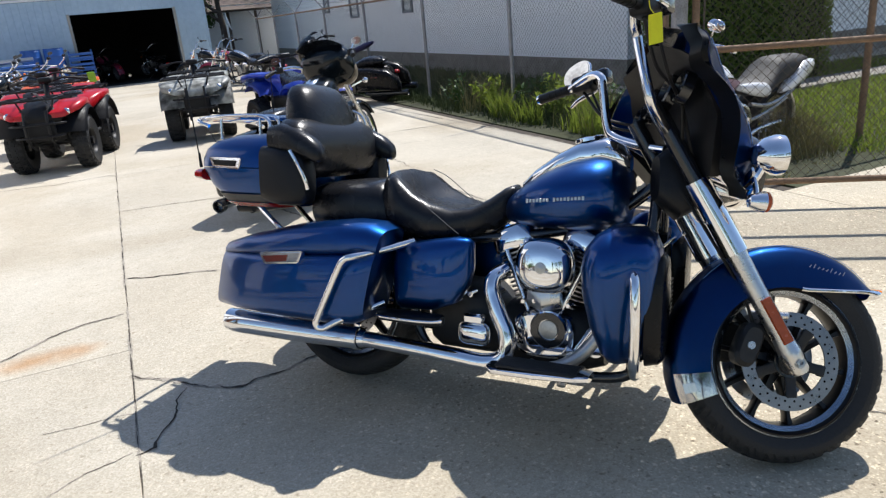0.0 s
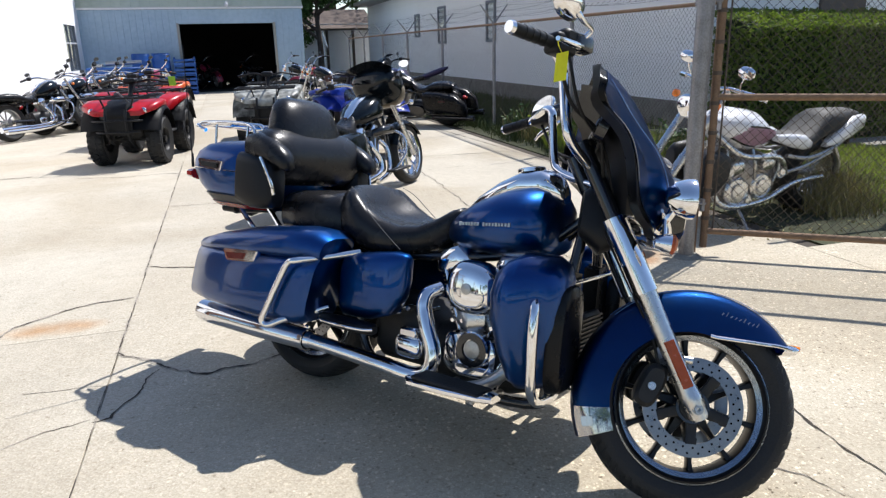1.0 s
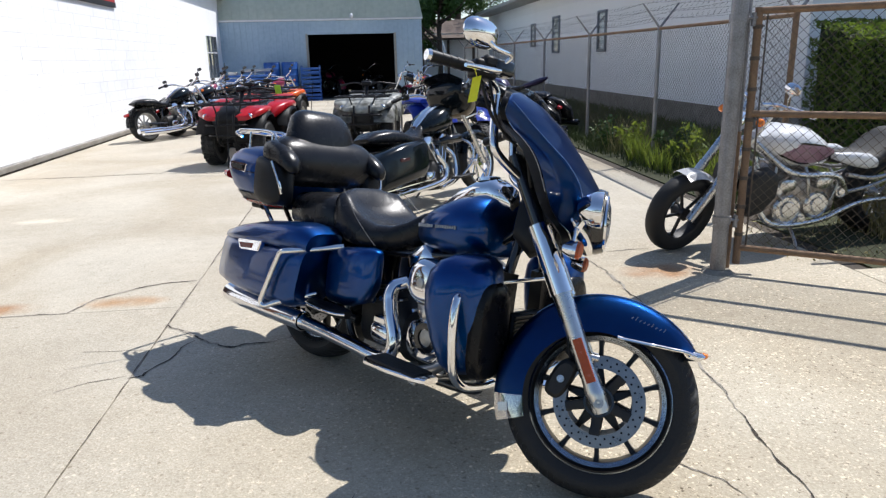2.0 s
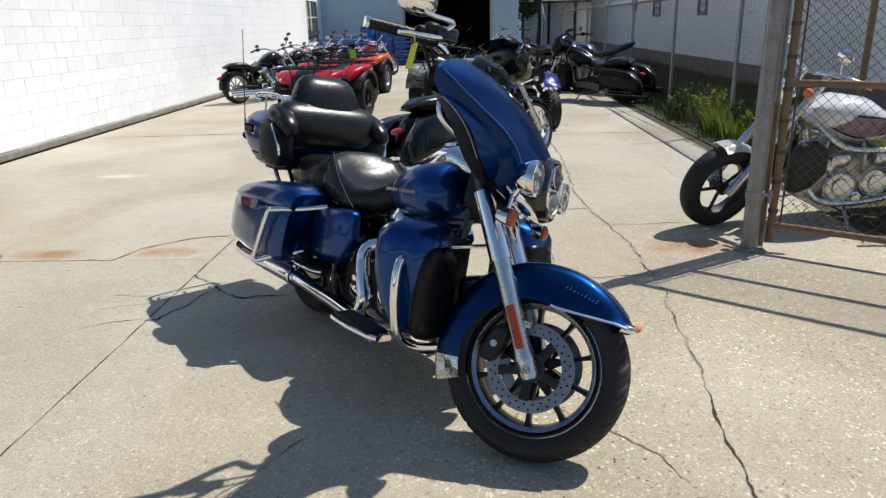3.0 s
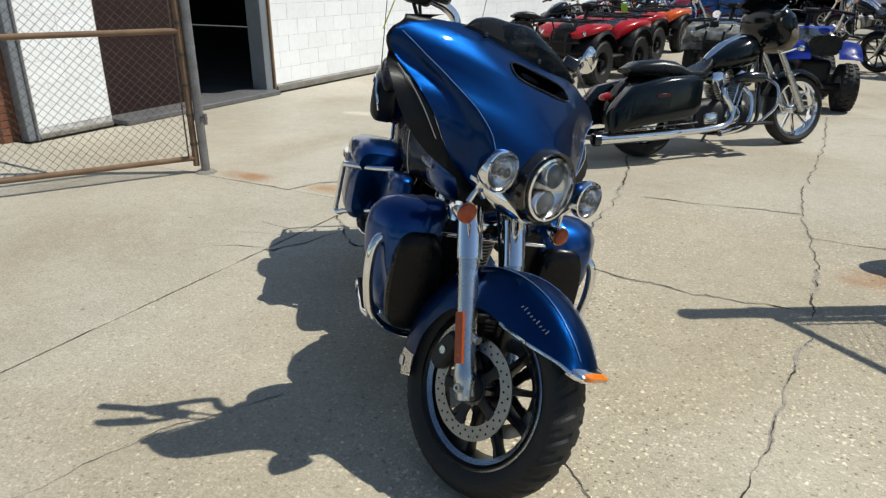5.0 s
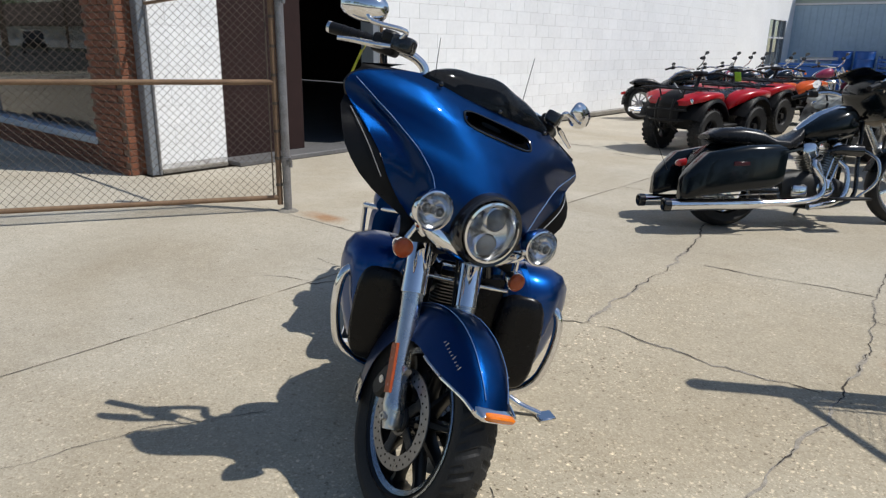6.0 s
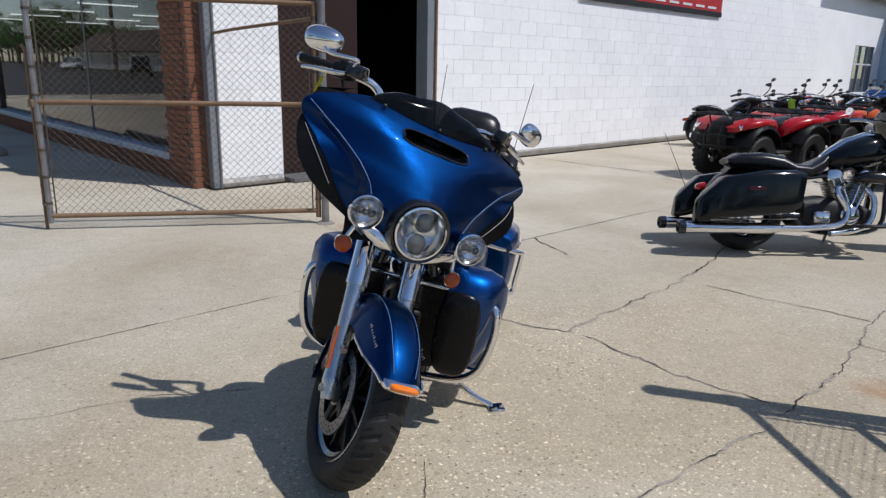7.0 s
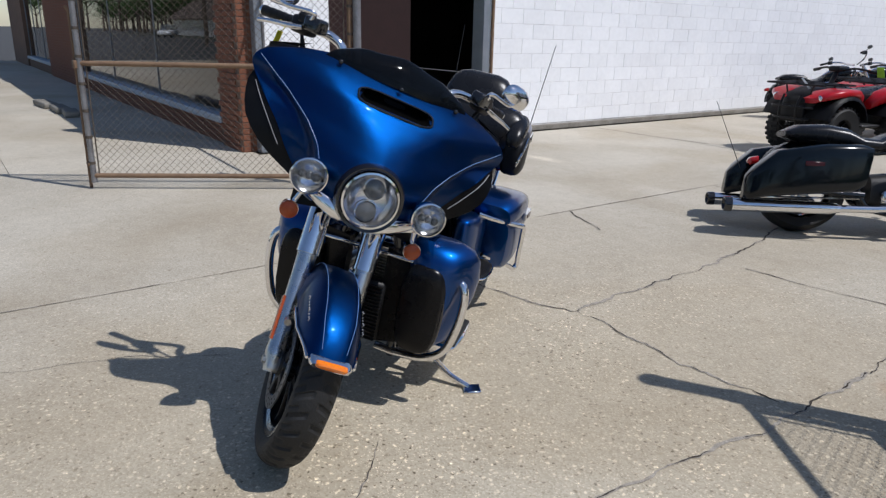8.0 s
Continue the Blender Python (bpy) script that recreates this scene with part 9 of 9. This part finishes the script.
def hedge(label, x0, x1, y0, y1, h, n):
    root = thing("hedge", label, "hedge", LOT, "clipped hedges")
    rng = random.Random(int(x0 * 10))
    spots = []
    for _ in range(n):
        f = rng.random()
        x, y, z = rng.uniform(x0, x1), rng.uniform(y0, y1), rng.uniform(0.1, h)
        depth = abs(rng.gauss(0, 0.05))
        if f < 0.50:
            y, nrm = y0 + depth, (0, -1, 0)
        elif f < 0.75:
            z, nrm = h - depth + 0.24 * ((y - y0) / (y1 - y0)) ** 0.7, (0, 0, 1)
        elif f < 0.87:
            x, nrm = x0 + depth, (-1, 0, 0)
        else:
            x, nrm = x1 - depth, (1, 0, 0)
        wob = 0.05 * noise.noise(Vector((x * 2, y * 2, z * 2)))
        spots.append((Vector((x + nrm[0] * wob, y + nrm[1] * wob, z + nrm[2] * wob)), nrm))
    bm = bmesh.new()
    leaves(bm, spots, 0.036, rng)
    part("foliage", bm, M_HEDGE, root, "dense clipped green leaves", 180)
    # solid dark filling that stands in for the shade between the leaves
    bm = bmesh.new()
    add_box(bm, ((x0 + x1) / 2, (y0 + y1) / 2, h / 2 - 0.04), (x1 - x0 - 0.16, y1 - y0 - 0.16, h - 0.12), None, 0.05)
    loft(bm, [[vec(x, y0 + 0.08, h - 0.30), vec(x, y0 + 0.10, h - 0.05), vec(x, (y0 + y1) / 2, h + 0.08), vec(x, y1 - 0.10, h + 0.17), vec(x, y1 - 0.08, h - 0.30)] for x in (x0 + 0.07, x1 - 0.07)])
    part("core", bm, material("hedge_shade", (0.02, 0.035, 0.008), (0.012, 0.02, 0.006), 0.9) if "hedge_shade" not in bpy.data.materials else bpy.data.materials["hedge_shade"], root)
    for i in range(5):
        bm = bmesh.new()
        x = x0 + (x1 - x0) * (i + 0.5) / 5
        rod(bm, (x, (y0 + y1) / 2, 0), (x, (y0 + y1) / 2, 0.5), 0.03, 0.02, 6)
        part("stem", bm, M_BARK, root)


hedge("tall clipped green hedge behind the fence", 6.95, 9.75, 7.15, 8.1, 1.55, 15000)
hedge("lower clipped green hedge beyond the tall one", 11.0, 17.0, 9.6, 10.6, 1.15, 9000)


def blades(name, label, mat, n, area, h0, h1, seed, dens=None, lean=0.35, width=0.006):
    rng = random.Random(seed)
    verts, faces = [], []
    made = 0
    while made < n:
        x, y = rng.uniform(area[0], area[1]), rng.uniform(area[2], area[3])
        k = dens(x, y) if dens else 1.0
        if rng.random() > k:
            continue
        made += 1
        h = rng.uniform(h0, h1) * (0.5 + 0.5 * k)
        a = rng.uniform(0, 6.283)
        w = width * rng.uniform(0.6, 1.3)
        dx, dy = math.cos(a), math.sin(a)
        lx, ly = rng.gauss(0, lean) * h, rng.gauss(0, lean) * h
        i = len(verts)
        verts += [(x - dy * w, y + dx * w, 0.0), (x + dy * w, y - dx * w, 0.0), (x + lx * 0.35 + dy * w * 0.7, y + ly * 0.35 - dx * w * 0.7, h * 0.55), (x + lx * 0.35 - dy * w * 0.7, y + ly * 0.35 + dx * w * 0.7, h * 0.55), (x + lx, y + ly, h)]
        faces += [(i, i + 1, i + 2, i + 3), (i + 3, i + 2, i + 4)]
    me = bpy.data.meshes.new(name)
    me.from_pydata(verts, [], faces)
    me.materials.append(mat)
    ob = new(name, me)
    ob.matrix_basis = LOT
    return tagged(ob, label, "grass", kind="stuff")


def edge(x, y):
    return max(0.0, min(1.0, (x - 4.42 - 0.10 * math.sin(y * 3.1) - 0.7 * max(0.0, min(1.0, (5.4 - y) / 0.6))) / 0.35)) * (0.35 + 0.65 * max(0.0, noise.noise(Vector((x * 1.3, y * 1.3, 2.0))) + 0.45))


def lawn_edge(x, y):
    return max(0.0, min(1.0, (x - 5.45) / 0.3)) * max(0.0, min(1.0, (y - 3.45) / 0.25)) * (0.0 if x > 8.3 and 6.45 < y < 7.05 else 1.0)


blades("fence_grass", "low rank grass along the fence foot, coloured dark for shade", M_GRASSDARK, 16000, (4.35, 6.4, 4.6, 15.0), 0.06, 0.22, 3, edge)
blades("tall_grass", "tall unmown grass clumps under the fence", M_GRASS, 1800, (4.65, 5.8, 5.4, 8.4), 0.25, 0.60, 4, lambda x, y: max(0.0, noise.noise(Vector((x * 2.1, y * 1.4, 7.0))) * 1.6), 0.28, 0.007)
blades("dry_grass", "bleached dry grass and seed heads among the weeds", M_STRAW, 900, (4.6, 5.7, 4.2, 10.5), 0.25, 0.8, 5, lambda x, y: max(0.0, noise.noise(Vector((x * 1.7, y * 1.7, 11.0))) + 0.1), 0.3, 0.004)
blades("lawn_grass", "bright mown lawn behind the front fence", M_GRASS, 26000, (5.2, 12.0, 3.4, 8.3), 0.04, 0.10, 6, lawn_edge, 0.5, 0.007)
blades("shade_grass", "grass along the house, coloured dark for its shade", M_GRASSDARK, 14000, (4.6, 7.5, 10.0, 24.0), 0.06, 0.20, 7, None, 0.5, 0.008)
blades("dry_clump", "tawny dry grass tuft behind the white motorcycle", M_STRAW, 1500, (4.95, 5.7, 3.75, 4.7), 0.2, 0.55, 8, lambda x, y: max(0.0, 1 - math.hypot(x - 5.3, y - 4.2) / 0.5), 0.4, 0.004)

# leafy weeds with broad leaves at the fence
for x, y, h, n in ((5.05, 7.3, 0.52, 230), (5.15, 8.0, 0.5, 220), (4.85, 8.7, 0.55, 200), (5.2, 6.4, 0.5, 200), (4.75, 9.6, 0.45, 160)):
    wd = thing("weed", "straggling green weed by the fence", "weed", LOT @ pose(x, y, 0), "weeds")
    rng = random.Random(int(x * 100 + y * 10))
    bm = bmesh.new()
    tops = []
    for i in range(9):
        a = rng.uniform(0, 6.28)
        t = Vector((math.cos(a) * 0.28 * rng.random(), math.sin(a) * 0.28 * rng.random(), h * rng.uniform(0.6, 1.1)))
        tops.append(t)
        tube(bm, [(0.05 * math.cos(a), 0.05 * math.sin(a), 0), t * 0.5 + Vector((0.03, 0, 0)), t], [0.005, 0.003], 5)
    part("stem", bm, M_GRASS, wd)
    bm = bmesh.new()
    leaves(bm, [(tops[rng.randrange(9)] * rng.uniform(0.3, 1.05) + Vector((rng.gauss(0, 0.04), rng.gauss(0, 0.04), 0)), (0, 0, 1)) for _ in range(n)], 0.045, rng)
    part("foliage", bm, M_LEAF if h < 0.52 else M_GRASS, wd, "", 180)

# litter of dead leaves and gravel at the yard edge
bm = bmesh.new()
rng = random.Random(31)
for _ in range(700):
    x, y = rng.uniform(4.0, 5.4), rng.uniform(3.5, 5.2)
    p = Vector((x, y, 0.006))
    leaves(bm, [(p, (0, 0, 1.5))], rng.uniform(0.006, 0.02), rng)
tagged(solid("leaf_litter", bm, M_STRAW, "dry leaf litter and chips on the concrete edge", "litter", LOT, "stuff", 180), kind="stuff")


def tree(label, x, y, h, r, seed, n=7000, leaf=0.10):
    root = thing("tree", label, "tree", LOT @ pose(x, y, 0), "trees")
    rng = random.Random(seed)
    bm = bmesh.new()
    tube(bm, [(0, 0, -0.05), (0.08, 0.03, h * 0.2), (0.0, 0.1, h * 0.45), (0.1, 0.0, h * 0.7)], [h * 0.030, h * 0.022, h * 0.016, h * 0.006], 10)
    tips = []
    for i in range(11):
        a = 6.283 * i / 11 + rng.uniform(-0.3, 0.3)
        z0 = h * rng.uniform(0.28, 0.6)
        e = Vector((math.cos(a) * r * rng.uniform(0.5, 0.95), math.sin(a) * r * rng.uniform(0.5, 0.95), z0 + h * rng.uniform(0.12, 0.35)))
        tube(bm, [(0.03, 0.03, z0), (e.x * 0.5, e.y * 0.5, (z0 + e.z) / 2 - 0.1), e], [h * 0.012, h * 0.007, h * 0.002], 6)
        tips.append(e)
    part("trunk", bm, M_BARK, root)
    bm = bmesh.new()
    clumps = []
    for i in range(46):
        base = tips[i % 11].lerp(Vector((0, 0, h * 0.75)), rng.random() * 0.8)
        clumps.append((base + Vector((rng.gauss(0, r * 0.2), rng.gauss(0, r * 0.2), rng.gauss(0, h * 0.07))), r * rng.uniform(0.16, 0.34)))
    spots = []
    for _ in range(n):
        c, cr = clumps[rng.randrange(len(clumps))]
        d = Vector((rng.gauss(0, 1), rng.gauss(0, 1), rng.gauss(0, 0.8))).normalized()
        spots.append((c + d * cr * rng.random() ** 0.4, d))
    leaves(bm, spots, leaf, rng)
    part("crown", bm, M_LEAF, root, "", 180)
    return root


tree("leafy green tree behind the workshop", 4.9, 33.4, 6.2, 2.2, 1, 17000, 0.11)
tree("leafy green tree beyond the brown shed", 7.5, 45.0, 9.0, 3.6, 12)
big = tree("tall dark green tree beyond the yard", 1.0, 47.0, 11.0, 4.4, 2)
tree("broad green tree behind the house", 13.0, 42.0, 12.0, 5.0, 3)

bm = bmesh.new()
add_box(bm, (11.3, 6.75, 0.02), (6.0, 0.56, 0.08), None, 0.012)
solid("walkway", bm, M_FOOT, "narrow pale concrete walkway across the lawn", "walkway", LOT, "structure")

# ---- across the street: what the shop window shows, and an added tree row ----
far = thing("far_building", "long white building with a brown roof across the street", "building", LOT, kind="structure")
bm = bmesh.new()
add_box(bm, (-104, -34, 1.3), (46, 8, 2.6))
part("wall", bm, M_WHITEP, far)
bm = bmesh.new()
loft(bm, [[vec(-128.5, y, z) for y, z in ((-29.4, 2.5), (-29.4, 2.7), (-34, 5.8), (-38.6, 2.7), (-38.6, 2.5))], [vec(-79.5, y, z) for y, z in ((-29.4, 2.5), (-29.4, 2.7), (-34, 5.8), (-38.6, 2.7), (-38.6, 2.5))]])
part("roof", bm, M_ROOFBROWN, far)
for x in (-120, -112, -104, -96, -88):
    bm = bmesh.new()
    add_box(bm, (x, -29.97, 1.5), (2.2, 0.1, 1.1))
    part("window", bm, M_GLASS, far)
for x, y, s in ((-134, -32, 4), (-146, -31, 5), (-160, -33, 6), (-70, -44, 7)):
    copy_thing(big, LOT @ pose(x, y, 0, 0, 0, s * 60))
# unseen row behind the camera, added to darken reflections in paint and chrome
for i in range(17):
    copy_thing(big, LOT @ pose(-44 + 7.5 * i + 2.2 * math.sin(i * 2.3), -31 + 3.0 * math.cos(i * 1.7), 0, 0, 0, i * 71))
for i in range(10):
    copy_thing(big, LOT @ pose(-168 - 11 * i, -34 + 1.6 * i, 0, 0, 0, i * 83))
for i in range(24):
    copy_thing(big, LOT @ pose(-131 - 4.2 * i + 1.5 * math.sin(i * 1.9), -37 - 3.0 * (i % 3), 0, 0, 0, i * 67) @ Matrix.Diagonal((1.0, 1.0, 0.62 + 0.10 * (i % 2), 1)))
tree("street tree with a wide dark crown", -140.0, -36.0, 9.0, 4.5, 9, 5000, 0.16)
for x, y in ((-52, -11.5), (-92, -24.5), (-75, -25.0)):
    pole = thing("utility_pole", "tall weathered wooden utility pole", "pole", LOT @ pose(x, y, 0), "utility poles")
    bm = bmesh.new()
    rod(bm, (0, 0, -0.1), (0, 0, 9.5), 0.15, 0.10, 10)
    part("shaft", bm, M_BARK, pole)
    bm = bmesh.new()
    add_box(bm, (0, 0, 9.0), (0.1, 2.2, 0.12), None, 0.01)
    part("crossarm", bm, M_BARK, pole)


def car(label, m, paint, boxy):
    root = thing("car", label, "car", m, "cars on the street")
    bm = bmesh.new()
    if boxy:
        sections(bm, [(-2.0, 0.75, 0.55, 1.0), (-1.95, 0.82, 0.45, 1.05), (1.5, 0.82, 0.45, 1.05), (1.9, 0.75, 0.5, 1.0)], 6, 20)
    else:
        sections(bm, [(-2.2, 0.7, 0.45, 0.9), (-2.0, 0.88, 0.32, 1.0), (0.9, 0.9, 0.3, 0.98), (2.0, 0.85, 0.32, 0.82), (2.25, 0.7, 0.4, 0.7)], 5, 20)
    part("body", bm, paint, root, "", 60)
    bm = bmesh.new()
    if boxy:
        sections(bm, [(-1.9, 0.70, 1.0, 1.75), (-1.85, 0.74, 1.0, 1.8), (0.35, 0.72, 1.0, 1.8), (0.6, 0.70, 1.0, 1.3)], 7, 20)
    else:
        sections(bm, [(-2.1, 0.7, 0.9, 1.2), (-1.7, 0.75, 0.9, 1.62), (0.2, 0.74, 0.9, 1.65), (1.0, 0.72, 0.9, 1.02)], 5, 20)
    part("cabin", bm, M_GLASS if not boxy else M_BLACK, root, "", 60)
    for x in (-1.35, 1.35):
        for s in (-1, 1):
            simple_wheel(root, x, 0.36, 0.22, M_STEEL, "wheel", None, 5, 0.78 * s)
    for s in (-1, 1):
        bm = bmesh.new()
        ball(bm, (1.9 if boxy else 2.12, 0.6 * s, 0.8 if boxy else 0.68), (0.06, 0.11, 0.09), 10)
        part("headlamp", bm, M_LED, root)
    return root


car("black boxy off-road car across the street", LOT @ pose(-60.3, -16.3, 0, 0, 0, 20), M_BLACK, True)
car("white estate car parked along the street", LOT @ pose(-94.8, -20.2, 0, 0, 0, 30), M_WHITEP, False)
bm = bmesh.new()
add_box(bm, (-60, -26.0, -0.015), (160, 5.0, 0.06), None, 0.01)
solid("verge", bm, M_SOIL, "grass verge across the street", "verge", LOT, "structure")
# rough stones at the shaded shop front corner
for i, (x, y, w) in enumerate(((-8.6, 2.15, 0.5), (-9.3, 2.1, 0.7), (-10.2, 2.0, 0.8))):
    bm = bmesh.new()
    add_box(bm, (0, 0, 0.05), (w, 0.22, 0.10), None, 0.03)
    solid("kerb_stone", bm, M_FOOT, "broken grey kerb stone lying on the pavement", "stone", LOT @ pose(x, y, 0, 0, 0, 5 * i - 4), group="kerb stones")
